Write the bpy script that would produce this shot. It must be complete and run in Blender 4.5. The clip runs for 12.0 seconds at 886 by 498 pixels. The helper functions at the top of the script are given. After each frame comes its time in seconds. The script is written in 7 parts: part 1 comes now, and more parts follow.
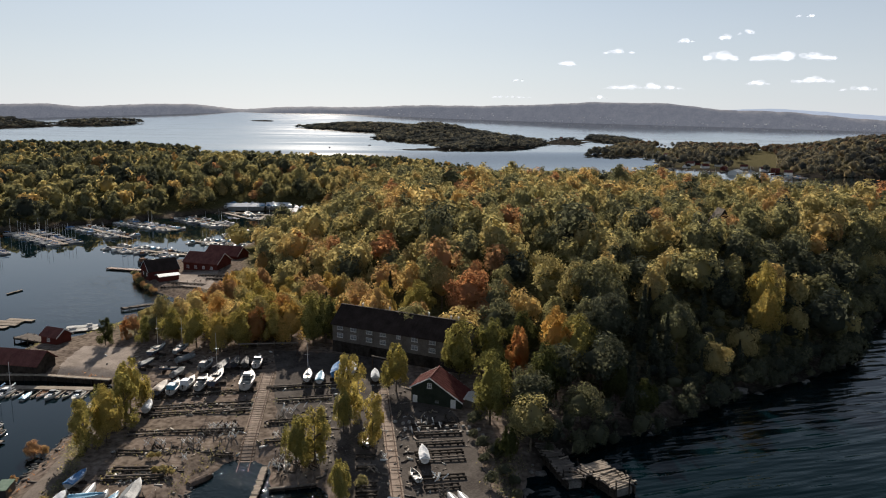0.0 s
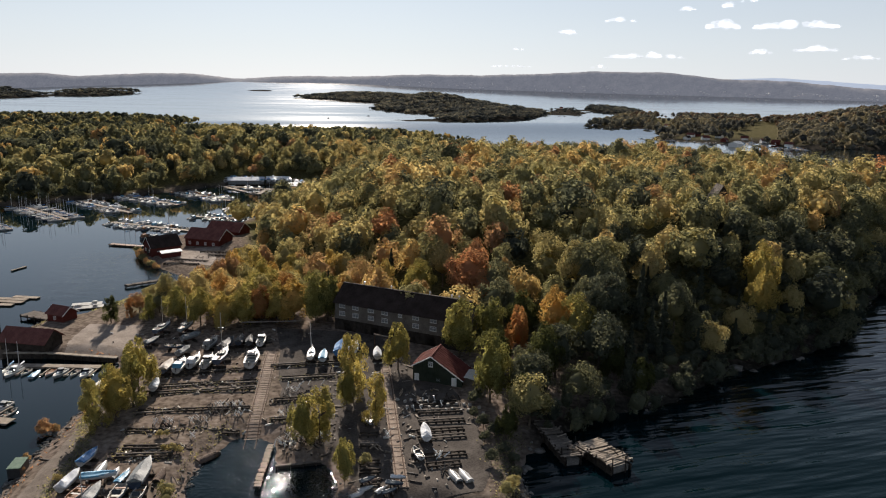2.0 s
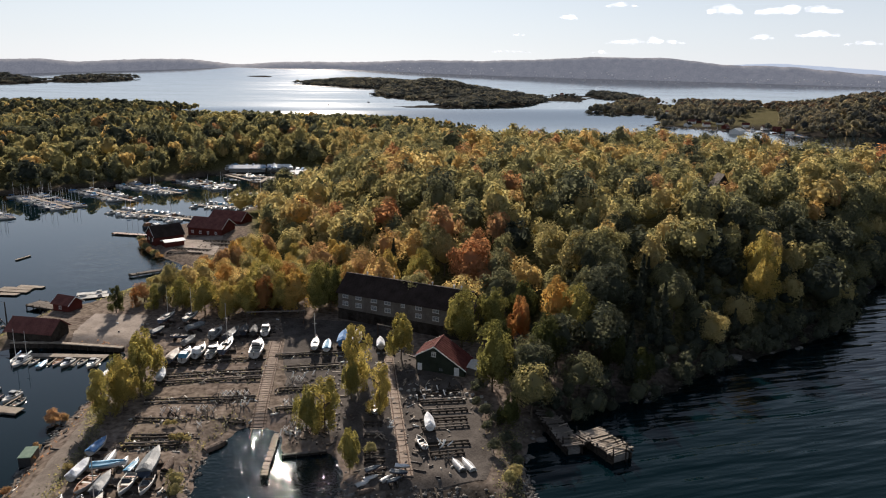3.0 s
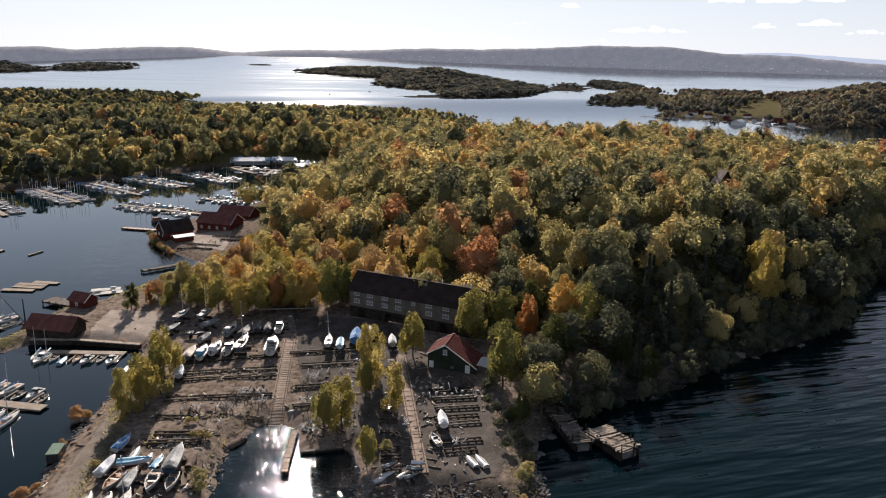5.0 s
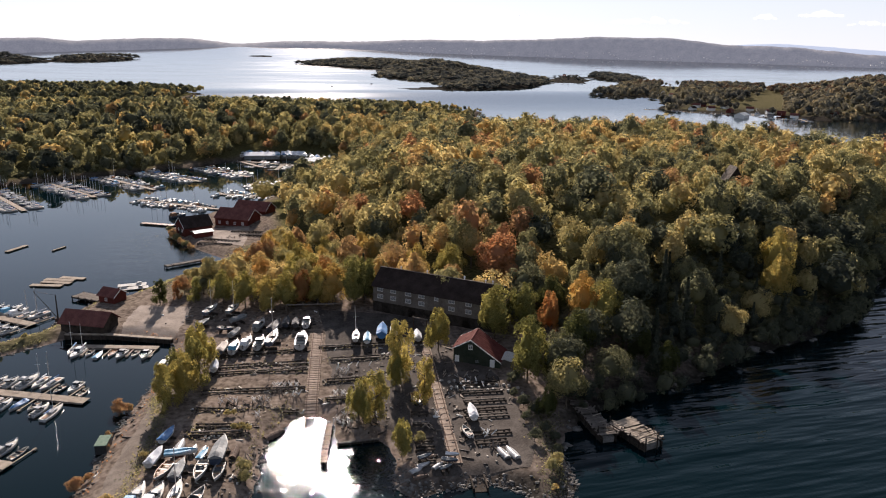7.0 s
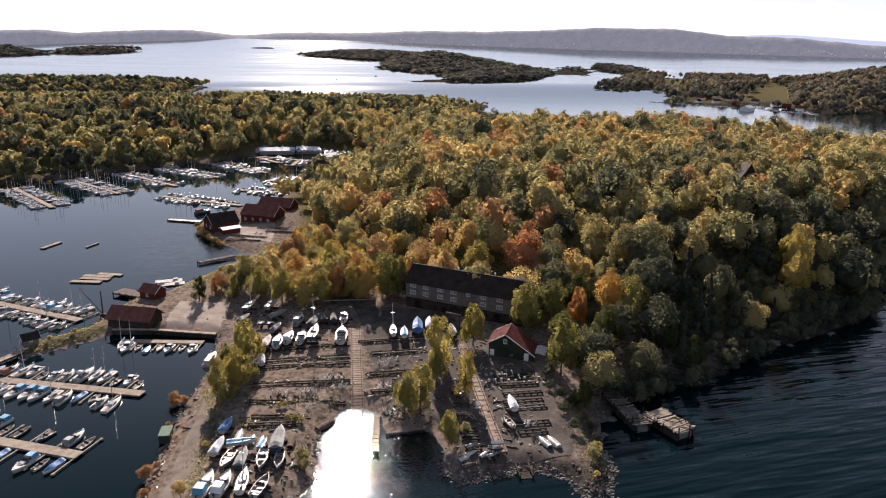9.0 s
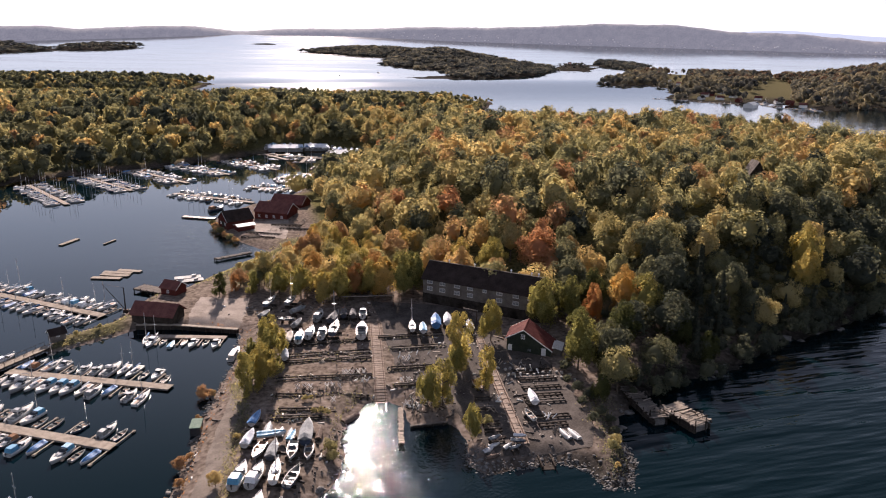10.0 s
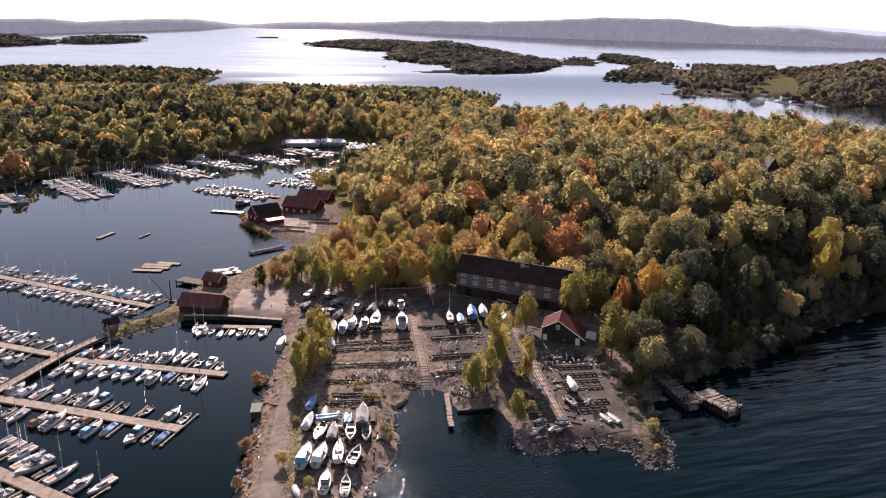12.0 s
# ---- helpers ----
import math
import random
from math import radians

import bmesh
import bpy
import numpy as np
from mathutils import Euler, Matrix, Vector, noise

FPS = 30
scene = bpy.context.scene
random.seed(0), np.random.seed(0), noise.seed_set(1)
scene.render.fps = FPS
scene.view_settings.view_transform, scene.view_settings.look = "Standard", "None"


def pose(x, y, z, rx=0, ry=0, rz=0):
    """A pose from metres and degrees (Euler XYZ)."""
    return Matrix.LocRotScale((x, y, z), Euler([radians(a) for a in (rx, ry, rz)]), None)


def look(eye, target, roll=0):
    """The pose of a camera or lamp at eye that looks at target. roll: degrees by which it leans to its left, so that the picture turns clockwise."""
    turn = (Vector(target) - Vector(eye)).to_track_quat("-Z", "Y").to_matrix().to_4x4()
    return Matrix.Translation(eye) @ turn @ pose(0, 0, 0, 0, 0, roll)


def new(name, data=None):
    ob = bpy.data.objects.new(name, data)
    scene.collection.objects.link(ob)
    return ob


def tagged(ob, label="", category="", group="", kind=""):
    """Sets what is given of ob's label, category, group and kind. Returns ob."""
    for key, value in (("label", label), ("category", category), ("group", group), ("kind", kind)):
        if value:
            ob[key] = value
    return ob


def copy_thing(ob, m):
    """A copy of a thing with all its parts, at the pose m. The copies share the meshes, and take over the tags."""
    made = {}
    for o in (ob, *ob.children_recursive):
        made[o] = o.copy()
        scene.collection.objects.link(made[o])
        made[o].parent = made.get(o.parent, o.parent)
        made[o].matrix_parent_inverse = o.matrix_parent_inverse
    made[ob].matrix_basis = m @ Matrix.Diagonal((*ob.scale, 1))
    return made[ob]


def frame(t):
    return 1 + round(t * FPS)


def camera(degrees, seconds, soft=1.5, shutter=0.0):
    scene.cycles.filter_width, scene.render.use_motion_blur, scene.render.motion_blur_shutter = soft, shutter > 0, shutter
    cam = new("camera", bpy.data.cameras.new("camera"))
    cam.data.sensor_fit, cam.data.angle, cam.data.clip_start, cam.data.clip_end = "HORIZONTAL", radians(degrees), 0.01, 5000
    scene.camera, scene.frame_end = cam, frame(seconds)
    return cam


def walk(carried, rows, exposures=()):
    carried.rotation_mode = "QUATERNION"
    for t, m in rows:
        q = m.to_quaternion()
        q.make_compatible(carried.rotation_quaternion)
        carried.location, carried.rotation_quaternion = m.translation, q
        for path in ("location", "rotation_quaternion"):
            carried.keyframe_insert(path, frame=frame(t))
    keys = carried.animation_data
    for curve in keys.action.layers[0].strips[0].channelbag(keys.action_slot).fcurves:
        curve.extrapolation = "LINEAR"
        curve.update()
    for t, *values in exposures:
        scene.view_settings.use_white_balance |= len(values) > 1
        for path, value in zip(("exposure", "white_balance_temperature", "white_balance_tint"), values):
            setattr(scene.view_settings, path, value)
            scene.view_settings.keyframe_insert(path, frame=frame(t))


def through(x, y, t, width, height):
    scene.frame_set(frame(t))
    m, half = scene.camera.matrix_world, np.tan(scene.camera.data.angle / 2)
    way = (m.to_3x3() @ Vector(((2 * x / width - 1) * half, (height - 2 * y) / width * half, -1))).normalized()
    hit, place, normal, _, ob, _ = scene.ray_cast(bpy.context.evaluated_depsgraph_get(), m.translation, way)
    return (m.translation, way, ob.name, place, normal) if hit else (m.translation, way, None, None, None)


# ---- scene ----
cam = camera(62.7, 12.0, soft=1.1)
PATH = [
    (0, (4.431, 7.081, 61.286), (4.961, 8.978, 60.94), 1.0),
    (0.5, (4.324, 6.814, 61.788), (4.854, 8.708, 61.423), 1.0),
    (1, (4.167, 6.509, 62.435), (4.697, 8.399, 62.051), 1.0),
    (1.5, (3.949, 6.153, 63.146), (4.478, 8.039, 62.742), 1.0),
    (2, (3.64, 5.76, 63.876), (4.169, 7.641, 63.45), 1.0),
    (2.5, (3.251, 5.318, 64.591), (3.778, 7.194, 64.143), 1.0),
    (3, (2.777, 4.84, 65.241), (3.304, 6.713, 64.778), 1.0),
    (5, (-0.496, 2.839, 68.562), (0.03, 4.704, 68.069), 1.1),
    (5.5, (-1.784, 2.293, 69.171), (-1.258, 4.157, 68.671), 1.0),
    (6, (-3.406, 1.654, 69.832), (-2.879, 3.515, 69.326), 1.1),
    (6.5, (-5.307, 0.939, 70.506), (-4.78, 2.8, 69.995), 1.1),
    (7, (-7.44, 0.172, 71.13), (-6.914, 2.031, 70.614), 1.1),
    (9, (-17.28, -3.731, 74.449), (-16.757, -1.877, 73.91), 1.0),
    (9.5, (-19.853, -4.757, 75.016), (-19.331, -2.904, 74.472), 1.0),
    (10, (-22.506, -5.833, 75.589), (-21.986, -3.982, 75.04), 1.0),
    (10.5, (-25.305, -6.983, 76.211), (-24.786, -5.133, 75.658), 1.0),
    (11, (-28.177, -8.238, 76.808), (-27.659, -6.389, 76.251), 1.0),
    (11.5, (-31.039, -9.528, 77.332), (-30.522, -7.68, 76.771), 1.0),
    (12, (-33.884, -10.729, 77.732), (-33.367, -8.881, 77.166), 1.1),
]
walk(cam, [(t, look(eye, aim, roll)) for t, eye, aim, roll in PATH],
     [(0, 0.6, 6380, 12), (3, 0.8, 6380, 14), (6, 0.97, 6380, 18), (9, 1.12, 6420, 23), (12, 1.3, 6470, 31)])

# ---- world, sun ----
SUN_AZ, SUN_EL = radians(6.0), radians(27.0)
world = bpy.data.worlds.new("sky")
scene.world = world
world.use_nodes = True
wn, wl = world.node_tree.nodes, world.node_tree.links
sky = wn.new("ShaderNodeTexSky")
sky.sky_type = "NISHITA"
sky.sun_disc = False
sky.sun_elevation, sky.sun_rotation = SUN_EL, SUN_AZ
sky.air_density, sky.dust_density, sky.ozone_density = 1.0, 0.2, 1.0
# thin haze: part of the sky's own colour is washed out
wash = wn.new("ShaderNodeHueSaturation")
wash.inputs["Saturation"].default_value = 0.62
tone = wn.new("ShaderNodeMix")
tone.data_type, tone.blend_type = "RGBA", "MULTIPLY"
tone.inputs[0].default_value = 1.0
tone.inputs[7].default_value = (0.9, 1.0, 1.07, 1)
wl.new(sky.outputs[0], wash.inputs["Color"])
wl.new(wash.outputs[0], tone.inputs[6])
# thin haze, thicker towards the horizon
up = wn.new("ShaderNodeTexCoord")
up_z = wn.new("ShaderNodeSeparateXYZ")
thick = wn.new("ShaderNodeValToRGB")
stops = thick.color_ramp.elements
stops[0].position, stops[0].color = 0.0, (0.76, 0.76, 0.76, 1)
stops[1].position, stops[1].color = 0.6, (0.08, 0.08, 0.08, 1)
stops.new(0.22).color = (0.2, 0.2, 0.2, 1)
wl.new(up.outputs["Generated"], up_z.inputs[0])
wl.new(up_z.outputs[2], thick.inputs[0])
haze = wn.new("ShaderNodeMix")
haze.data_type = "RGBA"
haze.inputs[7].default_value = (10.7, 11.1, 11.7, 1)
wl.new(thick.outputs[0], haze.inputs[0])
wl.new(tone.outputs[2], haze.inputs[6])
wl.new(haze.outputs[2], wn["Background"].inputs[0])
wn["Background"].inputs[1].default_value = 0.044

sun_data = bpy.data.lights.new("sun", "SUN")
sun_data.energy, sun_data.angle, sun_data.color = 5.0, radians(0.55), (1.0, 0.9, 0.76)
sun = new("sun", sun_data)
to_sun = Vector((math.sin(SUN_AZ) * math.cos(SUN_EL), math.cos(SUN_AZ) * math.cos(SUN_EL), math.sin(SUN_EL)))
sun.matrix_world = look(to_sun * 500, (0, 0, 0))

# ---- materials ----
def node_mat(name):
    m = bpy.data.materials.new(name)
    m.use_nodes = True
    nt = m.node_tree
    return m, nt.nodes, nt.links, nt.nodes["Principled BSDF"]


def ramp(nodes, stops):
    r = nodes.new("ShaderNodeValToRGB")
    e = r.color_ramp.elements
    e[0].position, e[0].color = stops[0][0], (*stops[0][1], 1)
    e[1].position, e[1].color = stops[-1][0], (*stops[-1][1], 1)
    for p, c in stops[1:-1]:
        e.new(p).color = (*c, 1)
    return r


def surface(name, dark, light, scale=1.0, rough=0.7, bump=0.0, metal=0.0, fine=None, vary=0.0):
    """Two scales of noise between a dark and a light tone, with fine relief; vary: change from object to object."""
    m, n, l, b = node_mat(name)
    co = n.new("ShaderNodeTexCoord")
    big = n.new("ShaderNodeTexNoise")
    big.inputs["Scale"].default_value, big.inputs["Detail"].default_value = scale, 6
    small = n.new("ShaderNodeTexNoise")
    small.inputs["Scale"].default_value, small.inputs["Detail"].default_value = fine or scale * 9, 4
    l.new(co.outputs["Object"], big.inputs["Vector"])
    l.new(co.outputs["Object"], small.inputs["Vector"])
    mix = n.new("ShaderNodeMath")
    mix.operation = "MULTIPLY_ADD"
    mix.inputs[1].default_value = 0.55
    half = n.new("ShaderNodeMath")
    half.operation = "MULTIPLY"
    half.inputs[1].default_value = 0.45
    l.new(small.outputs[0], half.inputs[0])
    l.new(big.outputs[0], mix.inputs[0])
    l.new(half.outputs[0], mix.inputs[2])
    r = ramp(n, [(0.36, dark), (0.64, light)])
    l.new(mix.outputs[0], r.inputs[0])
    out = r.outputs[0]
    if vary:
        info = n.new("ShaderNodeObjectInfo")
        hs = n.new("ShaderNodeHueSaturation")
        mr = n.new("ShaderNodeMapRange")
        mr.inputs["To Min"].default_value, mr.inputs["To Max"].default_value = 1 - vary, 1 + vary
        l.new(info.outputs["Random"], mr.inputs[0])
        l.new(mr.outputs[0], hs.inputs["Value"])
        l.new(out, hs.inputs["Color"])
        out = hs.outputs[0]
    l.new(out, b.inputs["Base Color"])
    b.inputs["Roughness"].default_value, b.inputs["Metallic"].default_value = rough, metal
    if rough >= 0.7:
        b.inputs["Specular IOR Level"].default_value = 0.03
    if bump:
        bp = n.new("ShaderNodeBump")
        bp.inputs["Strength"].default_value, bp.inputs["Distance"].default_value = bump, 0.1
        l.new(mix.outputs[0], bp.inputs["Height"])
        l.new(bp.outputs[0], b.inputs["Normal"])
    return m


# the dark stops are lifted and blued, painting a hazy veil into the leaves
LEAF_STOPS = [(0.0, (0.044, 0.053, 0.047)), (0.2, (0.102, 0.11, 0.076)), (0.34, (0.19, 0.188, 0.104)), (0.46, (0.285, 0.258, 0.128)), (0.56, (0.355, 0.3, 0.152)),
              (0.66, (0.42, 0.31, 0.135)), (0.76, (0.285, 0.19, 0.112)), (0.87, (0.345, 0.182, 0.095)), (1.0, (0.21, 0.11, 0.072))]
BIRCH_STOPS = [(0.0, (0.026, 0.034, 0.018)), (0.25, (0.085, 0.092, 0.036)), (0.42, (0.2, 0.194, 0.072)), (0.55, (0.315, 0.272, 0.096)), (0.7, (0.4, 0.28, 0.1)), (0.85, (0.31, 0.16, 0.07)), (1.0, (0.2, 0.1, 0.06))]
# grey-blue stops: distance haze painted into the island leaves
HAZY_ISLE_STOPS = [(0.0, (0.05, 0.057, 0.062)), (0.3, (0.13, 0.128, 0.11)), (0.55, (0.25, 0.222, 0.15)), (0.85, (0.16, 0.115, 0.085)), (1.0, (0.085, 0.06, 0.048))]


def leaf_material(name, from_object, stops=LEAF_STOPS, through=0.5):
    m, n, l, b = node_mat(name)
    r = ramp(n, stops)
    geo = n.new("ShaderNodeNewGeometry")
    if from_object:
        info = n.new("ShaderNodeObjectInfo")
        sep = n.new("ShaderNodeSeparateColor")
        l.new(info.outputs["Color"], sep.inputs[0])
        tint = sep.outputs[0]
    else:
        at = n.new("ShaderNodeAttribute")
        at.attribute_name = "tint"
        tint = at.outputs["Fac"]
    add = n.new("ShaderNodeMath")
    add.operation = "MULTIPLY_ADD"
    add.inputs[1].default_value, add.inputs[2].default_value = 0.1, -0.05
    l.new(geo.outputs["Random Per Island"], add.inputs[0])
    s = n.new("ShaderNodeMath")
    s.use_clamp = True
    l.new(add.outputs[0], s.inputs[0])
    l.new(tint, s.inputs[1])
    l.new(s.outputs[0], r.inputs[0])
    hs = n.new("ShaderNodeHueSaturation")
    mr = n.new("ShaderNodeMapRange")
    mr.inputs["To Min"].default_value, mr.inputs["To Max"].default_value = 0.86, 1.14
    l.new(geo.outputs["Random Per Island"], mr.inputs[0])
    l.new(mr.outputs[0], hs.inputs["Value"])
    l.new(r.outputs[0], hs.inputs["Color"])
    l.new(hs.outputs[0], b.inputs["Base Color"])
    b.inputs["Roughness"].default_value = 0.8
    b.inputs["Specular IOR Level"].default_value = 0.0
    tr = n.new("ShaderNodeBsdfTranslucent")
    # light shining through a leaf is stronger and yellower than light off it
    thin = n.new("ShaderNodeMix")
    thin.data_type, thin.blend_type = "RGBA", "MULTIPLY"
    thin.inputs[0].default_value = 1.0
    thin.inputs[7].default_value = (1.68, 1.55, 1.25, 1)
    l.new(hs.outputs[0], thin.inputs[6])
    l.new(thin.outputs[2], tr.inputs["Color"])
    mx = n.new("ShaderNodeMixShader")
    mx.inputs[0].default_value = through
    l.new(b.outputs[0], mx.inputs[1])
    l.new(tr.outputs[0], mx.inputs[2])
    l.new(mx.outputs[0], n["Material Output"].inputs[0])
    return m


def water_material():
    m, n, l, b = node_mat("sea_water")
    co = n.new("ShaderNodeTexCoord")
    sep = n.new("ShaderNodeSeparateXYZ")
    l.new(co.outputs["Object"], sep.inputs[0])
    b.inputs["Base Color"].default_value = (0.0012, 0.0068, 0.0094, 1)
    b.inputs["IOR"].default_value = 1.33
    # the sheltered basin lies west of x = 8: calmer than the sound and the open fjord
    calm = n.new("ShaderNodeMapRange")
    calm.interpolation_type = "SMOOTHSTEP"
    calm.inputs["From Min"].default_value, calm.inputs["From Max"].default_value = 10, 60
    l.new(sep.outputs[0], calm.inputs[0])
    open_sea = n.new("ShaderNodeMapRange")
    open_sea.interpolation_type = "SMOOTHSTEP"
    open_sea.inputs["From Min"].default_value, open_sea.inputs["From Max"].default_value = 480, 900
    l.new(sep.outputs[1], open_sea.inputs[0])
    bay_lee = n.new("ShaderNodeMapRange")
    bay_lee.interpolation_type = "SMOOTHSTEP"
    for key, value in (("From Min", 240), ("From Max", 300), ("To Min", 1.0), ("To Max", 0.0)):
        bay_lee.inputs[key].default_value = value
    l.new(sep.outputs[1], bay_lee.inputs[0])
    sound = n.new("ShaderNodeMath")
    sound.operation = "MULTIPLY"
    l.new(calm.outputs[0], sound.inputs[0])
    l.new(bay_lee.outputs[0], sound.inputs[1])
    rough_sea = n.new("ShaderNodeMath")
    rough_sea.operation = "MAXIMUM"
    l.new(sound.outputs[0], rough_sea.inputs[0])
    l.new(open_sea.outputs[0], rough_sea.inputs[1])
    # wind streaks
    st = n.new("ShaderNodeTexNoise")
    st.inputs["Scale"].default_value, st.inputs["Detail"].default_value = 1.0, 3
    mp = n.new("ShaderNodeMapping")
    mp.inputs["Scale"].default_value = (0.0012, 0.006, 1)
    l.new(co.outputs["Object"], mp.inputs[0])
    l.new(mp.outputs[0], st.inputs["Vector"])
    # waves: long swell lines in the sound, weaker far out; ripples where the wind reaches
    wv = n.new("ShaderNodeTexNoise")
    wv.inputs["Scale"].default_value, wv.inputs["Detail"].default_value = 1.0, 2.2
    mp2 = n.new("ShaderNodeMapping")
    mp2.inputs["Scale"].default_value, mp2.inputs["Rotation"].default_value = (0.045, 0.26, 1), (0, 0, radians(-14))
    l.new(co.outputs["Object"], mp2.inputs[0])
    l.new(mp2.outputs[0], wv.inputs["Vector"])
    rip = n.new("ShaderNodeTexNoise")
    rip.inputs["Scale"].default_value, rip.inputs["Detail"].default_value = 1.5, 1.5
    l.new(co.outputs["Object"], rip.inputs["Vector"])

    def ease(a, b, c, d, source):
        q = n.new("ShaderNodeMapRange")
        q.interpolation_type = "SMOOTHSTEP"
        for key, value in (("From Min", a), ("From Max", b), ("To Min", c), ("To Max", d)):
            q.inputs[key].default_value = value
        l.new(source, q.inputs[0])
        return q.outputs[0]

    def calc(kind, a, b):
        q = n.new("ShaderNodeMath")
        q.operation = kind
        for k, v in enumerate((a, b)):
            if isinstance(v, float):
                q.inputs[k].default_value = v
            else:
                l.new(v, q.inputs[k])
        return q.outputs[0]

    inlet = calc("MULTIPLY", calc("MULTIPLY", ease(-25, -15, 0.02, 0.32, sep.outputs[0]), ease(16, 24, 1.0, 0.3, sep.outputs[0])), ease(150, 200, 1.0, 0.0, sep.outputs[1]))
    bay = calc("MULTIPLY", ease(228, 250, 0.0, 0.2, sep.outputs[1]), calc("MULTIPLY", ease(296, 326, 1.0, 0.04, sep.outputs[1]), ease(-72, -46, 0.06, 1.0, sep.outputs[0])))
    fjord = ease(480, 900, 1.0, 0.12, sep.outputs[1])
    swell = calc("MULTIPLY", calc("MULTIPLY", wv.outputs[0], rough_sea.outputs[0]), calc("MULTIPLY", fjord, 2.3))
    # calmer and livelier patches
    gust = n.new("ShaderNodeTexNoise")
    gust.inputs["Scale"].default_value, gust.inputs["Detail"].default_value = 0.22, 2
    l.new(co.outputs["Object"], gust.inputs["Vector"])
    ripples = calc("MULTIPLY", calc("MULTIPLY", rip.outputs[0], ease(0.35, 0.62, 0.7, 1.25, gust.outputs[0])), calc("MULTIPLY", calc("MAXIMUM", inlet, bay), fjord))
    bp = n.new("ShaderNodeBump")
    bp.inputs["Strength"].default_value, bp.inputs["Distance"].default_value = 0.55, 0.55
    # far out the normals lean towards the camera, to mirror higher, brighter sky
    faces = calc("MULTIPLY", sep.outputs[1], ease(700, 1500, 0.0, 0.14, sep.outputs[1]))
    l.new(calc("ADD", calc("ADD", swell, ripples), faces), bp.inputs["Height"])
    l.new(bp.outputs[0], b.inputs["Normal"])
    l.new(calc("MAXIMUM", calc("ADD", calc("MAXIMUM", ease(95, 180, 0.1, 0.45, sep.outputs[1]), ease(160, 270, 0.0, 0.5, sep.outputs[1])), ease(380, 850, 0.0, 0.5, sep.outputs[1])), calc("MULTIPLY", inlet, 0.75)), b.inputs["Specular IOR Level"])
    # an added coat on the open fjord makes up for too dark a reflection
    l.new(ease(420, 900, 0.0, 0.22, sep.outputs[1]), b.inputs["Coat Weight"])
    b.inputs["Coat Roughness"].default_value = 0.12
    l.new(bp.outputs[0], b.inputs["Coat Normal"])
    ro = n.new("ShaderNodeMapRange")
    ro.inputs["To Min"].default_value, ro.inputs["To Max"].default_value = 0.1, 0.14
    l.new(calc("MULTIPLY", ease(-25, -15, 0.035, 0.03, sep.outputs[0]), ease(290, 330, 1.0, 0.4, sep.outputs[1])), ro.inputs["To Min"])
    mul = n.new("ShaderNodeMath")
    mul.operation = "MULTIPLY"
    l.new(open_sea.outputs[0], mul.inputs[0])
    l.new(ease(0.38, 0.62, 0.1, 1.0, st.outputs[0]), mul.inputs[1])
    l.new(mul.outputs[0], ro.inputs[0])
    l.new(ro.outputs[0], b.inputs["Roughness"])
    return m


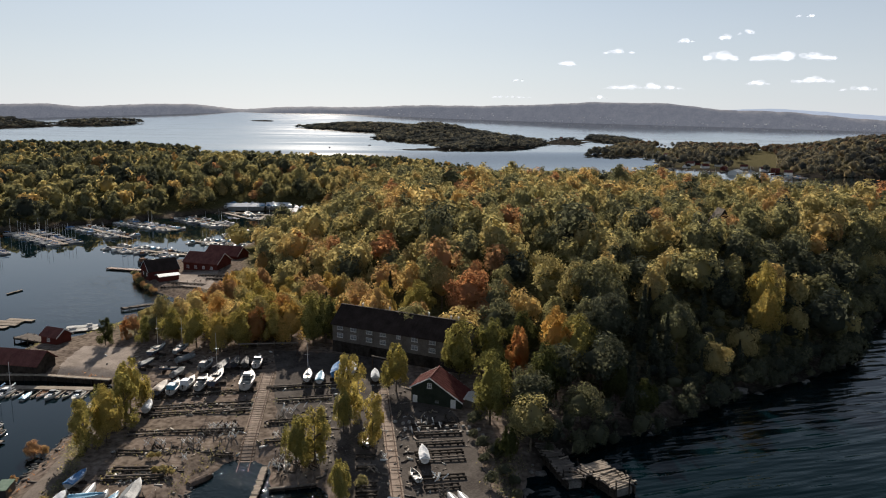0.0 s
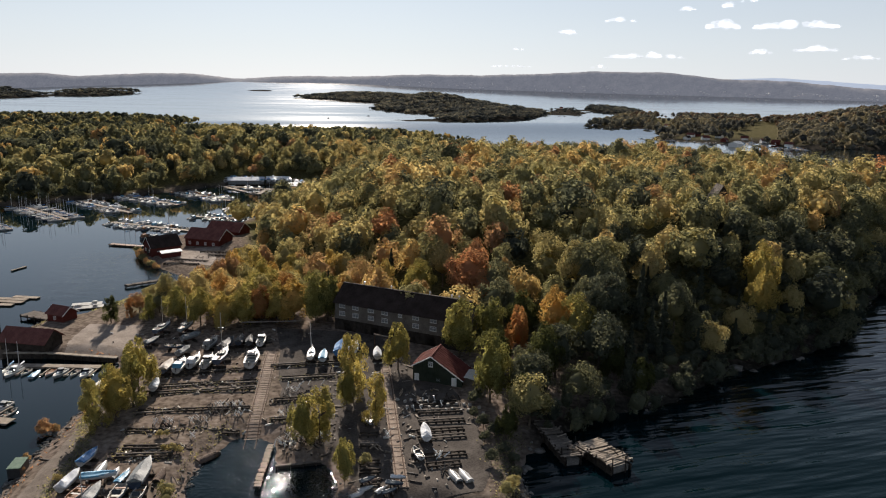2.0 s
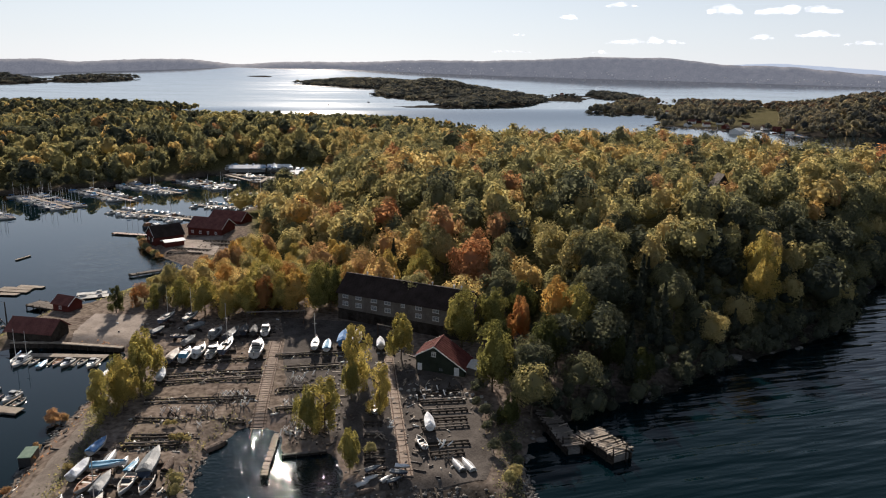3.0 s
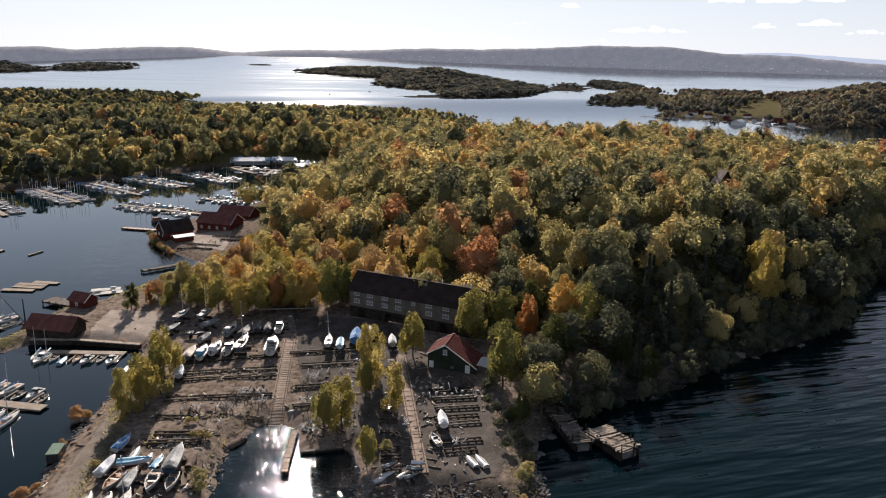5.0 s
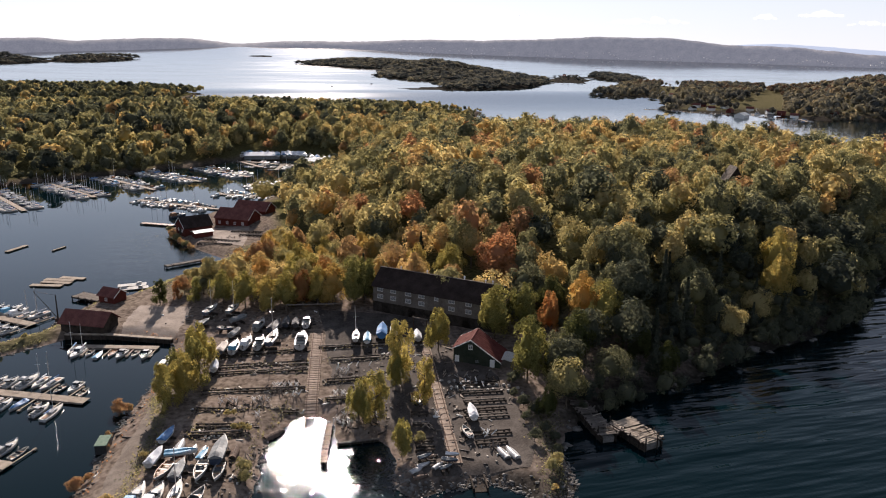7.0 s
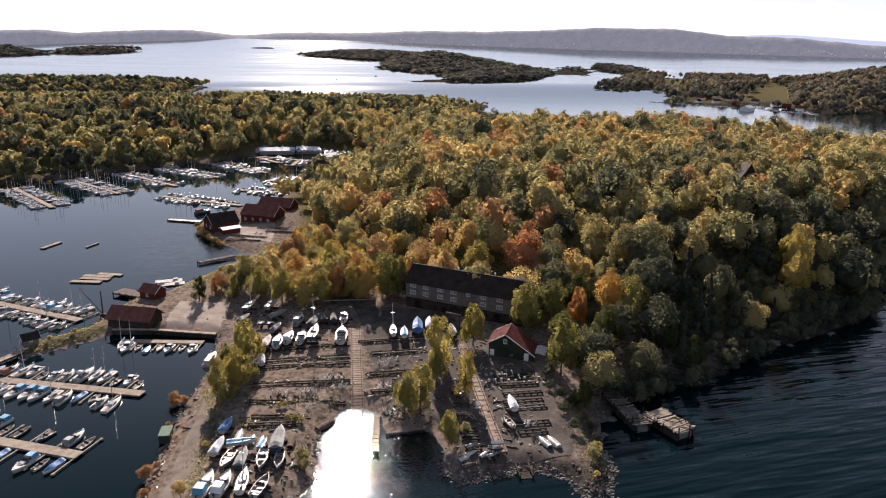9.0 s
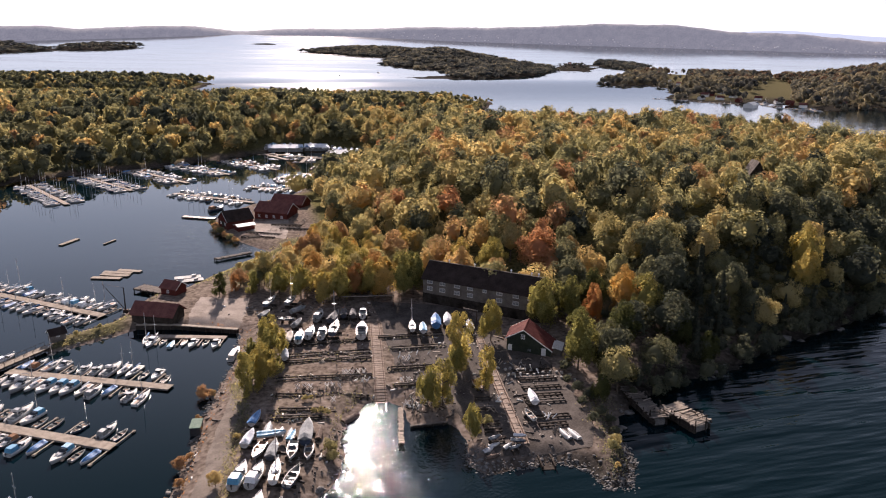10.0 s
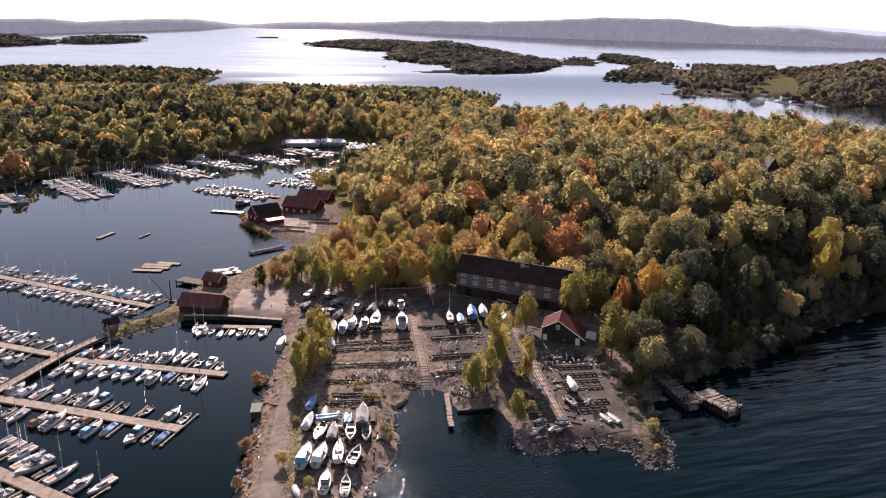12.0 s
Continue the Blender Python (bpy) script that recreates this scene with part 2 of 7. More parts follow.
def ground_material():
    """Gravel and trodden earth on the flat shore, rock on the steep edges, leaf litter and grass inland."""
    m, n, l, b = node_mat("shore_ground")
    co = n.new("ShaderNodeTexCoord")
    big = n.new("ShaderNodeTexNoise")
    big.inputs["Scale"].default_value, big.inputs["Detail"].default_value = 0.09, 7
    mid = n.new("ShaderNodeTexNoise")
    mid.inputs["Scale"].default_value, mid.inputs["Detail"].default_value = 0.9, 8
    peb = n.new("ShaderNodeTexVoronoi")
    peb.inputs["Scale"].default_value = 2.4
    for t in (big, mid, peb):
        l.new(co.outputs["Object"], t.inputs["Vector"])
    earth = ramp(n, [(0.3, (0.07, 0.055, 0.046)), (0.48, (0.15, 0.118, 0.097)), (0.72, (0.24, 0.197, 0.166))])
    l.new(mid.outputs[0], earth.inputs[0])
    grass = ramp(n, [(0.3, (0.04, 0.04, 0.018)), (0.55, (0.1, 0.092, 0.04)), (0.75, (0.165, 0.138, 0.068))])
    l.new(mid.outputs[0], grass.inputs[0])
    at = n.new("ShaderNodeAttribute")
    at.attribute_name = "green"
    soft = n.new("ShaderNodeMath")
    soft.operation = "MULTIPLY_ADD"
    soft.inputs[1].default_value, soft.inputs[2].default_value = 0.5, -0.2
    l.new(big.outputs[0], soft.inputs[0])
    sm = n.new("ShaderNodeMath")
    sm.use_clamp = True
    l.new(at.outputs["Fac"], sm.inputs[0])
    l.new(soft.outputs[0], sm.inputs[1])
    mx = n.new("ShaderNodeMix")
    mx.data_type = "RGBA"
    l.new(sm.outputs[0], mx.inputs[0])
    l.new(earth.outputs[0], mx.inputs[6])
    l.new(grass.outputs[0], mx.inputs[7])
    rock = ramp(n, [(0.3, (0.014, 0.013, 0.011)), (0.6, (0.042, 0.038, 0.033)), (0.75, (0.12, 0.108, 0.094))])
    l.new(mid.outputs[0], rock.inputs[0])
    at2 = n.new("ShaderNodeAttribute")
    at2.attribute_name = "rock"
    mx2 = n.new("ShaderNodeMix")
    mx2.data_type = "RGBA"
    l.new(at2.outputs["Fac"], mx2.inputs[0])
    l.new(mx.outputs[2], mx2.inputs[6])
    l.new(rock.outputs[0], mx2.inputs[7])
    l.new(mx2.outputs[2], b.inputs["Base Color"])
    b.inputs["Roughness"].default_value, b.inputs["Specular IOR Level"].default_value = 0.95, 0.0
    bp = n.new("ShaderNodeBump")
    bp.inputs["Strength"].default_value, bp.inputs["Distance"].default_value = 0.6, 0.12
    ad = n.new("ShaderNodeMath")
    ad.operation = "MULTIPLY_ADD"
    ad.inputs[1].default_value = 0.4
    l.new(peb.outputs[0], ad.inputs[0])
    l.new(mid.outputs[0], ad.inputs[2])
    l.new(ad.outputs[0], bp.inputs["Height"])
    l.new(bp.outputs[0], b.inputs["Normal"])
    return m


LEAF_ONE, LEAF_WOOD = leaf_material("autumn_leaves", True), leaf_material("autumn_wood_leaves", False)
LEAF_BIRCH, LEAF_HAZY_ISLE = leaf_material("birch_leaves", True, BIRCH_STOPS, 0.5), leaf_material("island_wood_leaves", False, HAZY_ISLE_STOPS, 0.4)
BARK = surface("bark", (0.05, 0.04, 0.03), (0.16, 0.13, 0.1), 3, 0.9, 0.6)
WATER, GROUND = water_material(), ground_material()


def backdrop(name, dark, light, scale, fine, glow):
    """A matt far surface with a painted glow: haze on hills and houses, brightness on clouds."""
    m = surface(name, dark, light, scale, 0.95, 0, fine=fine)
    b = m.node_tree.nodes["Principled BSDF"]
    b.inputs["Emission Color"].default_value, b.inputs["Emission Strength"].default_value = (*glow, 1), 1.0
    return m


# the hills' colour and glow hold the haze of distance
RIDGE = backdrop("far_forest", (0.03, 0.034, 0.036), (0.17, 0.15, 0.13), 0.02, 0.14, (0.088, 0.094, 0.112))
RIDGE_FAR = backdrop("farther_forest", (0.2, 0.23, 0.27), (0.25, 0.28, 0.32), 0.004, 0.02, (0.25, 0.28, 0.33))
# the clouds' glow stands in for sunlight in them
CLOUD = backdrop("cloud_white", (0.8, 0.8, 0.8), (0.9, 0.9, 0.9), 0.004, 0.01, (0.55, 0.56, 0.59))
CLOUD.node_tree.nodes["Principled BSDF"].inputs["Alpha"].default_value = 0.16

# ---- land, water, distance ----
def smooth(a, b, x):
    t = np.clip((np.asarray(x, float) - a) / (b - a), 0, 1)
    return t * t * (3 - 2 * t)


YARD_SHORE = [(-18, 88), (-16, 100), (-12, 104.5), (-8.5, 109), (-7, 114), (-6.5, 122), (-3.4, 130), (1, 135.2), (4, 136), (7.3, 132),
              (7.5, 123), (14.8, 122.8), (16.9, 119), (16.2, 113), (14.7, 106.5), (17, 103), (24, 103.3), (31, 103.5), (35.5, 99.5),
              (36.3, 93.5), (41, 93), (45.8, 100), (47.9, 110), (51.3, 116.5), (57.2, 121.4)]
HILL_SHORE = [(67.3, 125.5), (80.3, 128.1), (91, 132), (113, 142.5), (138, 146.6), (159, 157), (185.5, 178.3), (255, 214), (385, 290),
              (425, 430), (310, 520), (190, 560), (215, 720), (303, 916), (230, 960), (120, 880), (20, 860), (-60, 900), (-90, 1100),
              (-60, 1330), (-120, 1350), (-420, 1420), (-800, 1250), (-800, 500), (-450, 420), (-230, 400)]
BAY_SHORE = [(-151, 390), (-138, 422), (-106, 438), (-51, 469), (-1, 505), (32, 500), (60, 463), (23, 407), (2, 362), (-16, 345),
             (-32.6, 323.6), (-36.4, 305), (-33, 288), (-21, 268), (-15, 259), (-23, 249), (-28, 242), (-36, 231.7), (-41.4, 224),
             (-50, 221), (-55.7, 205.7), (-59.6, 197.2), (-70.5, 189.8), (-73.2, 181.8), (-70.2, 178.5), (-63.9, 182), (-55.8, 186.9)]
ROAD_SHORE = [(-50.2, 190.5), (-41, 187.6), (-34.9, 187.6), (-25.9, 181), (-27.8, 160.6), (-30.3, 151.4), (-32.6, 140.4), (-35.3, 126.2),
              (-37, 114), (-39, 103.5), (-42, 90), (-32, 80)]
MAINLAND = YARD_SHORE + HILL_SHORE + BAY_SHORE + ROAD_SHORE
LONG_ISLAND = [(219, 3040), (281, 2935), (359, 2855), (436, 2725), (525, 2690), (450, 2400), (388, 2205), (420, 2050), (447, 1920), (520, 1900), (700, 2080),
               (880, 2350), (965, 2900), (900, 3250), (600, 3420), (380, 3330)]
FRONT_ISLAND = [(320, 1560), (355, 1490), (418, 1495), (468, 1478), (559, 1535), (670, 1640), (817, 1883), (850, 1990), (780, 2060), (640, 1950), (560, 1820), (470, 1700), (385, 1620)]
TAIL_ISLAND = [(822, 1885), (900, 1835), (1010, 2010), (1080, 2220), (1010, 2290), (930, 2130), (860, 2010)]
MID_ISLAND = [(1085, 2150), (1070, 1905), (1160, 1960), (1250, 2180), (1300, 2470), (1150, 2330)]
EAST_ISLAND = [(624, 1255), (649, 1204), (756, 1281), (720, 1200), (687, 1141), (575, 946), (595, 873), (630, 834), (698, 890), (660, 824), (665, 773), (669, 734),
               (733, 753), (782, 742), (900, 650), (1600, 1150), (1520, 1600), (1300, 1560), (1240, 1640), (1118, 1680), (1095, 1744), (1047, 1820), (930, 1700), (834, 1532)]
WEST_ISLAND = [(-1300, 2450), (-821, 2945), (-746, 3084), (-705, 3215), (-760, 3330), (-1000, 3500), (-1500, 3400)]
LOW_ISLAND = [(-700, 3228), (-593, 3196), (-500, 3240), (-391, 3493), (-450, 3600), (-640, 3560), (-740, 3400)]
SKERRY = [(38, 3690), (130, 3670), (226, 3740), (130, 3800)]


def inside_distance(px, py, poly):
    """Distance to the outline, positive inside."""
    best = np.full(px.shape, 1e9)
    ins = np.zeros(px.shape, bool)
    for (x0, y0), (x1, y1) in zip(poly, poly[1:] + poly[:1]):
        dx, dy = x1 - x0, y1 - y0
        t = np.clip(((px - x0) * dx + (py - y0) * dy) / (dx * dx + dy * dy), 0, 1)
        best = np.minimum(best, np.hypot(px - x0 - t * dx, py - y0 - t * dy))
        if y0 != y1:
            ins ^= ((y0 > py) != (y1 > py)) & (px < (x1 - x0) * (py - y0) / (y1 - y0) + x0)
    return np.where(ins, best, -best)


HORIZON_AZ = [-25, -15, -7.4, 0, 7.7, 16, 25, 33, 40, 46, 60]
HORIZON_EL = [-0.44, -0.43, -0.08, 0.29, 0.31, 0.09, -0.05, -0.14, -0.22, -0.31, -0.39]


def sea_level(x, y):
    """The far fjord, drawn in from beyond the clipping distance, lifts towards the horizon."""
    r, az = np.hypot(x + 1, y - 2), np.degrees(np.arctan2(x + 1, y - 2))
    s = np.clip((r - 1500) / 3050, 0, 1.12)
    back = (np.abs(az) < 90)
    return np.where(back, (70 + 4550 * np.tan(np.radians(np.interp(az, HORIZON_AZ, HORIZON_EL)))) * s ** 2, 0)


def ripple(x, y, scale, seed=0.0):
    """Cheap smooth noise, about -1 to 1."""
    a, b = x / scale + seed, y / scale - seed
    return (np.sin(a * 1.3 + 1.7 * np.sin(b * 0.9 + seed)) + np.sin(b * 1.7 + 1.3 * np.sin(a * 1.1 - seed)) + np.sin((a + b) * 2.3 + seed) * 0.6) / 2.6


def land_height(x, y, parts=False):
    x, y = np.asarray(x, float), np.asarray(y, float)
    d = inside_distance(x, y, MAINLAND)
    near = 1 - smooth(250, 500, y)
    wild = np.maximum(smooth(46, 60, x), 1 - near)
    d = d + ripple(x, y, 2.6) * (0.25 + 0.9 * wild) + ripple(x, y, 14, 3) * 1.5 * wild
    flat = smooth(166, 184, 0.66 * x + 0.75 * y)
    climb = smooth(170, 262, 0.66 * x + 0.75 * y)
    plateau = 16.5 + 2.5 * np.exp(-((x - 160) / 60) ** 2 - ((y - 400) / 60) ** 2) + 2.5 * np.exp(-((x - 285) / 55) ** 2 - ((y - 470) / 50) ** 2)
    g2 = np.exp(-((x - 60) / 230) ** 2 - ((y - 660) / 150) ** 2) * 0.5 + 0.42 * np.exp(-((x + 260) / 260) ** 2 - ((y - 640) / 170) ** 2)
    g3 = 0.3 * np.exp(-((x + 250) / 250) ** 2 - ((y - 1230) / 130) ** 2)
    hill = plateau * (1 - 0.6 * smooth(270, 385, x) * (1 - smooth(400, 470, y))) * climb * smooth(2, 50, d) * (1 - smooth(500, 580, y)) * (1 - 0.5 * smooth(410, 490, y) * (1 - smooth(215, 265, x)) - 0.22 * smooth(400, 470, y) * smooth(215, 265, x)) * (1 - 0.15 * smooth(230, 290, x)) * smooth(12, 70, x - 0.25 * np.maximum(0, y - 330)) + 25 * (g2 + g3) * smooth(3, 60, d)
    hill = hill + 5.5 * smooth(2.5, 20, d) * (1 - smooth(30, 75, d)) * smooth(64, 92, x) * flat * near
    hill = hill + ripple(x, y, 23, 1) * 1.2 * smooth(6, 30, d) * flat
    h = np.where(d > 0, 1.5 * smooth(0, 5.5, d) + 1.3 * smooth(6, 40, d) + hill, np.maximum(d * 0.3, -4) - 0.05)
    h = h + np.where(d > -2, ripple(x, y, 1.9, 2) * 0.35 * np.maximum(wild, 0.25) * (1 - smooth(5, 9, d)), 0)
    rock = (1 - smooth(2.2, 7.5, d + ripple(x, y, 5, 4) * 1.6)) * np.maximum(wild, smooth(14, 20, x) * (1 - smooth(100, 112, y)))
    green = smooth(4, 12, d) * np.maximum(flat, 1 - near)
    green = np.maximum(green, 0.75 * smooth(0.8, 2.5, d) * (1 - smooth(-58, -52, x)) * near)
    green = np.maximum(green * (1 - smooth(262, 272, y) * (1 - smooth(335, 350, y)) * (1 - smooth(2, 10, x))), 0.7 * smooth(-34, -24, x) * smooth(208, 222, y) * (1 - smooth(255, 264, y)) * smooth(1, 4, d) * near)
    for poly, top, seed in ((LONG_ISLAND, 44, 1.0), (FRONT_ISLAND, 27, 6.0), (TAIL_ISLAND, 5, 7.0), (MID_ISLAND, 16, 2.0), (EAST_ISLAND, 17, 3.0), (WEST_ISLAND, 38, 4.0), (LOW_ISLAND, 14, 8.0), (SKERRY, 5, 5.0)):
        e = inside_distance(x, y, poly) + ripple(x, y, 60, seed) * 14
        up = top * smooth(0, 170 if top > 15 else 60, e) * (0.72 + 0.28 * ripple(x, y, 260, seed)) + 2.5 * smooth(0, 12, e)
        if poly is LONG_ISLAND:
            up = up * (0.25 + 0.85 * np.exp(-((x - 590) / 190) ** 2 - ((y - 2500) / 420) ** 2))
        if poly is FRONT_ISLAND:
            up = up * (0.15 + 0.95 * smooth(420, 600, x))
        if poly is EAST_ISLAND:
            up = up * (0.42 + 1.5 * smooth(40.5, 46, np.degrees(np.arctan2(x, y))) * smooth(1050, 1350, x + y))
        h = np.where(e > 0, up, h)
        rock = np.where(e > 0, np.maximum(1 - smooth(25, 70, e + ripple(x, y, 23, 2) * 14), 0.12) if poly is EAST_ISLAND else 1.0, rock)
        green = np.where(e > 0, 0.78 if poly is EAST_ISLAND else 1.0, green)
    h = h + sea_level(x, y)
    return (h, d, rock, green) if parts else h


def spread(fine0, fine1, step, lo, hi, grow):
    """Grid lines: even in the middle, wider and wider outside."""
    mid = list(np.arange(fine0, fine1 + step / 2, step))
    a, s = mid[-1], step
    up, down = [], []
    while a < hi:
        s *= grow
        a += s
        up.append(a)
    a, s = mid[0], step
    while a > lo:
        s *= grow
        a -= s
        down.append(a)
    return np.array(down[::-1] + mid + up)


def sheet(name, xs, ys, zs, material, attributes=()):
    nx, ny = len(xs), len(ys)
    gx, gy = np.meshgrid(xs, ys)
    me = bpy.data.meshes.new(name)
    i = np.arange(nx * ny).reshape(ny, nx)
    quads = np.stack([i[:-1, :-1], i[:-1, 1:], i[1:, 1:], i[1:, :-1]], -1).reshape(-1, 4)
    put_mesh(me, np.stack([gx.ravel(), gy.ravel(), zs.ravel()], 1), quads)
    for key, values in attributes:
        me.attributes.new(key, "FLOAT", "POINT").data.foreach_set("value", values.ravel().astype(np.float32))
    me.shade_smooth()
    me.materials.append(material)
    return new(name, me)


def put_mesh(me, verts, faces):
    """Fill a mesh from arrays; all faces have the same number of corners."""
    n, k = faces.shape
    me.vertices.add(len(verts))
    me.vertices.foreach_set("co", np.ascontiguousarray(verts, np.float32).ravel())
    me.loops.add(n * k)
    me.loops.foreach_set("vertex_index", np.ascontiguousarray(faces, np.int32).ravel())
    me.polygons.add(n)
    me.polygons.foreach_set("loop_start", np.arange(0, n * k, k, dtype=np.int32))
    me.update(calc_edges=True)
    me.validate()


gxs, gys = spread(-80, 100, 1.0, -2600, 3200, 1.06), spread(78, 215, 1.0, -700, 4700, 1.04)
GX, GY = np.meshgrid(gxs, gys)
gz, gd, grock, ggreen = land_height(GX, GY, True)
ground = sheet("ground", gxs, gys, gz, GROUND, (("rock", grock), ("green", ggreen)))
tagged(ground, "gravelly shore and leaf-littered wooded ground of islands", "ground", kind="structure")
wxs, wys = spread(-300, 300, 60, -4200, 4300, 1.1), spread(0, 600, 60, -1500, 4750, 1.04)
WX, WY = np.meshgrid(wxs, wys)
water = sheet("water", wxs, wys, sea_level(WX, WY), WATER)
tagged(water, "dark blue fjord water with small ripples", "water", kind="structure")


def ridge(name, r0, r1, azs, tops, base, material, label, wobble, seed):
    """A wooded ridge along the horizon."""
    az = np.linspace(azs[0], azs[-1], 420)
    top = np.interp(az, azs, tops) + wobble * ripple(az * 10, az * 3, 6, seed) + 0.4 * wobble * ripple(az * 10, az, 1.3, seed)
    k = np.linspace(0, 1, 9)
    rr = r0 + (r1 - r0) * k[:, None] + 0 * az[None, :]
    low = np.interp(az, HORIZON_AZ, HORIZON_EL) if base is None else np.full(az.shape, base)
    el = low[None, :] - 0.5 + (top - low + 0.5)[None, :] * np.sin(k[:, None] * np.pi / 2) ** 0.8
    el = el + 0.05 * ripple(az[None, :] * 12, k[:, None] * 22, 1.6, seed) * (k[:, None] > 0) * (k[:, None] < 1)
    x, y = -1 + rr * np.sin(np.radians(az)), 2 + rr * np.cos(np.radians(az))
    z = 70 + rr * np.tan(np.radians(el))
    i = np.arange(x.size).reshape(x.shape)
    quads = np.stack([i[:-1, :-1], i[:-1, 1:], i[1:, 1:], i[1:, :-1]], -1).reshape(-1, 4)
    me = bpy.data.meshes.new(name)
    put_mesh(me, np.stack([x.ravel(), y.ravel(), z.ravel()], 1), quads)
    me.shade_smooth()
    me.materials.append(material)
    return tagged(new(name, me), label, "hills", kind="structure")


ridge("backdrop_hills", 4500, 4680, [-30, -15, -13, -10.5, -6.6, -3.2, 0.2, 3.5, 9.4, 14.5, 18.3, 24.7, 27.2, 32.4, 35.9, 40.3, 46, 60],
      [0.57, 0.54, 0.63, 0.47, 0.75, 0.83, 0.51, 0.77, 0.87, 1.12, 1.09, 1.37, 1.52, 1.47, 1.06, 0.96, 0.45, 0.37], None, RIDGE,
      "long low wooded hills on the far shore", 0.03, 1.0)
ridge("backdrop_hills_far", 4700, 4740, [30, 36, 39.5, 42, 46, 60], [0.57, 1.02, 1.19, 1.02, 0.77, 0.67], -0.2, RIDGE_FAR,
      "hills behind the far shore, haze painted in as pale blue", 0.02, 2.0)

# ---- trees ----
rng = np.random.default_rng(7)


def leaf_faces(centres, normals, size, r):
    """Leaf clumps: small triangles facing about along the normals."""
    n = len(centres)
    a = np.cross(normals, r.normal(size=(n, 3)))
    a /= np.linalg.norm(a, axis=1)[:, None] + 1e-9
    b = np.cross(normals, a)
    s = (size * r.uniform(0.55, 1.35, n))[:, None]
    q = np.stack([centres - a * s * 0.62 - b * s * 0.36, centres + a * s * 0.62 - b * s * 0.36, centres + b * s * 0.72], 1)
    return q.reshape(-1, 3), np.arange(3 * n).reshape(n, 3)


def crown_points(n, shape, r, lobes):
    """Points and outward ways in a lobed crown of unit height and radius; shape 0: round, 1: tall, 2: cone."""
    z = r.uniform(-0.92 if lobes > 30 else -0.6, 1.0, lobes)
    turn = r.uniform(0, 2 * np.pi, lobes)
    out = np.stack([np.sqrt(1 - z * z) * np.cos(turn), np.sqrt(1 - z * z) * np.sin(turn), z], 1)
    c = out * r.uniform(0.5, 0.86 if lobes > 30 else 0.7, lobes)[:, None]
    rad = r.uniform(0.26, 0.44, lobes) * (0.72 if lobes > 30 else 1.0)
    lean = out
    if shape == 3:
        # several upright stems, loose and ragged
        h = r.uniform(-0.92, 0.86, lobes)
        t, w = r.uniform(0, 2 * np.pi, lobes), np.sqrt(np.clip(1.05 - (h * 0.9 + 0.15) ** 2, 0.05, 1)) * r.uniform(0.15, 0.82, lobes)
        c = np.stack([w * np.cos(t), w * np.sin(t), h], 1)
        rad = r.uniform(0.13, 0.3, lobes)
        lean = c * 0.6
    pick = r.choice(lobes, n, p=rad ** 2 / np.sum(rad ** 2))
    v = r.normal(size=(n, 3)) + lean[pick] * 0.8
    v[:, 2] += 0.3
    v /= np.linalg.norm(v, axis=1)[:, None]
    p = c[pick] + v * (rad[pick] * r.uniform(0.35, 1.12, n) ** 0.7)[:, None]
    if shape == 2:
        h = r.uniform(0, 1, n) ** 1.4
        t = r.uniform(0, 2 * np.pi, n)
        w = (1 - h) * r.uniform(0.35, 1.0, n) * (0.8 + 0.25 * np.sin(h * 40))
        p = np.stack([w * np.cos(t), w * np.sin(t), h * 2 - 1], 1)
        v = np.stack([np.cos(t), np.sin(t), np.full(n, 0.6)], 1) / 1.17
    if shape == 1:
        p[:, :2] *= (1.0 - 0.3 * np.clip(p[:, 2:3], -1, 1))
    return p, v


def crown_core(shape, r):
    """A solid core added inside the crown to stop light, for the dense twigs and inner leaves."""
    bm = bmesh.new()
    bmesh.ops.create_icosphere(bm, subdivisions=1, radius=1)
    v, q = np.array([p.co[:] for p in bm.verts]), np.array([[p.index for p in f.verts] for f in bm.faces])
    bm.free()
    v = v * r.uniform(0.8, 1.15, (len(v), 1)) * ((0.58, 0.58, 0.64) if shape != 2 else (0.3, 0.3, 0.8))
    if shape == 2:
        v[:, :2] *= 1 - 0.9 * np.clip(v[:, 2:3], -1, 1)
    return v, q


def crown_arrays(n, size, shape, r, lobes, width, height, base):
    """Vertices and triangles of a crown standing on z = base."""
    p, v = crown_points(n, shape, r, lobes)
    s = np.array([width / 2, width / 2, (height - base) / 2])
    p = p * s + (0, 0, (height + base) / 2)
    dome = p / s - (0, 0, (height + base) / 2 / s[2])
    nrm = v * 0.42 + dome * 0.75 + r.normal(size=v.shape) * 0.24
    nrm /= np.linalg.norm(nrm, axis=1)[:, None]
    lv, lq = leaf_faces(p, nrm, size, r)
    if shape == 3:
        return lv, lq
    cv, cq = crown_core(shape, r)
    return np.concatenate([lv, cv * s + (0, 0, (height + base) / 2)]), np.concatenate([lq, cq + len(lv)])


def limb(bm, a, b, ra, rb, sides=6):
    a, b = Vector(a), Vector(b)
    q = (b - a).to_track_quat("Z", "Y")
    rings = []
    for c, r in ((a, ra), (b, rb)):
        rings.append([bm.verts.new(c + q @ Vector((r * math.cos(2 * math.pi * i / sides), r * math.sin(2 * math.pi * i / sides), 0))) for i in range(sides)])
    for i in range(sides):
        bm.faces.new((rings[0][i], rings[0][(i + 1) % sides], rings[1][(i + 1) % sides], rings[1][i]))
    bm.faces.new(rings[1])


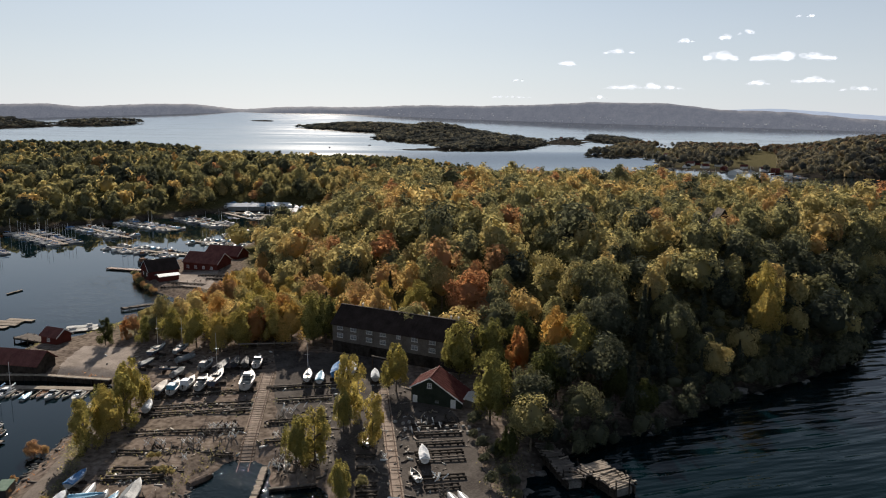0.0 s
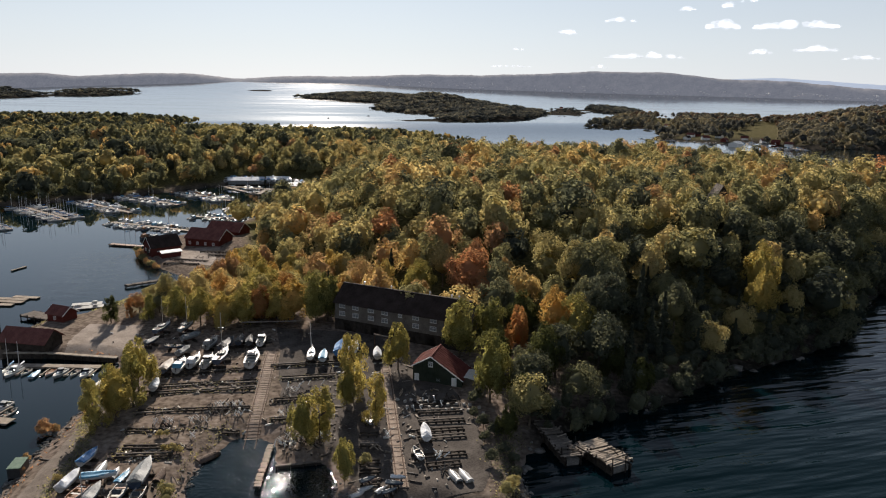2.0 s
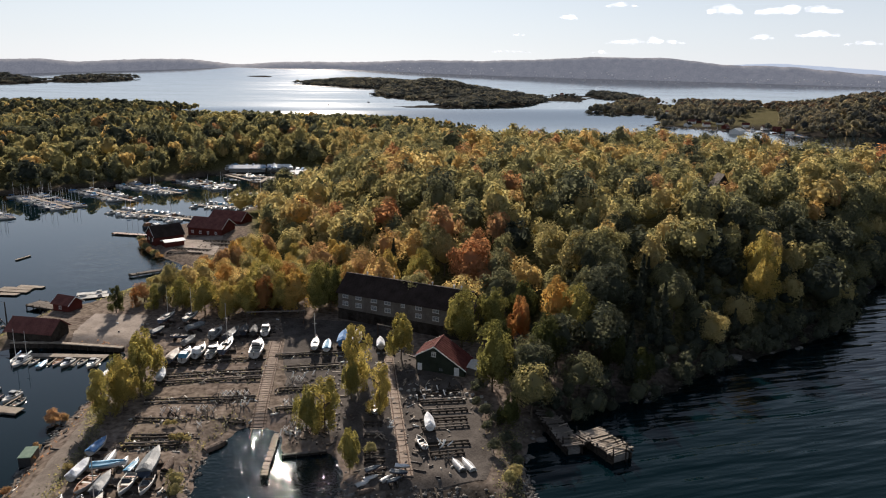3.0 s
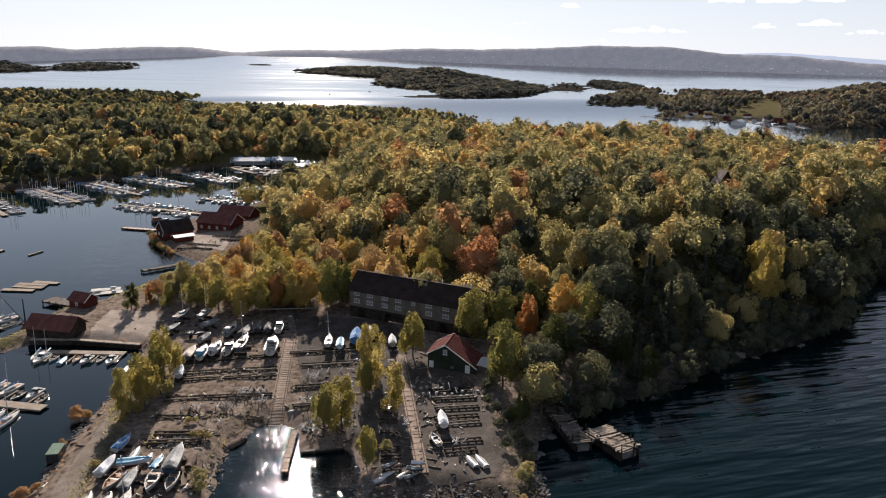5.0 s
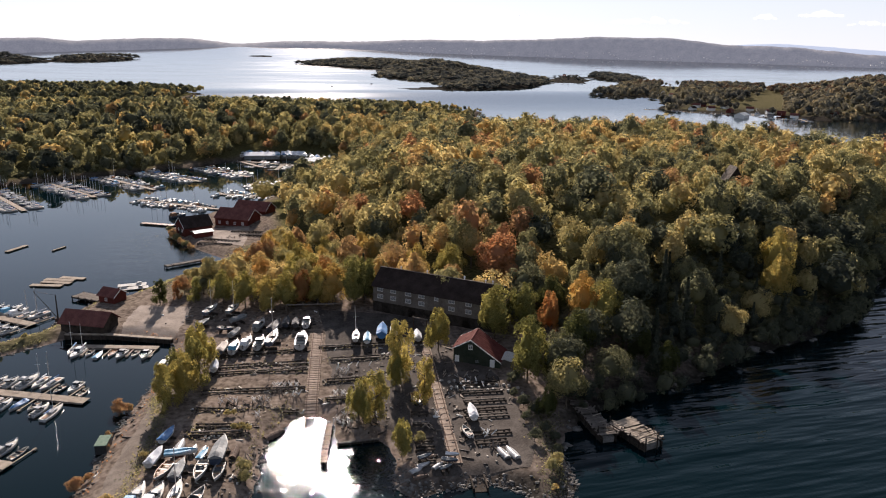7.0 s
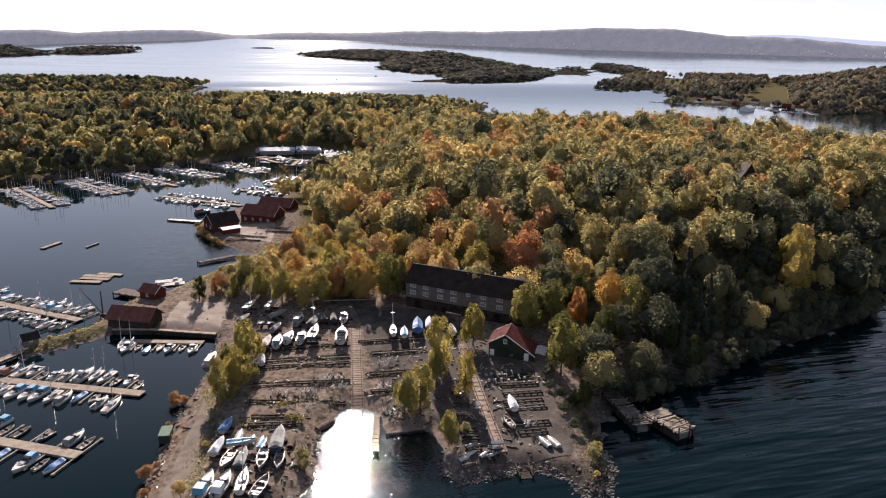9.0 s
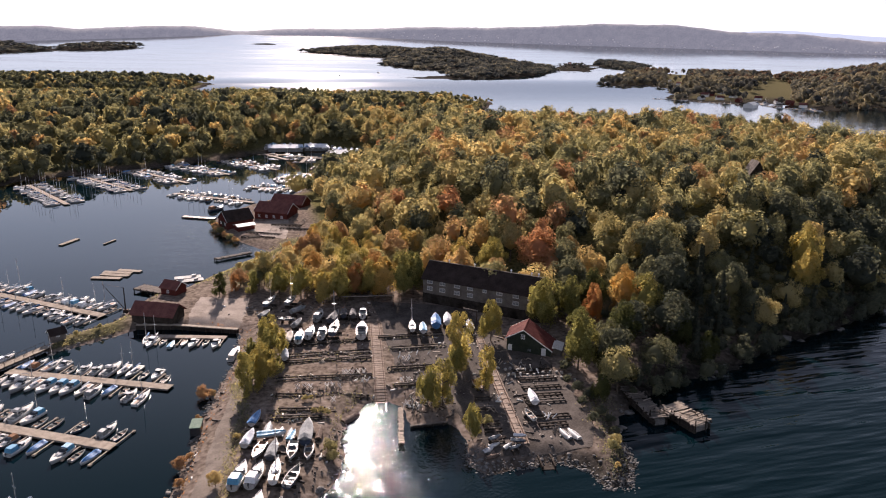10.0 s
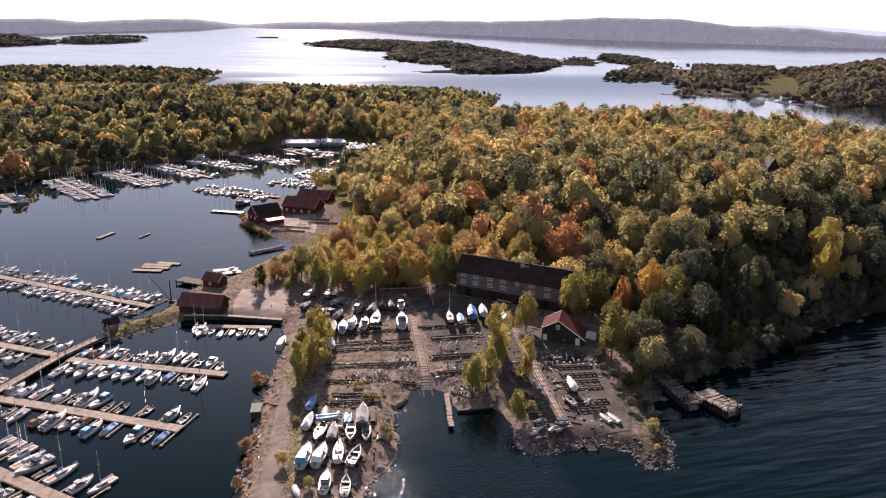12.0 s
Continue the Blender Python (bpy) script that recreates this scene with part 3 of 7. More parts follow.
def trunk_mesh(name, height, width, base, r):
    bm = bmesh.new()
    bend = Vector((r.uniform(-0.3, 0.3), r.uniform(-0.3, 0.3), 0))
    mid, top = Vector((0, 0, base * 1.1)) + bend * 0.5, Vector((0, 0, height * 0.82)) + bend
    limb(bm, (0, 0, -0.6), mid, height * 0.022 + 0.05, height * 0.016 + 0.03)
    limb(bm, mid, top, height * 0.016 + 0.03, 0.03)
    for i in range(7):
        t, k = r.uniform(0, 6.28), r.uniform(0.15, 0.75)
        a = mid.lerp(top, k)
        out = Vector((math.cos(t), math.sin(t), r.uniform(0.5, 1.0))) * width * 0.42 * (1 - 0.4 * k)
        limb(bm, a, a + out, height * 0.008 + 0.02, 0.015, 4)
    me = bpy.data.meshes.new(name)
    bm.to_mesh(me)
    bm.free()
    me.materials.append(BARK)
    return me


def leaf_mesh(name, verts, quads, material, tint=None):
    me = bpy.data.meshes.new(name)
    put_mesh(me, verts, quads)
    if tint is not None:
        me.attributes.new("tint", "FLOAT", "FACE").data.foreach_set("value", np.asarray(tint, np.float32))
    me.materials.append(material)
    return me


TREE_KINDS = []   # (trunk mesh, crown mesh, height)


def tree_kind(height, width, base, shape, leaves, size, lobes, seed, leaf=None):
    r = np.random.default_rng(seed)
    v, q = crown_arrays(leaves, size, shape, r, lobes, width, height, base)
    TREE_KINDS.append((trunk_mesh("trunk", height, width, base, r), leaf_mesh("crown", v, q, leaf or LEAF_ONE), height))


for s in range(3):
    tree_kind(12, 10.5, 1.2, 0, 2700, 0.4, 24, 20 + s)    # round, woodland edge
for s in range(3):
    tree_kind(12, 8.6, 0.8, 1, 2300, 0.38, 22, 30 + s)     # taller
tree_kind(12, 5.0, 0.6, 2, 1100, 0.5, 6, 40)               # spruce
tree_kind(12, 8.4, 0.2, 3, 6200, 0.3, 44, 50, LEAF_BIRCH)     # ragged birch of the yard
tree_kind(12, 8.6, 0.1, 1, 6000, 0.3, 40, 51, LEAF_BIRCH)     # dense yard trees
tree_kind(12, 9.4, 0.2, 0, 6200, 0.3, 44, 52, LEAF_BIRCH)


def tree(kind, x, y, height, tint, label, name="tree", group="", spin=None, wide=1.0):
    tm, cm, h0 = TREE_KINDS[kind]
    k = height / h0
    e = new(name)
    e.matrix_world = pose(x, y, float(land_height(x, y)) - 0.05, 0, 0, random.uniform(0, 360) if spin is None else spin) @ Matrix.Diagonal((k * wide, k * wide, k, 1))
    for nm, me in (("trunk", tm), ("crown", cm)):
        o = new(nm, me)
        o.parent = e
        o.color = (tint, tint, tint, 1)
    return tagged(e, label, "tree", group)


def tint_words(t):
    return ("dark green", "olive green", "yellow-green", "golden yellow", "brown", "orange", "rust-red")[int(np.searchsorted([0.16, 0.38, 0.53, 0.7, 0.8, 0.93], t))]


# clearings where no wood grows
YARD = [(-45, 75), (45, 85), (52, 108), (54, 122), (54, 150), (60, 158), (58, 166), (27, 195), (2, 190), (-10, 203), (-27, 222), (-70, 225), (-90, 170)]
BOATHOUSES = [(-52, 216), (-33, 213), (-21, 222), (-13, 236), (3, 257), (9, 275), (12, 300), (10, 335), (-8, 352), (-55, 335)]
BANK = [(-14, 494), (30, 496), (58, 456), (70, 458), (68, 486), (42, 518), (-14, 522)]


# places kept free for single trees and a grassy gap
FEATURES = [(42.5, 205.5, 7), (51.5, 200, 7.5), (35.5, 208, 6), (70.5, 205.5, 6.5), (77.5, 202, 6), (90.5, 201, 7), (76, 182, 7), (138, 166, 7), (133, 159, 6), (59, 189, 7.5)]


def scatter(x0, x1, y0, y1, step, keep, jitter=0.5):
    xs, ys = np.meshgrid(np.arange(x0, x1, step), np.arange(y0, y1, step))
    xs = xs + (np.arange(xs.shape[0]) % 2)[:, None] * step / 2
    xs, ys = xs + rng.uniform(-jitter, jitter, xs.shape) * step, ys + rng.uniform(-jitter, jitter, ys.shape) * step
    xs, ys = xs.ravel(), ys.ravel()
    ok = keep(xs, ys)
    return xs[ok], ys[ok]


def woods(x, y):
    ok = inside_distance(x, y, MAINLAND) > np.where(x > 56, 1.2, 3.0)
    for p in (YARD, BOATHOUSES, BANK):
        ok &= inside_distance(x, y, p) < 0
    for cx, cy, cr in FEATURES:
        ok &= np.hypot(x - cx, y - cy) > cr
    # a gap in the wood before the cabin
    k = np.clip(((191 - x) * 0.6 + (258 - y) * 0.8), -3, 38)
    return ok & (np.hypot(x - 191 + 0.6 * k, y - 258 + 0.8 * k) > 9.0)


def autumn(x, y):
    """Tint of the tree at a place: patches of one kind, with strays; shade painted in on the shore slope."""
    t = 0.45 + 0.09 * ripple(x, y, 16, 2) + 0.08 * ripple(x, y, 45, 6) + rng.normal(0, 0.1, np.shape(x))
    pick = rng.uniform(size=np.shape(x))
    t = np.where(pick < 0.22, t - 0.2, t)
    t = np.where((pick > 0.9) & (ripple(x, y, 30, 3) > -0.2), rng.uniform(0.7, 0.8, np.shape(x)), t)
    t = np.where((pick > 0.985) | ((ripple(x, y, 19, 8) > 0.7) & (pick > 0.65)), rng.uniform(0.78, 0.92, np.shape(x)), t)
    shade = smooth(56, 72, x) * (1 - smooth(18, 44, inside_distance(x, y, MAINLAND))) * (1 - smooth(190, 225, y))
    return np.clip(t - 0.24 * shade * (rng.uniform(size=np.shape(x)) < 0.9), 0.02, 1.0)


def near_front(x, y):
    return (0.62 * x + 0.78 * y < 205) & (x < 150)


fx, fy = scatter(-35, 425, 118, 556, 8.0, woods)
front = near_front(fx, fy)
order = np.argsort((0.62 * fx + 0.78 * fy)[front])
px, py = fx[front][order][:290], fy[front][order][:290]
seen = lambda a, b: 0.5 * a + 0.87 * b < 560
rest_x, rest_y = np.concatenate([fx[~front], fx[front][order][290:]]), np.concatenate([fy[~front], fy[front][order][290:]])
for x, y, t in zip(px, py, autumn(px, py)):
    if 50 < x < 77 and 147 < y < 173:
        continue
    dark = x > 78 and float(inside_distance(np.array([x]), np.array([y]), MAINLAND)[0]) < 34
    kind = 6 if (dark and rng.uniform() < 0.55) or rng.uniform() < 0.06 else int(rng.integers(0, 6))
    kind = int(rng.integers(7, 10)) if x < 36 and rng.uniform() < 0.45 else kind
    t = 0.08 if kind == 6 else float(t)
    # low caps on the tint paint shade into the trees near the pier
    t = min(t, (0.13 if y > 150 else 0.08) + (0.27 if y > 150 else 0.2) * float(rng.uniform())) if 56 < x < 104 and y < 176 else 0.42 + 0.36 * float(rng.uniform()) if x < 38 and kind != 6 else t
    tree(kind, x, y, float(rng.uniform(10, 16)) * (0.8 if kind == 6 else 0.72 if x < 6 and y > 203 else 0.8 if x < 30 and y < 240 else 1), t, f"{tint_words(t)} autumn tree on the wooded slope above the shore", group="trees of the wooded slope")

# woodland farther off, joined
def joined_wood(name, xs, ys, tints, heights, leaves, size, lobes, label, seeds, widths=0.85, leaf=None):
    protos = []
    for s in seeds:
        r = np.random.default_rng(s)
        protos.append(crown_arrays(leaves, size, s % 2, r, lobes, widths * 10, 10, 1.0))
    vs, qs, ts, base = [], [], [], 0
    zs = land_height(xs, ys)
    for x, y, z, t, h in zip(xs, ys, zs, tints, heights):
        v, q = protos[int(rng.integers(len(protos)))]
        a, k, w = rng.uniform(0, 6.28), h / 10, rng.uniform(0.72, 1.25)
        c, s = math.cos(a) * k * w, math.sin(a) * k * w
        vs.append(np.stack([x + v[:, 0] * c - v[:, 1] * s, y + v[:, 0] * s + v[:, 1] * c, z + v[:, 2] * k], 1))
        qs.append(q + base)
        ts.append(np.full(len(q), t))
        base += len(v)
    me = leaf_mesh(name, np.concatenate(vs), np.concatenate(qs), leaf or LEAF_WOOD, np.concatenate(ts))
    return tagged(new(name, me), label, "woodland", kind="stuff")


thin = seen(rest_x, rest_y) | (rng.uniform(size=len(rest_x)) < 0.45)
rest_x, rest_y = rest_x[thin], rest_y[thin]
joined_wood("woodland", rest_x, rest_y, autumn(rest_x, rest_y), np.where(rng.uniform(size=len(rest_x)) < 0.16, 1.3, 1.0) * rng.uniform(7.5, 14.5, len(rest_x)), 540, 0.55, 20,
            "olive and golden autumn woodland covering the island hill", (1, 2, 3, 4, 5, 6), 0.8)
lx, ly = scatter(-470, 310, 385, 940, 10.6, lambda x, y: woods(x, y) & ~((x > -35) & (y < 556)) & (x > -0.62 * y - 60))
joined_wood("woodland", lx, ly, np.clip(autumn(lx, ly) - 0.1, 0, 0.78), rng.uniform(10, 16, len(lx)) * (1 - 0.6 * smooth(150, 200, lx) * smooth(640, 720, ly) * (1 - smooth(8, 75, inside_distance(lx, ly, MAINLAND)))), 180, 1.05, 14,
            "mixed autumn woodland behind the marina bay", (11, 12, 13, 14))
lx, ly = scatter(-620, -40, 1060, 1400, 14, lambda x, y: inside_distance(x, y, MAINLAND) > 5)
joined_wood("woodland", lx, ly, np.clip(autumn(lx, ly) - 0.22, 0, 1), rng.uniform(9, 14, len(lx)), 110, 2.0, 8, "dark mixed woodland on a far point", (21, 22), 1.05)


def isle(x0, x1, y0, y1, step, poly, tint, label, leaves=60, keep=None, size=2.6, low=8, high=15, russet=0.0):
    x, y = scatter(x0, x1, y0, y1, step, lambda a, b: (inside_distance(a, b, poly) > 1) & (True if keep is None else keep(a, b)))
    t = np.clip(tint + 0.13 * ripple(x, y, 90, 1) + rng.normal(0, 0.13, len(x)), 0, 0.8)
    t = np.where(rng.uniform(size=len(x)) < russet * smooth(820, 950, x), rng.uniform(0.84, 1.0, len(x)), t)
    joined_wood("woodland", x, y, t, rng.uniform(low, high, len(x)), leaves, size, 6, label, (31, 32, 33, 34), 0.95 if step < 15 else step / 8.0, LEAF_HAZY_ISLE)


isle(210, 980, 1890, 3430, 20, LONG_ISLAND, 0.13, "dark wooded low island out in the fjord", 44)
isle(310, 860, 1470, 2070, 15, FRONT_ISLAND, 0.1, "dark wooded island point out in the fjord", 50, lambda a, b: a > 425, 2.0)
isle(810, 1090, 1830, 2300, 16, TAIL_ISLAND, 0.1, "scattered low trees on the rocky skerries", 44, lambda a, b: rng.uniform(size=np.shape(a)) < 0.3, 1.8, 4, 9)
isle(1060, 1310, 1890, 2480, 20, MID_ISLAND, 0.05, "small dark wooded islet")


def cottage_isle(a, b):
    """Woods in clumps round an open lawn, thin along the landing stages."""
    az, far = np.degrees(np.arctan2(a + 34, b + 11)), np.hypot(a + 34, b + 11)
    luck = rng.uniform(size=np.shape(a))
    knoll = (az < 32.3) & (far > 1380)
    row = (az > 33.8) & (az < 38.5) & (far > 1330) | (az > 38.4) & (az < 39.2) & (far > 1600)
    clump = (az > 39.7) & (az < 41.3) & (far > 1690) & (far < 1900)
    wood = (az > 40.9) & (far > np.where(az < 42, 1110, 1065))
    scrub = (az > 32.8) & (az < 38.3) & (far > 1175) & (far < 1400) & (luck < 0.26)
    return scrub | knoll & (luck < 0.85) | row & (luck < 0.8) | clump | wood | (luck < 0.035)


isle(560, 1300, 640, 1820, 12, EAST_ISLAND, 0.3, "wooded island with cottages and a lawn", 70, cottage_isle, 1.75, 7, 19, 0.3)
isle(-1500, -700, 2440, 3510, 24, WEST_ISLAND, 0.04, "dark wooded island far out", 40)
isle(-760, -380, 3180, 3610, 22, LOW_ISLAND, 0.06, "low dark wooded island far out", 40, low=7, high=12)

# scrub hanging over the water along the wooded shore, tinted dark for the hill's shade
sx, sy = [], []
for (x0, y0), (x1, y1) in zip(([YARD_SHORE[-1]] + HILL_SHORE)[:8], HILL_SHORE[:8]):
    n = int(math.dist((x0, y0), (x1, y1)) / 1.5)
    for k in range(n):
        q = rng.uniform(-1.8, 7.0)
        ln = math.dist((x0, y0), (x1, y1))
        sx.append(x0 + (x1 - x0) * k / n - (y1 - y0) / ln * q)
        sy.append(y0 + (y1 - y0) * k / n + (x1 - x0) / ln * q)
sx, sy = np.array(sx), np.array(sy)
joined_wood("shore_scrub", sx, sy, rng.uniform(0.02, 0.2, len(sx)), rng.uniform(2.6, 7.5, len(sx)), 300, 0.6, 9, "green scrub hanging over the rocky shore, darkened for shade", (41, 42, 43), 0.95)

bx_, by_ = [], []
for (x0, y0), (x1, y1) in zip([(-290, 404), (-230, 400)] + BAY_SHORE[:3], [(-230, 400)] + BAY_SHORE[:4]):
    n = int(math.dist((x0, y0), (x1, y1)) / 2.6)
    for k in range(n):
        bx_.append(x0 + (x1 - x0) * k / n + rng.uniform(-5, 1))
        by_.append(y0 + (y1 - y0) * k / n + rng.uniform(0, 8))
bx_, by_ = np.array(bx_), np.array(by_)
joined_wood("shore_scrub", bx_, by_, rng.uniform(0.05, 0.4, len(bx_)), rng.uniform(4, 9, len(bx_)), 130, 1.0, 9, "dark bushes and trees along the far bank of the bay", (41, 42, 43), 0.95)

# undergrowth on the steep shore slope, with shade painted into its tints
def slope(x, y):
    d = inside_distance(x, y, MAINLAND)
    return (d > 2) & (d < 52) & (0.66 * x + 0.75 * y > 166) & (inside_distance(x, y, YARD) < 0)


ux, uy = scatter(60, 240, 126, 240, 3.7, slope)
joined_wood("undergrowth", ux, uy, np.clip(rng.normal(0.15, 0.09, len(ux)), 0, 0.4), rng.uniform(2.2, 5.5, len(ux)), 130, 0.62, 7, "bushy undergrowth below the trees of the slope, shade painted in", (45, 46, 47), 1.1)

# single trees of the yard; shade painted into the low tints by the pier
for x, y, h, t, k, w in [(-18.5, 158.5, 12.5, 0.5, 8, 0.9), (-18.6, 151.5, 11, 0.46, 7, 0.85), (-24, 142.5, 10, 0.5, 7, 0.9), (-20.8, 145, 11.5, 0.55, 9, 0.7), (-22.8, 151, 10, 0.36, 8, 0.65),
                         (24, 144.5, 14, 0.54, 7, 0.75), (26.4, 131.5, 10.5, 0.55, 7, 0.75), (15.6, 127.8, 10.5, 0.5, 7, 0.95), (12.2, 127.5, 10, 0.45, 8, 0.72), (18.2, 115.5, 8.2, 0.46, 8, 0.66), (22, 139, 9.5, 0.45, 8, 0.6),
                         (35.8, 155.5, 11.5, 0.48, 8, 0.85), (51.3, 159.7, 14.5, 0.44, 9, 0.85), (60, 162, 14, 0.36, 8, 0.95), (65.2, 158, 13, 0.84, 8, 0.7), (51, 136.3, 15.5, 0.38, 9, 0.8), (65, 142, 14.5, 0.2, 9, 0.8), (78.5, 154, 16, 0.46, 9, 0.9),
                         (76.5, 162, 15, 0.72, 9, 0.85), (80.7, 140, 11, 0.16, 8, 0.8), (82.6, 147, 13, 0.18, 9, 0.8), (54.5, 129, 9.5, 0.16, 8, 0.8), (57.5, 149.5, 10, 0.14, 9, 0.8), (71, 150, 11, 0.18, 8, 0.85), (70, 168, 13, 0.2, 9, 0.9),
                         (48.8, 121, 7, 0.2, 8, 0.9), (57.5, 136, 10, 0.15, 8, 0.85), (70.5, 205.5, 14.5, 0.85, 4, 0.75), (77.5, 202, 13, 0.34, 1, 0.7), (90.5, 201, 14, 0.47, 2, 0.95), (76, 182, 13.5, 0.62, 0, 0.9), (35.5, 208, 14.5, 0.72, 2, 0.9),
                         (42.5, 205.5, 13.5, 0.6, 8, 0.85), (51.5, 200, 13.5, 0.5, 9, 1.0),
                         (-31, 207, 7.5, 0.13, 7, 1.0), (-26.5, 211, 5.5, 0.86, 7, 0.9), (-21.5, 206, 7.5, 0.42, 7, 0.9), (-2, 193, 11, 0.58, 8, 1.0), (2.5, 193.5, 11, 0.52, 9, 1.0), (7.5, 195, 11, 0.84, 8, 1.0), (11.5, 194.5, 11.5, 0.56, 9, 0.95), (16, 193.5, 13, 0.66, 8, 1.05), (21.5, 192.5, 14.5, 0.42, 9, 0.9), (24.5, 193.5, 14, 0.3, 8, 0.85), (5, 201, 12, 0.5, 8, 1.0), (14, 201, 12.5, 0.8, 9, 1.0), (-8, 199, 11, 0.5, 8, 1.0), (-14, 203, 10, 0.46, 9, 1.0),
                         (138, 166, 17, 0.56, 9, 0.75), (133, 159, 14, 0.58, 8, 0.9), (110, 150, 9, 0.4, 9, 0.8), (84, 134, 9, 0.2, 8, 0.9)]:
    tree(k, x, y, h, t, f"{tint_words(t)} leafy tree standing alone in the boatyard", group="trees of the boatyard", wide=w)

# ---- helpers for things ----
def part(name, bm, material, parent=None, label=""):
    me = bpy.data.meshes.new(name)
    bm.normal_update()
    bm.to_mesh(me)
    bm.free()
    for m in material if isinstance(material, (list, tuple)) else (material,):
        me.materials.append(m)
    o = new(name, me)
    if parent is not None:
        o.parent = parent
    if label:
        tagged(o, label)
    return o


def again(ob, parent, m):
    """The same piece once more, on the same mesh."""
    o = new(ob.name.split(".")[0], ob.data)
    o.parent = parent
    o.matrix_local = m
    return o


def thing(name, m, label, category, group=""):
    e = new(name)
    e.matrix_world = m
    return tagged(e, label, category, group)


def box(bm, x0, x1, y0, y1, z0, z1):
    v = [bm.verts.new((x, y, z)) for z in (z0, z1) for y in (y0, y1) for x in (x0, x1)]
    for f in ((0, 2, 3, 1), (4, 5, 7, 6), (0, 1, 5, 4), (1, 3, 7, 5), (3, 2, 6, 7), (2, 0, 4, 6)):
        bm.faces.new([v[i] for i in f])
    return v


def boxes(*dims):
    bm = bmesh.new()
    for d in dims:
        box(bm, *d)
    return bm


def bevelled(d, w):
    bm = boxes(d)
    bmesh.ops.bevel(bm, geom=bm.edges[:], offset=w, segments=2, affect="EDGES")
    return bm


def rod(a, b, r, r2=None, sides=6):
    bm = bmesh.new()
    limb(bm, a, b, r, r if r2 is None else r2, sides)
    return bm


def gz_at(x, y):
    return float(land_height(x, y))


def heading(a, b):
    """Degrees from the x axis."""
    return math.degrees(math.atan2(b[1] - a[1], b[0] - a[0]))


WHITE_GEL = surface("white_gelcoat", (0.3, 0.3, 0.295), (0.5, 0.5, 0.495), 0.7, 0.3, vary=0.25)
DECK = surface("boat_deck", (0.3, 0.28, 0.24), (0.5, 0.48, 0.43), 1.5, 0.55, 0.1, vary=0.12)
DARK_HULL = surface("dark_hull_paint", (0.02, 0.03, 0.05), (0.05, 0.07, 0.11), 0.8, 0.35, vary=0.3)
ANTIFOUL = surface("antifouling", (0.05, 0.02, 0.02), (0.11, 0.05, 0.04), 1.2, 0.85)
BLUE_TARP = surface("blue_tarpaulin", (0.02, 0.09, 0.24), (0.05, 0.2, 0.42), 1.0, 0.5, 0.5)
PALE_TARP = surface("washed_out_blue_tarpaulin", (0.3, 0.36, 0.45), (0.52, 0.58, 0.66), 0.4, 0.5, 0.5)
CYAN_TARP = surface("pale_blue_tarpaulin", (0.035, 0.17, 0.3), (0.07, 0.28, 0.43), 1.0, 0.5, 0.5)
WHITE_TARP = surface("white_tarpaulin", (0.5, 0.52, 0.54), (0.75, 0.76, 0.77), 1.2, 0.45, 0.6)
BLACK_TARP = surface("black_tarpaulin", (0.02, 0.021, 0.023), (0.07, 0.073, 0.078), 1.2, 0.55, 0.6)
GREY_TARP = surface("grey_tarpaulin", (0.1, 0.11, 0.11), (0.24, 0.25, 0.25), 1.2, 0.6, 0.6)
SAND_TARP = surface("sand_tarpaulin", (0.3, 0.25, 0.2), (0.46, 0.4, 0.34), 1.2, 0.6, 0.6)
WORN_BROWN = surface("worn_brown_paint", (0.05, 0.038, 0.032), (0.17, 0.125, 0.1), 1.2, 0.75, 0.4)
BROWN_TARP = surface("brown_canvas", (0.14, 0.07, 0.04), (0.3, 0.17, 0.1), 1.2, 0.7, 0.5)
GLASS_DARK = surface("tinted_glass", (0.015, 0.02, 0.025), (0.03, 0.035, 0.04), 1, 0.08)
VARNISH = surface("varnished_wood", (0.16, 0.07, 0.03), (0.32, 0.16, 0.07), 2.5, 0.35, 0.2)
ALU = surface("aluminium", (0.55, 0.55, 0.56), (0.7, 0.7, 0.71), 2, 0.35, metal=0.9)
BLACK_PLASTIC = surface("black_plastic", (0.015, 0.015, 0.016), (0.04, 0.04, 0.042), 4, 0.5)
PLANK = surface("weathered_planks", (0.19, 0.155, 0.12), (0.36, 0.31, 0.255), 0.9, 0.85, 0.5, fine=14, vary=0.12)
TRACK_WOOD = surface("brown_track_planks", (0.16, 0.122, 0.095), (0.3, 0.24, 0.195), 0.9, 0.85, 0.5, fine=12, vary=0.15)
OLD_WOOD = surface("grey_old_timber", (0.09, 0.078, 0.066), (0.22, 0.19, 0.165), 0.8, 0.9, 0.6, fine=11, vary=0.2)
DARK_WOOD = surface("tarred_timber", (0.018, 0.015, 0.013), (0.07, 0.058, 0.048), 0.8, 0.85, 0.5, fine=9, vary=0.25)
RUST = surface("rusty_steel", (0.05, 0.033, 0.026), (0.125, 0.082, 0.062), 2, 0.8, 0.4, metal=0.3)
CONCRETE = surface("concrete", (0.26, 0.25, 0.23), (0.43, 0.41, 0.38), 0.6, 0.9, 0.4)
ROCK = surface("shore_rock", (0.055, 0.052, 0.048), (0.22, 0.21, 0.195), 0.5, 0.9, 0.8)


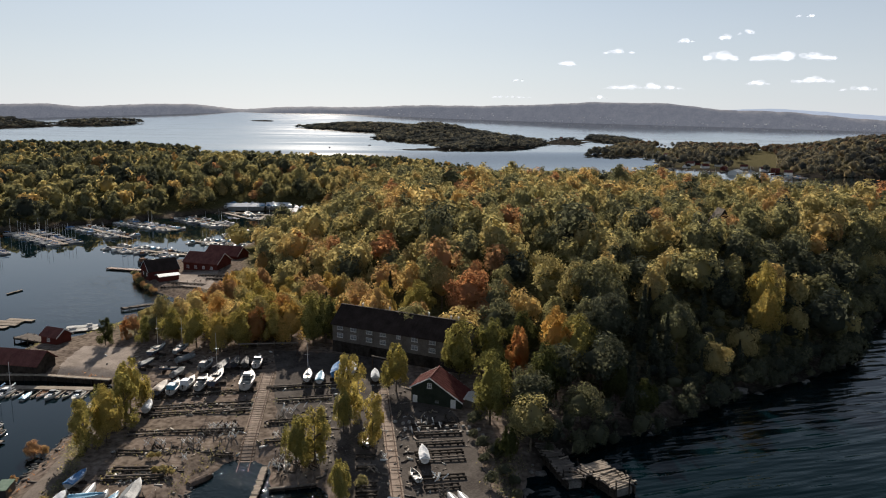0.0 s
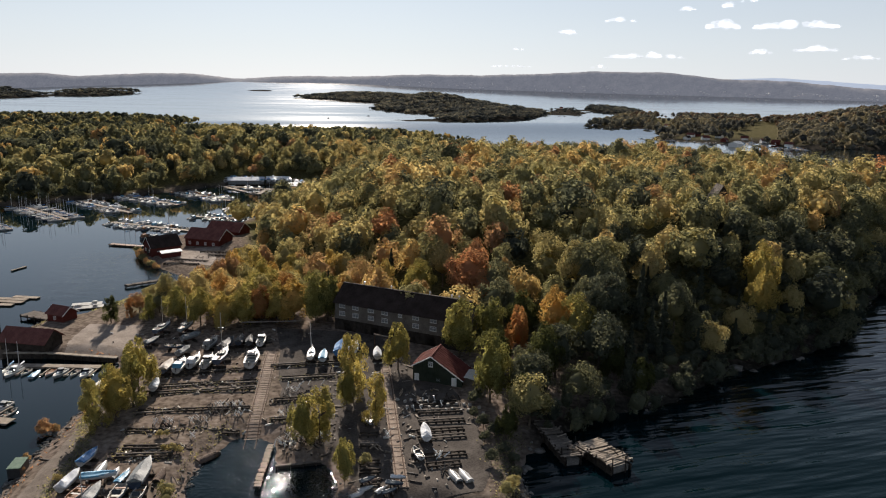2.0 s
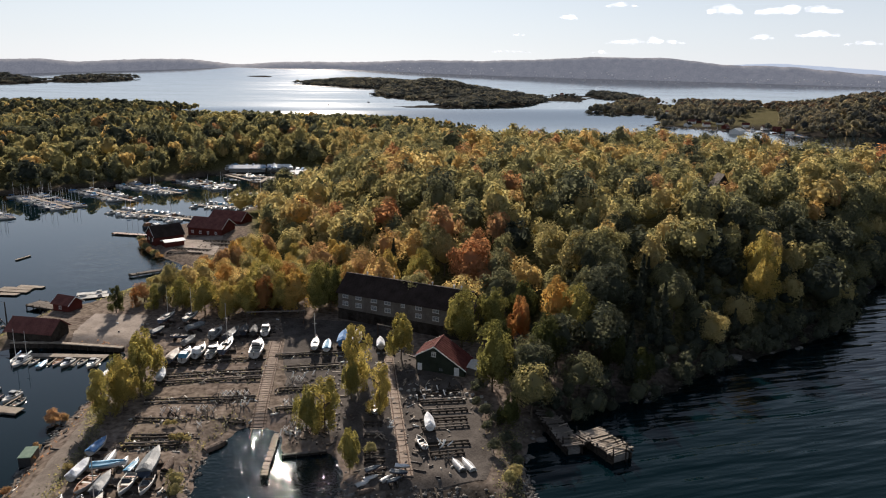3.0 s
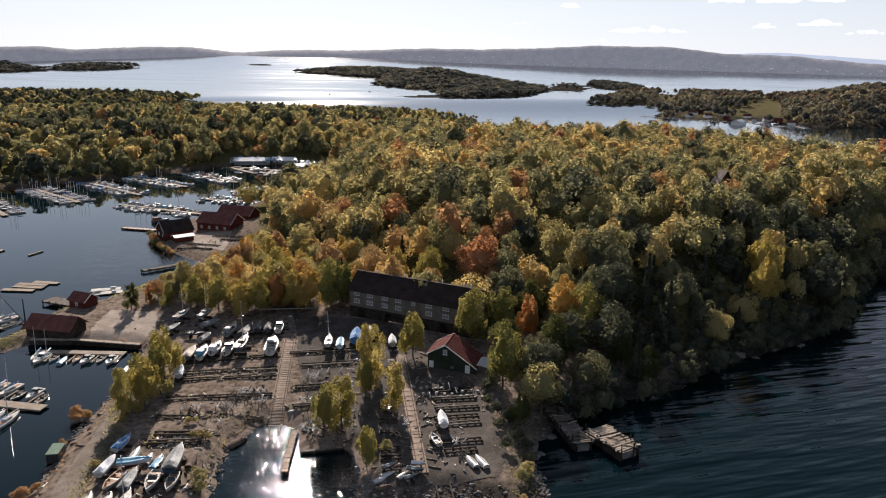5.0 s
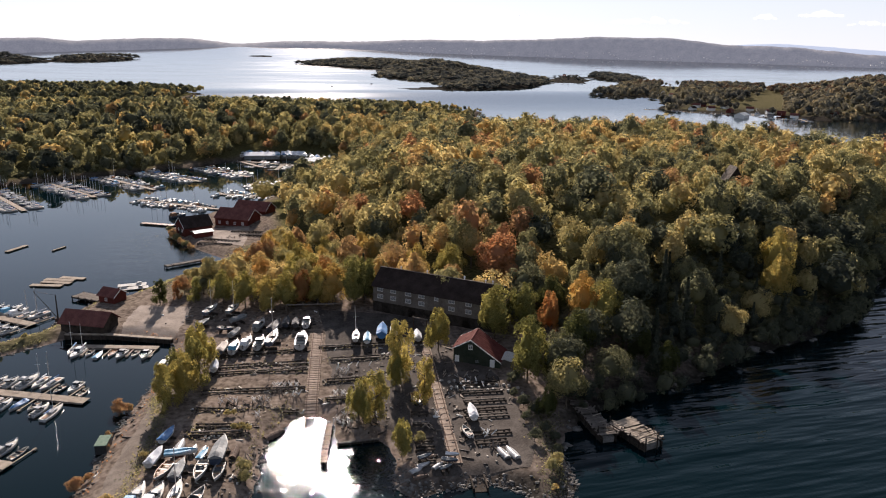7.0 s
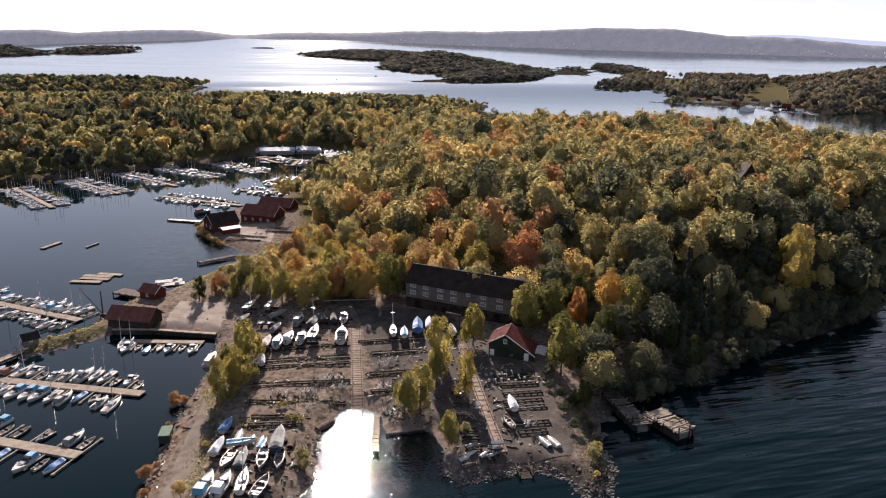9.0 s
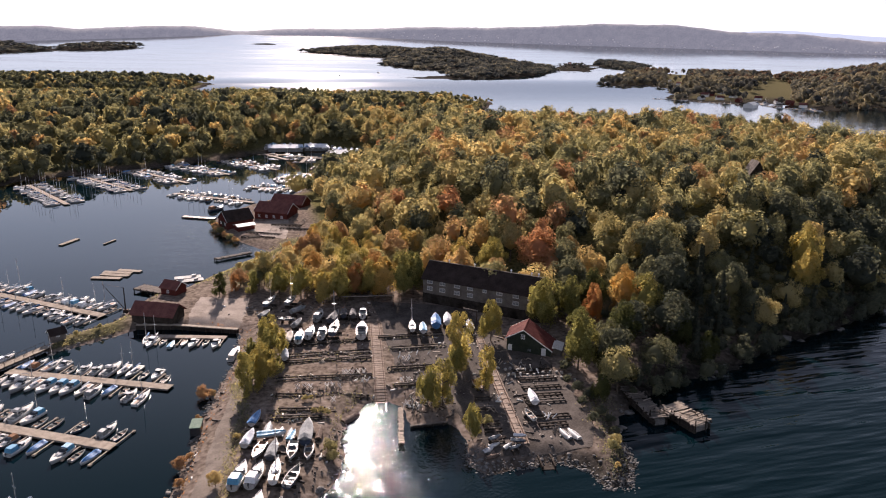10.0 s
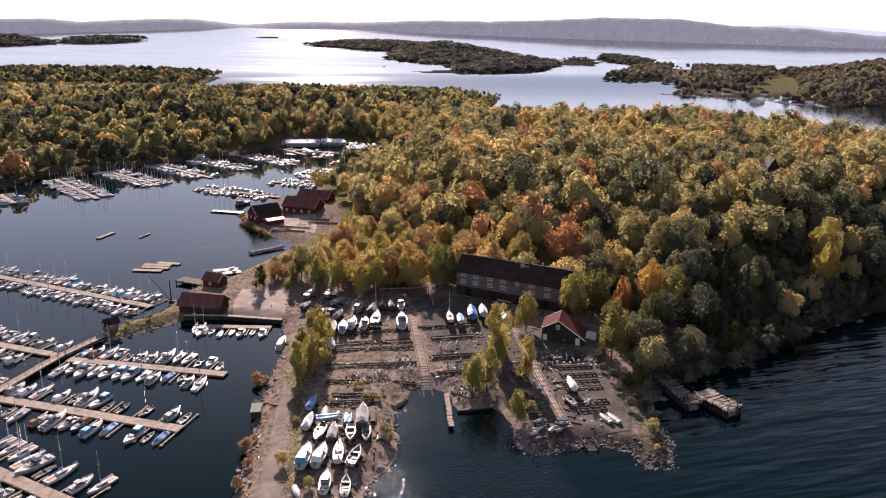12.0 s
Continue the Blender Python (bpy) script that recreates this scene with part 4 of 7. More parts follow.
# ---- boats ----
def hull_bm(L, B, H, draft, full=0.35, open_floor=None):
    """Stern at x = 0, bow at x = L, waterline at z = 0; material 0 topsides, 1 bottom, 2 deck."""
    bm = bmesh.new()
    n = 11
    rows = []
    for i in range(n):
        s = i / (n - 1)
        w = B / 2 * (0.82 + 0.18 * math.sin(min(1, s / 0.45) * math.pi / 2)) * (1 - max(0, (s - full) / (1 - full)) ** 2.3)
        w = max(w, 0.02)
        sheer = H * (0.86 + 0.3 * s * s)
        keel = -draft * (1 - max(0, (s - 0.6) / 0.4) ** 2) if s < 0.999 else 0.02
        x = L * s + (0.06 * L * (s ** 4))
        ring = []
        for sg in (-1, 1):
            pts = [(w, sheer), (w * 0.97, sheer * 0.5), (w * 0.86, 0.0), (w * 0.5, keel * 0.72)]
            if sg == 1:
                pts = pts[::-1]
            if sg == 1:
                ring.append((0, keel))
            ring += [(sg * a, b) for a, b in pts]
        rows.append([bm.verts.new((x - 0.05 * L * (1 - max(0, z) / H) * s ** 3, y, z)) for y, z in ring])
    for a, b in zip(rows, rows[1:]):
        for j in range(len(a) - 1):
            f = bm.faces.new((a[j], b[j], b[j + 1], a[j + 1]))
            f.material_index = 0 if j in (0, 1, 6, 7) else 1
            f.smooth = True
    bm.faces.new(rows[0][::-1])
    # deck with a toe rail, sunk where the boat is open
    rail = []
    for i, row in enumerate(rows):
        l, r = row[0].co, row[-1].co
        k = max(0.0, abs(r.y) - 0.09) / max(abs(r.y), 1e-6)
        z = l.z - 0.03 if open_floor is None else min(l.z - 0.05, open_floor)
        kk = k if open_floor is None else k * 0.9
        rail.append((bm.verts.new((l.x, l.y * k, l.z)), bm.verts.new((l.x, l.y * kk, z)), bm.verts.new((r.x, r.y * kk, z)), bm.verts.new((r.x, r.y * k, r.z))))
    for i in range(n - 1):
        a, b = rail[i], rail[i + 1]
        for q in ((rows[i][0], a[0], b[0], rows[i + 1][0]), (a[0], a[1], b[1], b[0]), (a[1], a[2], b[2], b[1]), (a[2], a[3], b[3], b[2]), (a[3], rows[i][-1], rows[i + 1][-1], b[3])):
            bm.faces.new(q).material_index = 2
    bm.faces.new((rows[0][0], rows[0][-1], rail[0][3], rail[0][2], rail[0][1], rail[0][0])).material_index = 2
    return bm


def cabin_bm(x0, x1, w0, w1, z0, z1, rake=0.25, rake_back=0.05):
    """A coachroof: tapered box with sloping ends and rounded edges."""
    bm = bmesh.new()
    k = 0.86
    v = [bm.verts.new(p) for p in ((x0, -w0, z0), (x1, -w1, z0), (x1, w1, z0), (x0, w0, z0),
                                   (x0 + rake_back, -w0 * k, z1), (x1 - rake, -w1 * k, z1), (x1 - rake, w1 * k, z1), (x0 + rake_back, w0 * k, z1))]
    for f in ((3, 2, 1, 0), (4, 5, 6, 7), (0, 1, 5, 4), (1, 2, 6, 5), (2, 3, 7, 6), (3, 0, 4, 7)):
        bm.faces.new([v[i] for i in f])
    bmesh.ops.bevel(bm, geom=[e for e in bm.edges if e.verts[0].co.z > z0 + 0.01 or e.verts[1].co.z > z0 + 0.01], offset=0.06, segments=2, affect="EDGES")
    return bm


def tarp_bm(L, B, H, peak, back=0.0):
    """A cover laid over a ridge, sagging between supports."""
    bm = bmesh.new()
    rows = []
    for i in range(9):
        s = i / 8
        w = B / 2 * 1.04 * (1 - max(0, (s - 0.35) / 0.65) ** 2.3)
        w = max(w, 0.03)
        top = H + peak * (0.8 + 0.2 * math.cos(s * 9)) * (1 - 0.55 * s ** 3) * (0.55 if s == 0 else 1)
        low = H * (0.86 + 0.3 * s * s) - 0.16
        x = back + (L * 1.02 - back) * s
        rows.append([bm.verts.new((x, y, z)) for y, z in ((-w, low), (-w * 0.96, low + 0.22), (-w * 0.5, low + (top - low) * 0.62), (0, top), (w * 0.5, low + (top - low) * 0.62), (w * 0.96, low + 0.22), (w, low))])
    for a, b in zip(rows, rows[1:]):
        for j in range(6):
            bm.faces.new((a[j], b[j], b[j + 1], a[j + 1]))
    bm.faces.new(rows[0][::-1])
    bm.faces.new(rows[-1])
    return bm


def outboard(parent, x, z):
    bm = boxes((x - 0.42, x - 0.12, -0.14, 0.14, z, z + 0.42), (x - 0.32, x - 0.2, -0.06, 0.06, z - 0.6, z))
    bmesh.ops.bevel(bm, geom=bm.edges[:], offset=0.04, segments=1, affect="EDGES")
    part("outboard_motor", bm, BLACK_PLASTIC, parent, "black outboard motor")


PARK = pose(0, 0, 0)


def sailboat(L, hull_mat, cover, label, mast=True, keel=True):
    B, H, d = L * 0.31, L * 0.115, L * 0.06
    e = thing("sailboat", PARK, label, "sailboat")
    h = part("hull", hull_bm(L, B, H, d), (hull_mat, ANTIFOUL, DECK), e)
    c = part("cabin", cabin_bm(L * 0.36, L * 0.72, B * 0.33, B * 0.2, H * 0.9, H * 0.9 + 0.42, 0.5), WHITE_GEL, e)
    part("window_band", boxes((L * 0.4, L * 0.6, -B * 0.325, B * 0.325, H * 0.9 + 0.14, H * 0.9 + 0.3)), GLASS_DARK, c, "dark cabin windows")
    part("cockpit", boxes((L * 0.06, L * 0.34, -B * 0.22, B * 0.22, H * 0.72, H * 0.885)), VARNISH, e, "brown slatted cockpit")
    if keel:
        part("keel", boxes((L * 0.36, L * 0.56, -0.09, 0.09, -d - L * 0.11, -d * 0.8)), ANTIFOUL, e)
        part("rudder", boxes((0.0, L * 0.06, -0.04, 0.04, -d - L * 0.06, 0.1)), ANTIFOUL, e)
    part("pulpit", rail_loop([(L * 0.9, -B * 0.14, H), (L * 0.92, -B * 0.12, H + 0.6), (L * 1.04, 0, H * 1.2 + 0.6), (L * 0.92, B * 0.12, H + 0.6), (L * 0.9, B * 0.14, H)], 0.03), ALU, e, "steel bow rail")
    if mast:
        mt = part("mast", rod((L * 0.56, 0, H), (L * 0.55, 0, L * 1.3), 0.1, 0.07), ALU, e, "tall aluminium mast")
        part("spreader", rod((L * 0.56, -0.7, L * 0.85), (L * 0.56, 0.7, L * 0.85), 0.035), ALU, mt)
        part("boom", rod((L * 0.55, 0, H + 0.95), (L * 0.1, 0, H + 0.85), 0.06), ALU, e)
        sc = tarp_bm(L * 0.42, 0.42, 0.0, 0.32)
        bmesh.ops.translate(sc, verts=sc.verts[:], vec=(L * 0.11, 0, H + 0.95))
        part("sail_cover", sc, cover, e, "furled sail under its cover")
    return e


def rail_loop(points, r):
    bm = bmesh.new()
    for a, b in zip(points, points[1:]):
        limb(bm, a, b, r, r, 5)
    return bm


def motorboat(L, hull_mat, label, canopy=None, fly=False):
    B, H, d = L * 0.37, L * 0.14, L * 0.06
    e = thing("motorboat", PARK, label, "motorboat")
    part("hull", hull_bm(L, B, H, d, 0.45), (hull_mat, ANTIFOUL, DECK), e)
    c = part("cabin", cabin_bm(L * 0.42, L * 0.82, B * 0.38, B * 0.2, H * 0.9, H * 0.9 + 0.45, L * 0.14), WHITE_GEL, e)
    part("window_band", boxes((L * 0.48, L * 0.62, -B * 0.385, B * 0.385, H * 0.9 + 0.15, H * 0.9 + 0.32)), GLASS_DARK, c)
    ws = cabin_bm(L * 0.36, L * 0.56, B * 0.36, B * 0.3, H * 0.9 + 0.42, H * 0.9 + 0.95, L * 0.1)
    part("windscreen", ws, GLASS_DARK, e, "dark raked windscreen")
    part("cockpit", boxes((L * 0.05, L * 0.38, -B * 0.36, B * 0.36, H * 0.7, H * 0.89)), GREY_TARP, e, "dark open cockpit well")
    part("seat", boxes((L * 0.1, L * 0.17, -B * 0.3, B * 0.3, H * 0.88, H * 0.88 + 0.3)), DECK, e)
    if canopy is not None:
        part("canopy", cabin_bm(L * 0.04, L * 0.42, B * 0.4, B * 0.36, H * 0.88, H * 0.88 + 1.05, 0.3, 0.35), canopy, e, "stretched cockpit canopy")
    else:
        part("hardtop", bevelled((L * 0.3, L * 0.52, -B * 0.33, B * 0.33, H * 0.9 + 0.98, H * 0.9 + 1.06), 0.03), WHITE_GEL, e)
    if fly:
        part("flybridge", cabin_bm(L * 0.3, L * 0.52, B * 0.3, B * 0.26, H * 0.9 + 1.07, H * 0.9 + 1.6, 0.5), WHITE_GEL, e)
        part("radar_arch", rail_loop([(L * 0.28, -B * 0.34, H), (L * 0.25, -B * 0.3, H + 1.9), (L * 0.25, B * 0.3, H + 1.9), (L * 0.28, B * 0.34, H)], 0.07), WHITE_GEL, e)
    part("bow_rail", rail_loop([(L * 0.6, -B * 0.36, H), (L * 0.66, -B * 0.34, H + 0.5), (L * 1.03, 0, H * 1.15 + 0.5), (L * 0.66, B * 0.34, H + 0.5), (L * 0.6, B * 0.36, H)], 0.025), ALU, e)
    outboard(e, 0.0, H * 0.75)
    return e


def open_boat(L, hull_mat, inside, label, screen=True):
    B, H, d = L * 0.36, L * 0.125, L * 0.05
    e = thing("open_boat", PARK, label, "boat")
    part("hull", hull_bm(L, B, H, d, 0.4, 0.12), (hull_mat, ANTIFOUL, inside), e)
    for x in (0.16, 0.42, 0.64):
        part("thwart", boxes((L * x, L * x + 0.32, -B * 0.42, B * 0.42, H * 0.62, H * 0.7)), VARNISH if x != 0.42 else DECK, e)
    if screen:
        part("windscreen", cabin_bm(L * 0.46, L * 0.56, B * 0.36, B * 0.32, H * 0.8, H * 0.8 + 0.5, 0.3), GLASS_DARK, e)
    outboard(e, 0.0, H * 0.7)
    return e


def covered_boat(L, hull_mat, cover, label, peak=0.75, back=0.0):
    B, H, d = L * 0.34, L * 0.13, L * 0.06
    e = thing("covered_boat", PARK, label, "boat")
    part("hull", hull_bm(L, B, H, d, 0.4), (hull_mat, ANTIFOUL, DECK), e)
    part("cover", tarp_bm(L, B, H, peak, back), cover, e)
    part("keel", boxes((L * 0.25, L * 0.6, -0.07, 0.07, -d - 0.35, -d * 0.8)), ANTIFOUL, e)
    return e


def upturned_boat(L, hull_mat, label):
    e = thing("upturned_boat", PARK, label, "boat")
    bm = hull_bm(L, L * 0.36, L * 0.12, L * 0.06, 0.4, 0.1)
    bmesh.ops.rotate(bm, verts=bm.verts[:], cent=(0, 0, 0), matrix=Matrix.Rotation(math.pi, 3, "X"))
    bmesh.ops.translate(bm, verts=bm.verts[:], vec=(0, 0, L * 0.135))
    part("hull", bm, (hull_mat, hull_mat, DECK), e)
    part("keel_strip", boxes((0.2, L * 0.85, -0.03, 0.03, L * 0.185, L * 0.2)), OLD_WOOD, e)
    return e


FLEET = {
    "sail": [sailboat(8.0, WHITE_GEL, BLUE_TARP, "white sailboat with mast and blue sail cover"), sailboat(7.2, WHITE_GEL, WHITE_TARP, "small white sailboat with bare mast"),
             sailboat(9.0, DARK_HULL, WHITE_TARP, "dark-hulled sailboat with pale deck")],
    "motor": [motorboat(6.4, WHITE_GEL, "white cabin motorboat with dark windscreen"), motorboat(7.4, WHITE_GEL, "white motorboat under a blue canopy", CYAN_TARP),
              motorboat(6.8, WHITE_GEL, "white motorboat with a grey canopy", GREY_TARP), motorboat(8.8, WHITE_GEL, "large white cabin cruiser with flybridge", None, True),
              motorboat(6.6, WHITE_GEL, "white motorboat with cream canopy", WHITE_TARP), motorboat(6.2, DARK_HULL, "dark blue motorboat with brown canvas", BROWN_TARP)],
    "open": [open_boat(4.8, WHITE_GEL, DECK, "small white open boat with windscreen"), open_boat(4.4, WHITE_GEL, VARNISH, "white rowing boat with varnished inside", False),
             open_boat(5.4, DARK_HULL, DECK, "dark open day boat")],
    "covered": [covered_boat(5.8, WHITE_GEL, BLUE_TARP, "boat under a blue tarpaulin"), covered_boat(6.2, WHITE_GEL, WHITE_TARP, "boat wrapped in a white tarpaulin", 1.0),
                covered_boat(6.6, DARK_HULL, GREY_TARP, "boat under a grey tarpaulin", 0.8), covered_boat(4.6, WHITE_GEL, CYAN_TARP, "dinghy under a bright blue cover", 0.35)],
    "up": [upturned_boat(4.2, WHITE_GEL, "upturned white dinghy lying on the ground"), upturned_boat(4.4, WORN_BROWN, "upturned worn brown dinghy lying on the ground")],
}
USED = set()


def launch(kind, i, m, group):
    """Put the first boat of a kind in place, then copies."""
    ob = FLEET[kind][i]
    if (kind, i) not in USED:
        USED.add((kind, i))
        ob.matrix_world = m
        return tagged(ob, group=group)
    return tagged(copy_thing(ob, m), group=group)


# ---- docks ----
def pontoon(a, b, width, slot, finger, mixture, group, sides=(-1, 1), skip=0.12, seed=1, detail=True, boats=True, label="grey planked floating pontoon with finger booms"):
    r = random.Random(seed)
    ang = heading(a, b)
    L = math.dist(a, b)
    e = thing("pontoon", pose(a[0], a[1], 0, 0, 0, ang), label, "pontoon", "pontoons of the marina")
    part("deck", bevelled((0, L, -width / 2, width / 2, 0.38, 0.55), 0.03), PLANK, e)
    part("edge_beam", boxes((0, L, -width / 2 - 0.08, -width / 2 - 0.003, 0.2, 0.5), (0, L, width / 2 + 0.003, width / 2 + 0.08, 0.2, 0.5)), OLD_WOOD, e)
    n = max(2, int(L / 9))
    fl = None
    for i in range(n):
        x = L * (i + 0.5) / n
        if fl is None:
            fl = part("float", bevelled((-1.6, 1.6, -width / 2 + 0.15, width / 2 - 0.15, -0.4, 0.376), 0.08), CONCRETE, e)
            fl.location.x = x
        else:
            again(fl, e, pose(x, 0, 0))
    fing = None
    for sd in sides:
        k = int(L / slot)
        for i in range(k + 1):
            x = min(L - 0.3, 0.3 + i * slot)
            if i % (2 if detail else 3) == 0:
                m = pose(x, sd * (width / 2 + 0.08), 0, 0, 0, 90 * sd)
                if fing is None:
                    fing = part("finger", boxes((0, finger, -0.14 if detail else -0.3, 0.14 if detail else 0.3, 0.3, 0.42), (finger - 0.7, finger, -0.3, 0.3, 0.1, 0.38)), PLANK, e)
                    fing.matrix_local = m
                else:
                    again(fing, e, m)
            if boats and i < k and r.random() > skip:
                kind, j = r.choice(mixture)
                Lb = {"sail": 8, "motor": 6.8, "open": 4.8, "covered": 5.8}[kind]
                bow_in = r.random() < 0.35
                y = sd * (width / 2 + 0.7 + (Lb * 0.88 if bow_in else 0))
                m = e.matrix_world @ pose(x + slot / 2 + r.uniform(-0.2, 0.2), y, 0, r.uniform(-2, 2), 0, 90 * sd + (180 if bow_in else 0) + r.uniform(-4, 4)) @ Matrix.Scale(0.88, 4)
                launch(kind, j, m, group)
    return e


MIX = [("motor", 0), ("motor", 1), ("motor", 2), ("motor", 4), ("motor", 4), ("motor", 0), ("sail", 0), ("sail", 1), ("open", 0), ("open", 0), ("covered", 0), ("open", 2), ("motor", 5), ("motor", 3)]
SAILS = [("sail", 0), ("sail", 1), ("sail", 2), ("sail", 0), ("sail", 1), ("motor", 0), ("motor", 4), ("motor", 2)]
SMALL = [("open", 0), ("open", 1), ("motor", 0), ("motor", 4), ("sail", 1), ("covered", 3)]
NEAR, FAR = "boats moored at the marina pontoons", "boats moored in the inner bay"
pontoon((-62, 202), (-135, 258.5), 2.6, 3.2, 5.2, SAILS + MIX, NEAR, seed=3, skip=0.06)
pontoon((-80.5, 172), (-112, 192.5), 2.4, 3.1, 5.2, SAILS + MIX, NEAR, seed=5, skip=0.08)
pontoon((-77.5, 169), (-40.6, 152), 2.5, 2.95, 5.0, MIX, NEAR, seed=8, skip=0.1)
pontoon((-97, 156.3), (-49, 128.6), 2.5, 3.05, 5.2, MIX, NEAR, seed=11, skip=0.14)
pontoon((-92, 131.5), (-62, 104.6), 2.5, 3.1, 5.2, MIX + SAILS, NEAR, seed=13, skip=0.08)
pontoon((-29, 178.4), (-47.5, 183.6), 2.0, 2.7, 4.2, SMALL, NEAR, sides=(1,), seed=17, skip=0.25)
for i, (a, b, mixture) in enumerate([((-147, 374), (-135.4, 352.6), MIX), ((-130, 409), (-101, 355.8), SAILS), ((-108, 430), (-76.7, 384), SAILS), ((-84, 447), (-50.7, 400), MIX), ((-64, 464), (-29.3, 422.4), MIX),
                           ((-32, 475), (-2.6, 433.5), MIX), ((-55.4, 373), (-18, 344), MIX), ((-20, 383), (10, 369.5), MIX), ((-3, 408.8), (18, 394.5), MIX)]):
    pontoon(a, b, 2.4, 3.4, 5.0, mixture, FAR, seed=30 + i, skip=0.05, detail=False)
pontoon((-5, 500), (28, 472.6), 2.4, 3.6, 5.0, SMALL, FAR, seed=50, skip=0.6, detail=False)

pontoon((-0.5, 389.8), (18.4, 412), 2.2, 3.2, 4.6, MIX, FAR, seed=51, skip=0.1, detail=False)
pontoon((20, 440), (38, 428), 2.2, 3.4, 4.6, MIX, FAR, seed=52, skip=0.15, detail=False)
pontoon((-7.3, 497.8), (6, 471), 2.6, 4.0, 4.6, SMALL, FAR, seed=53, skip=0.95, detail=False)
pontoon((21, 483), (13.7, 458), 2.6, 4.0, 4.6, SMALL, FAR, seed=54, skip=0.9, detail=False)
for k, (a, b) in enumerate([((-48.2, 184.6), (-49.2, 178.4)), ((-46.0, 184.2), (-47.0, 177.9))]):
    launch("sail", k, pose(a[0], a[1], 0, 0, 0, heading(a, b)) @ Matrix.Scale(0.85, 4), NEAR)
launch("motor", 5, pose(-38.0, 330.5, 0, 0, 0, heading((-38.6, 330), (-30.7, 335.4))) @ Matrix.Scale(1.35, 4), FAR)

# main gangway from the breakwater
def gangway(points, width, label):
    a, b = points
    L, ang = math.dist(a, b), heading(a, b)
    e = thing("gangway", pose(a[0], a[1], 0, 0, 0, ang), label, "gangway")
    part("deck", bevelled((0, L, -width / 2, width / 2, 1.0, 1.16), 0.03), PLANK, e)
    post = None
    for i in range(int(L / 3) + 1):
        for sd in (-1, 1):
            m = pose(i * 3.0 + 0.2, sd * (width / 2 - 0.06), 0)
            if post is None:
                post = part("pier_post", rod((0, 0, -2), (0, 0, 1.0), 0.13), DARK_WOOD, e)
                post.matrix_local = m
            else:
                again(post, e, m)
    for sd in (-1, 1):
        part("handrail", rail_loop([(0, sd * width / 2, 2.1), (L, sd * width / 2, 2.1)], 0.05), OLD_WOOD, e)
        part("side_beam", boxes((0, L, sd * (width / 2 + 0.08) - 0.06, sd * (width / 2 + 0.08) + 0.06, 0.75, 1.12)), DARK_WOOD, e)
    st = None
    for i in range(int(L / 2.5) + 1):
        for sd in (-1, 1):
            m = pose(i * 2.5 + 0.1, sd * width / 2, 0)
            if st is None:
                st = part("stanchion", boxes((-0.04, 0.04, -0.04, 0.04, 1.1, 2.1)), OLD_WOOD, e)
                st.matrix_local = m
            else:
                again(st, e, m)
    return e


gangway(((-71.5, 181), (-79.3, 170.8)), 2.2, "long planked gangway on piles with handrails")
gangway(((-79.3, 170.8), (-101, 131)), 2.2, "long planked gangway on piles with handrails")


def jetty(pts, width, z, mat_deck, label, piles=2.5, ragged=False, proud=0.25):
    """A pier of straight planked lengths on piles."""
    for n, (a, b) in enumerate(zip(pts, pts[1:])):
        L, ang = math.dist(a, b), heading(a, b)
        e = thing("pier", pose(a[0], a[1], 0, 0, 0, ang), label, "pier")
        part("side_beam", boxes((0, L, -width / 2, -width / 2 + 0.25, z - 0.5, z - 0.13), (0, L, width / 2 - 0.25, width / 2, z - 0.5, z - 0.13)), DARK_WOOD, e)
        pl, k = None, int(L / 0.42)
        r = random.Random(n + int(L * 10))
        for i in range(k):
            if r.random() < (0.2 if ragged else 0.02):
                continue
            rag = 2.5 if ragged else 1.0
            m = pose(0.21 + i * 0.42, r.uniform(-0.14, 0.14) * rag, r.uniform(-0.03, 0.03) * rag, r.uniform(-1, 1) * rag, 0, r.uniform(-2, 2) * rag)
            if pl is None:
                pl = part("plank", boxes((-0.19, 0.19, -width / 2 - 0.05, width / 2 + 0.05, z - 0.125, z)), mat_deck, e)
                pl.matrix_local = m
            else:
                again(pl, e, m)
        po = None
        for i in range(int(L / piles) + 1):
            for sd in (-1, 1):
                m = pose(0.25 + i * piles, sd * (width / 2 - 0.12), 0)
                if po is None:
                    po = part("pier_post", rod((0, 0, -2.5), (0, 0, z + proud), 0.16, 0.14), DARK_WOOD, e)
                    po.matrix_local = m
                else:
                    again(po, e, m)


jetty([(57.8, 126), (57.8, 111.5)], 3.6, 1.9, OLD_WOOD, "weathered timber quay with broken planks below the slope", ragged=True)
jetty([(62.8, 116.2), (64.8, 107.2)], 5.0, 1.95, PLANK, "weathered timber pier head with dark fenders", ragged=True)
jetty([(58.6, 113.4), (62.4, 115)], 3.4, 1.9, OLD_WOOD, "sagging timber link between quay and pier head", ragged=True)
for x, y, ang, L, W in ((57.8, 118.8, 90, 14.6, 3.2), (63.8, 111.7, -77.5, 9.0, 4.6)):
    crib = thing("timber_crib", pose(x, y, 0, 0, 0, ang), "dark stone-filled timber crib under the old pier", "crib")
    part("stone_fill", bevelled((-L / 2 + 0.3, L / 2 - 0.3, -W / 2 + 0.3, W / 2 - 0.3, -3, 1.25), 0.2), ROCK, crib)
    for k in range(5):
        for sd in (-1, 1):
            part("log", rod((-L / 2, sd * (W / 2 - 0.14), -0.7 + k * 0.44), (L / 2, sd * (W / 2 - 0.14), -0.7 + k * 0.44), 0.2), DARK_WOOD, crib)
pr = random.Random(77)
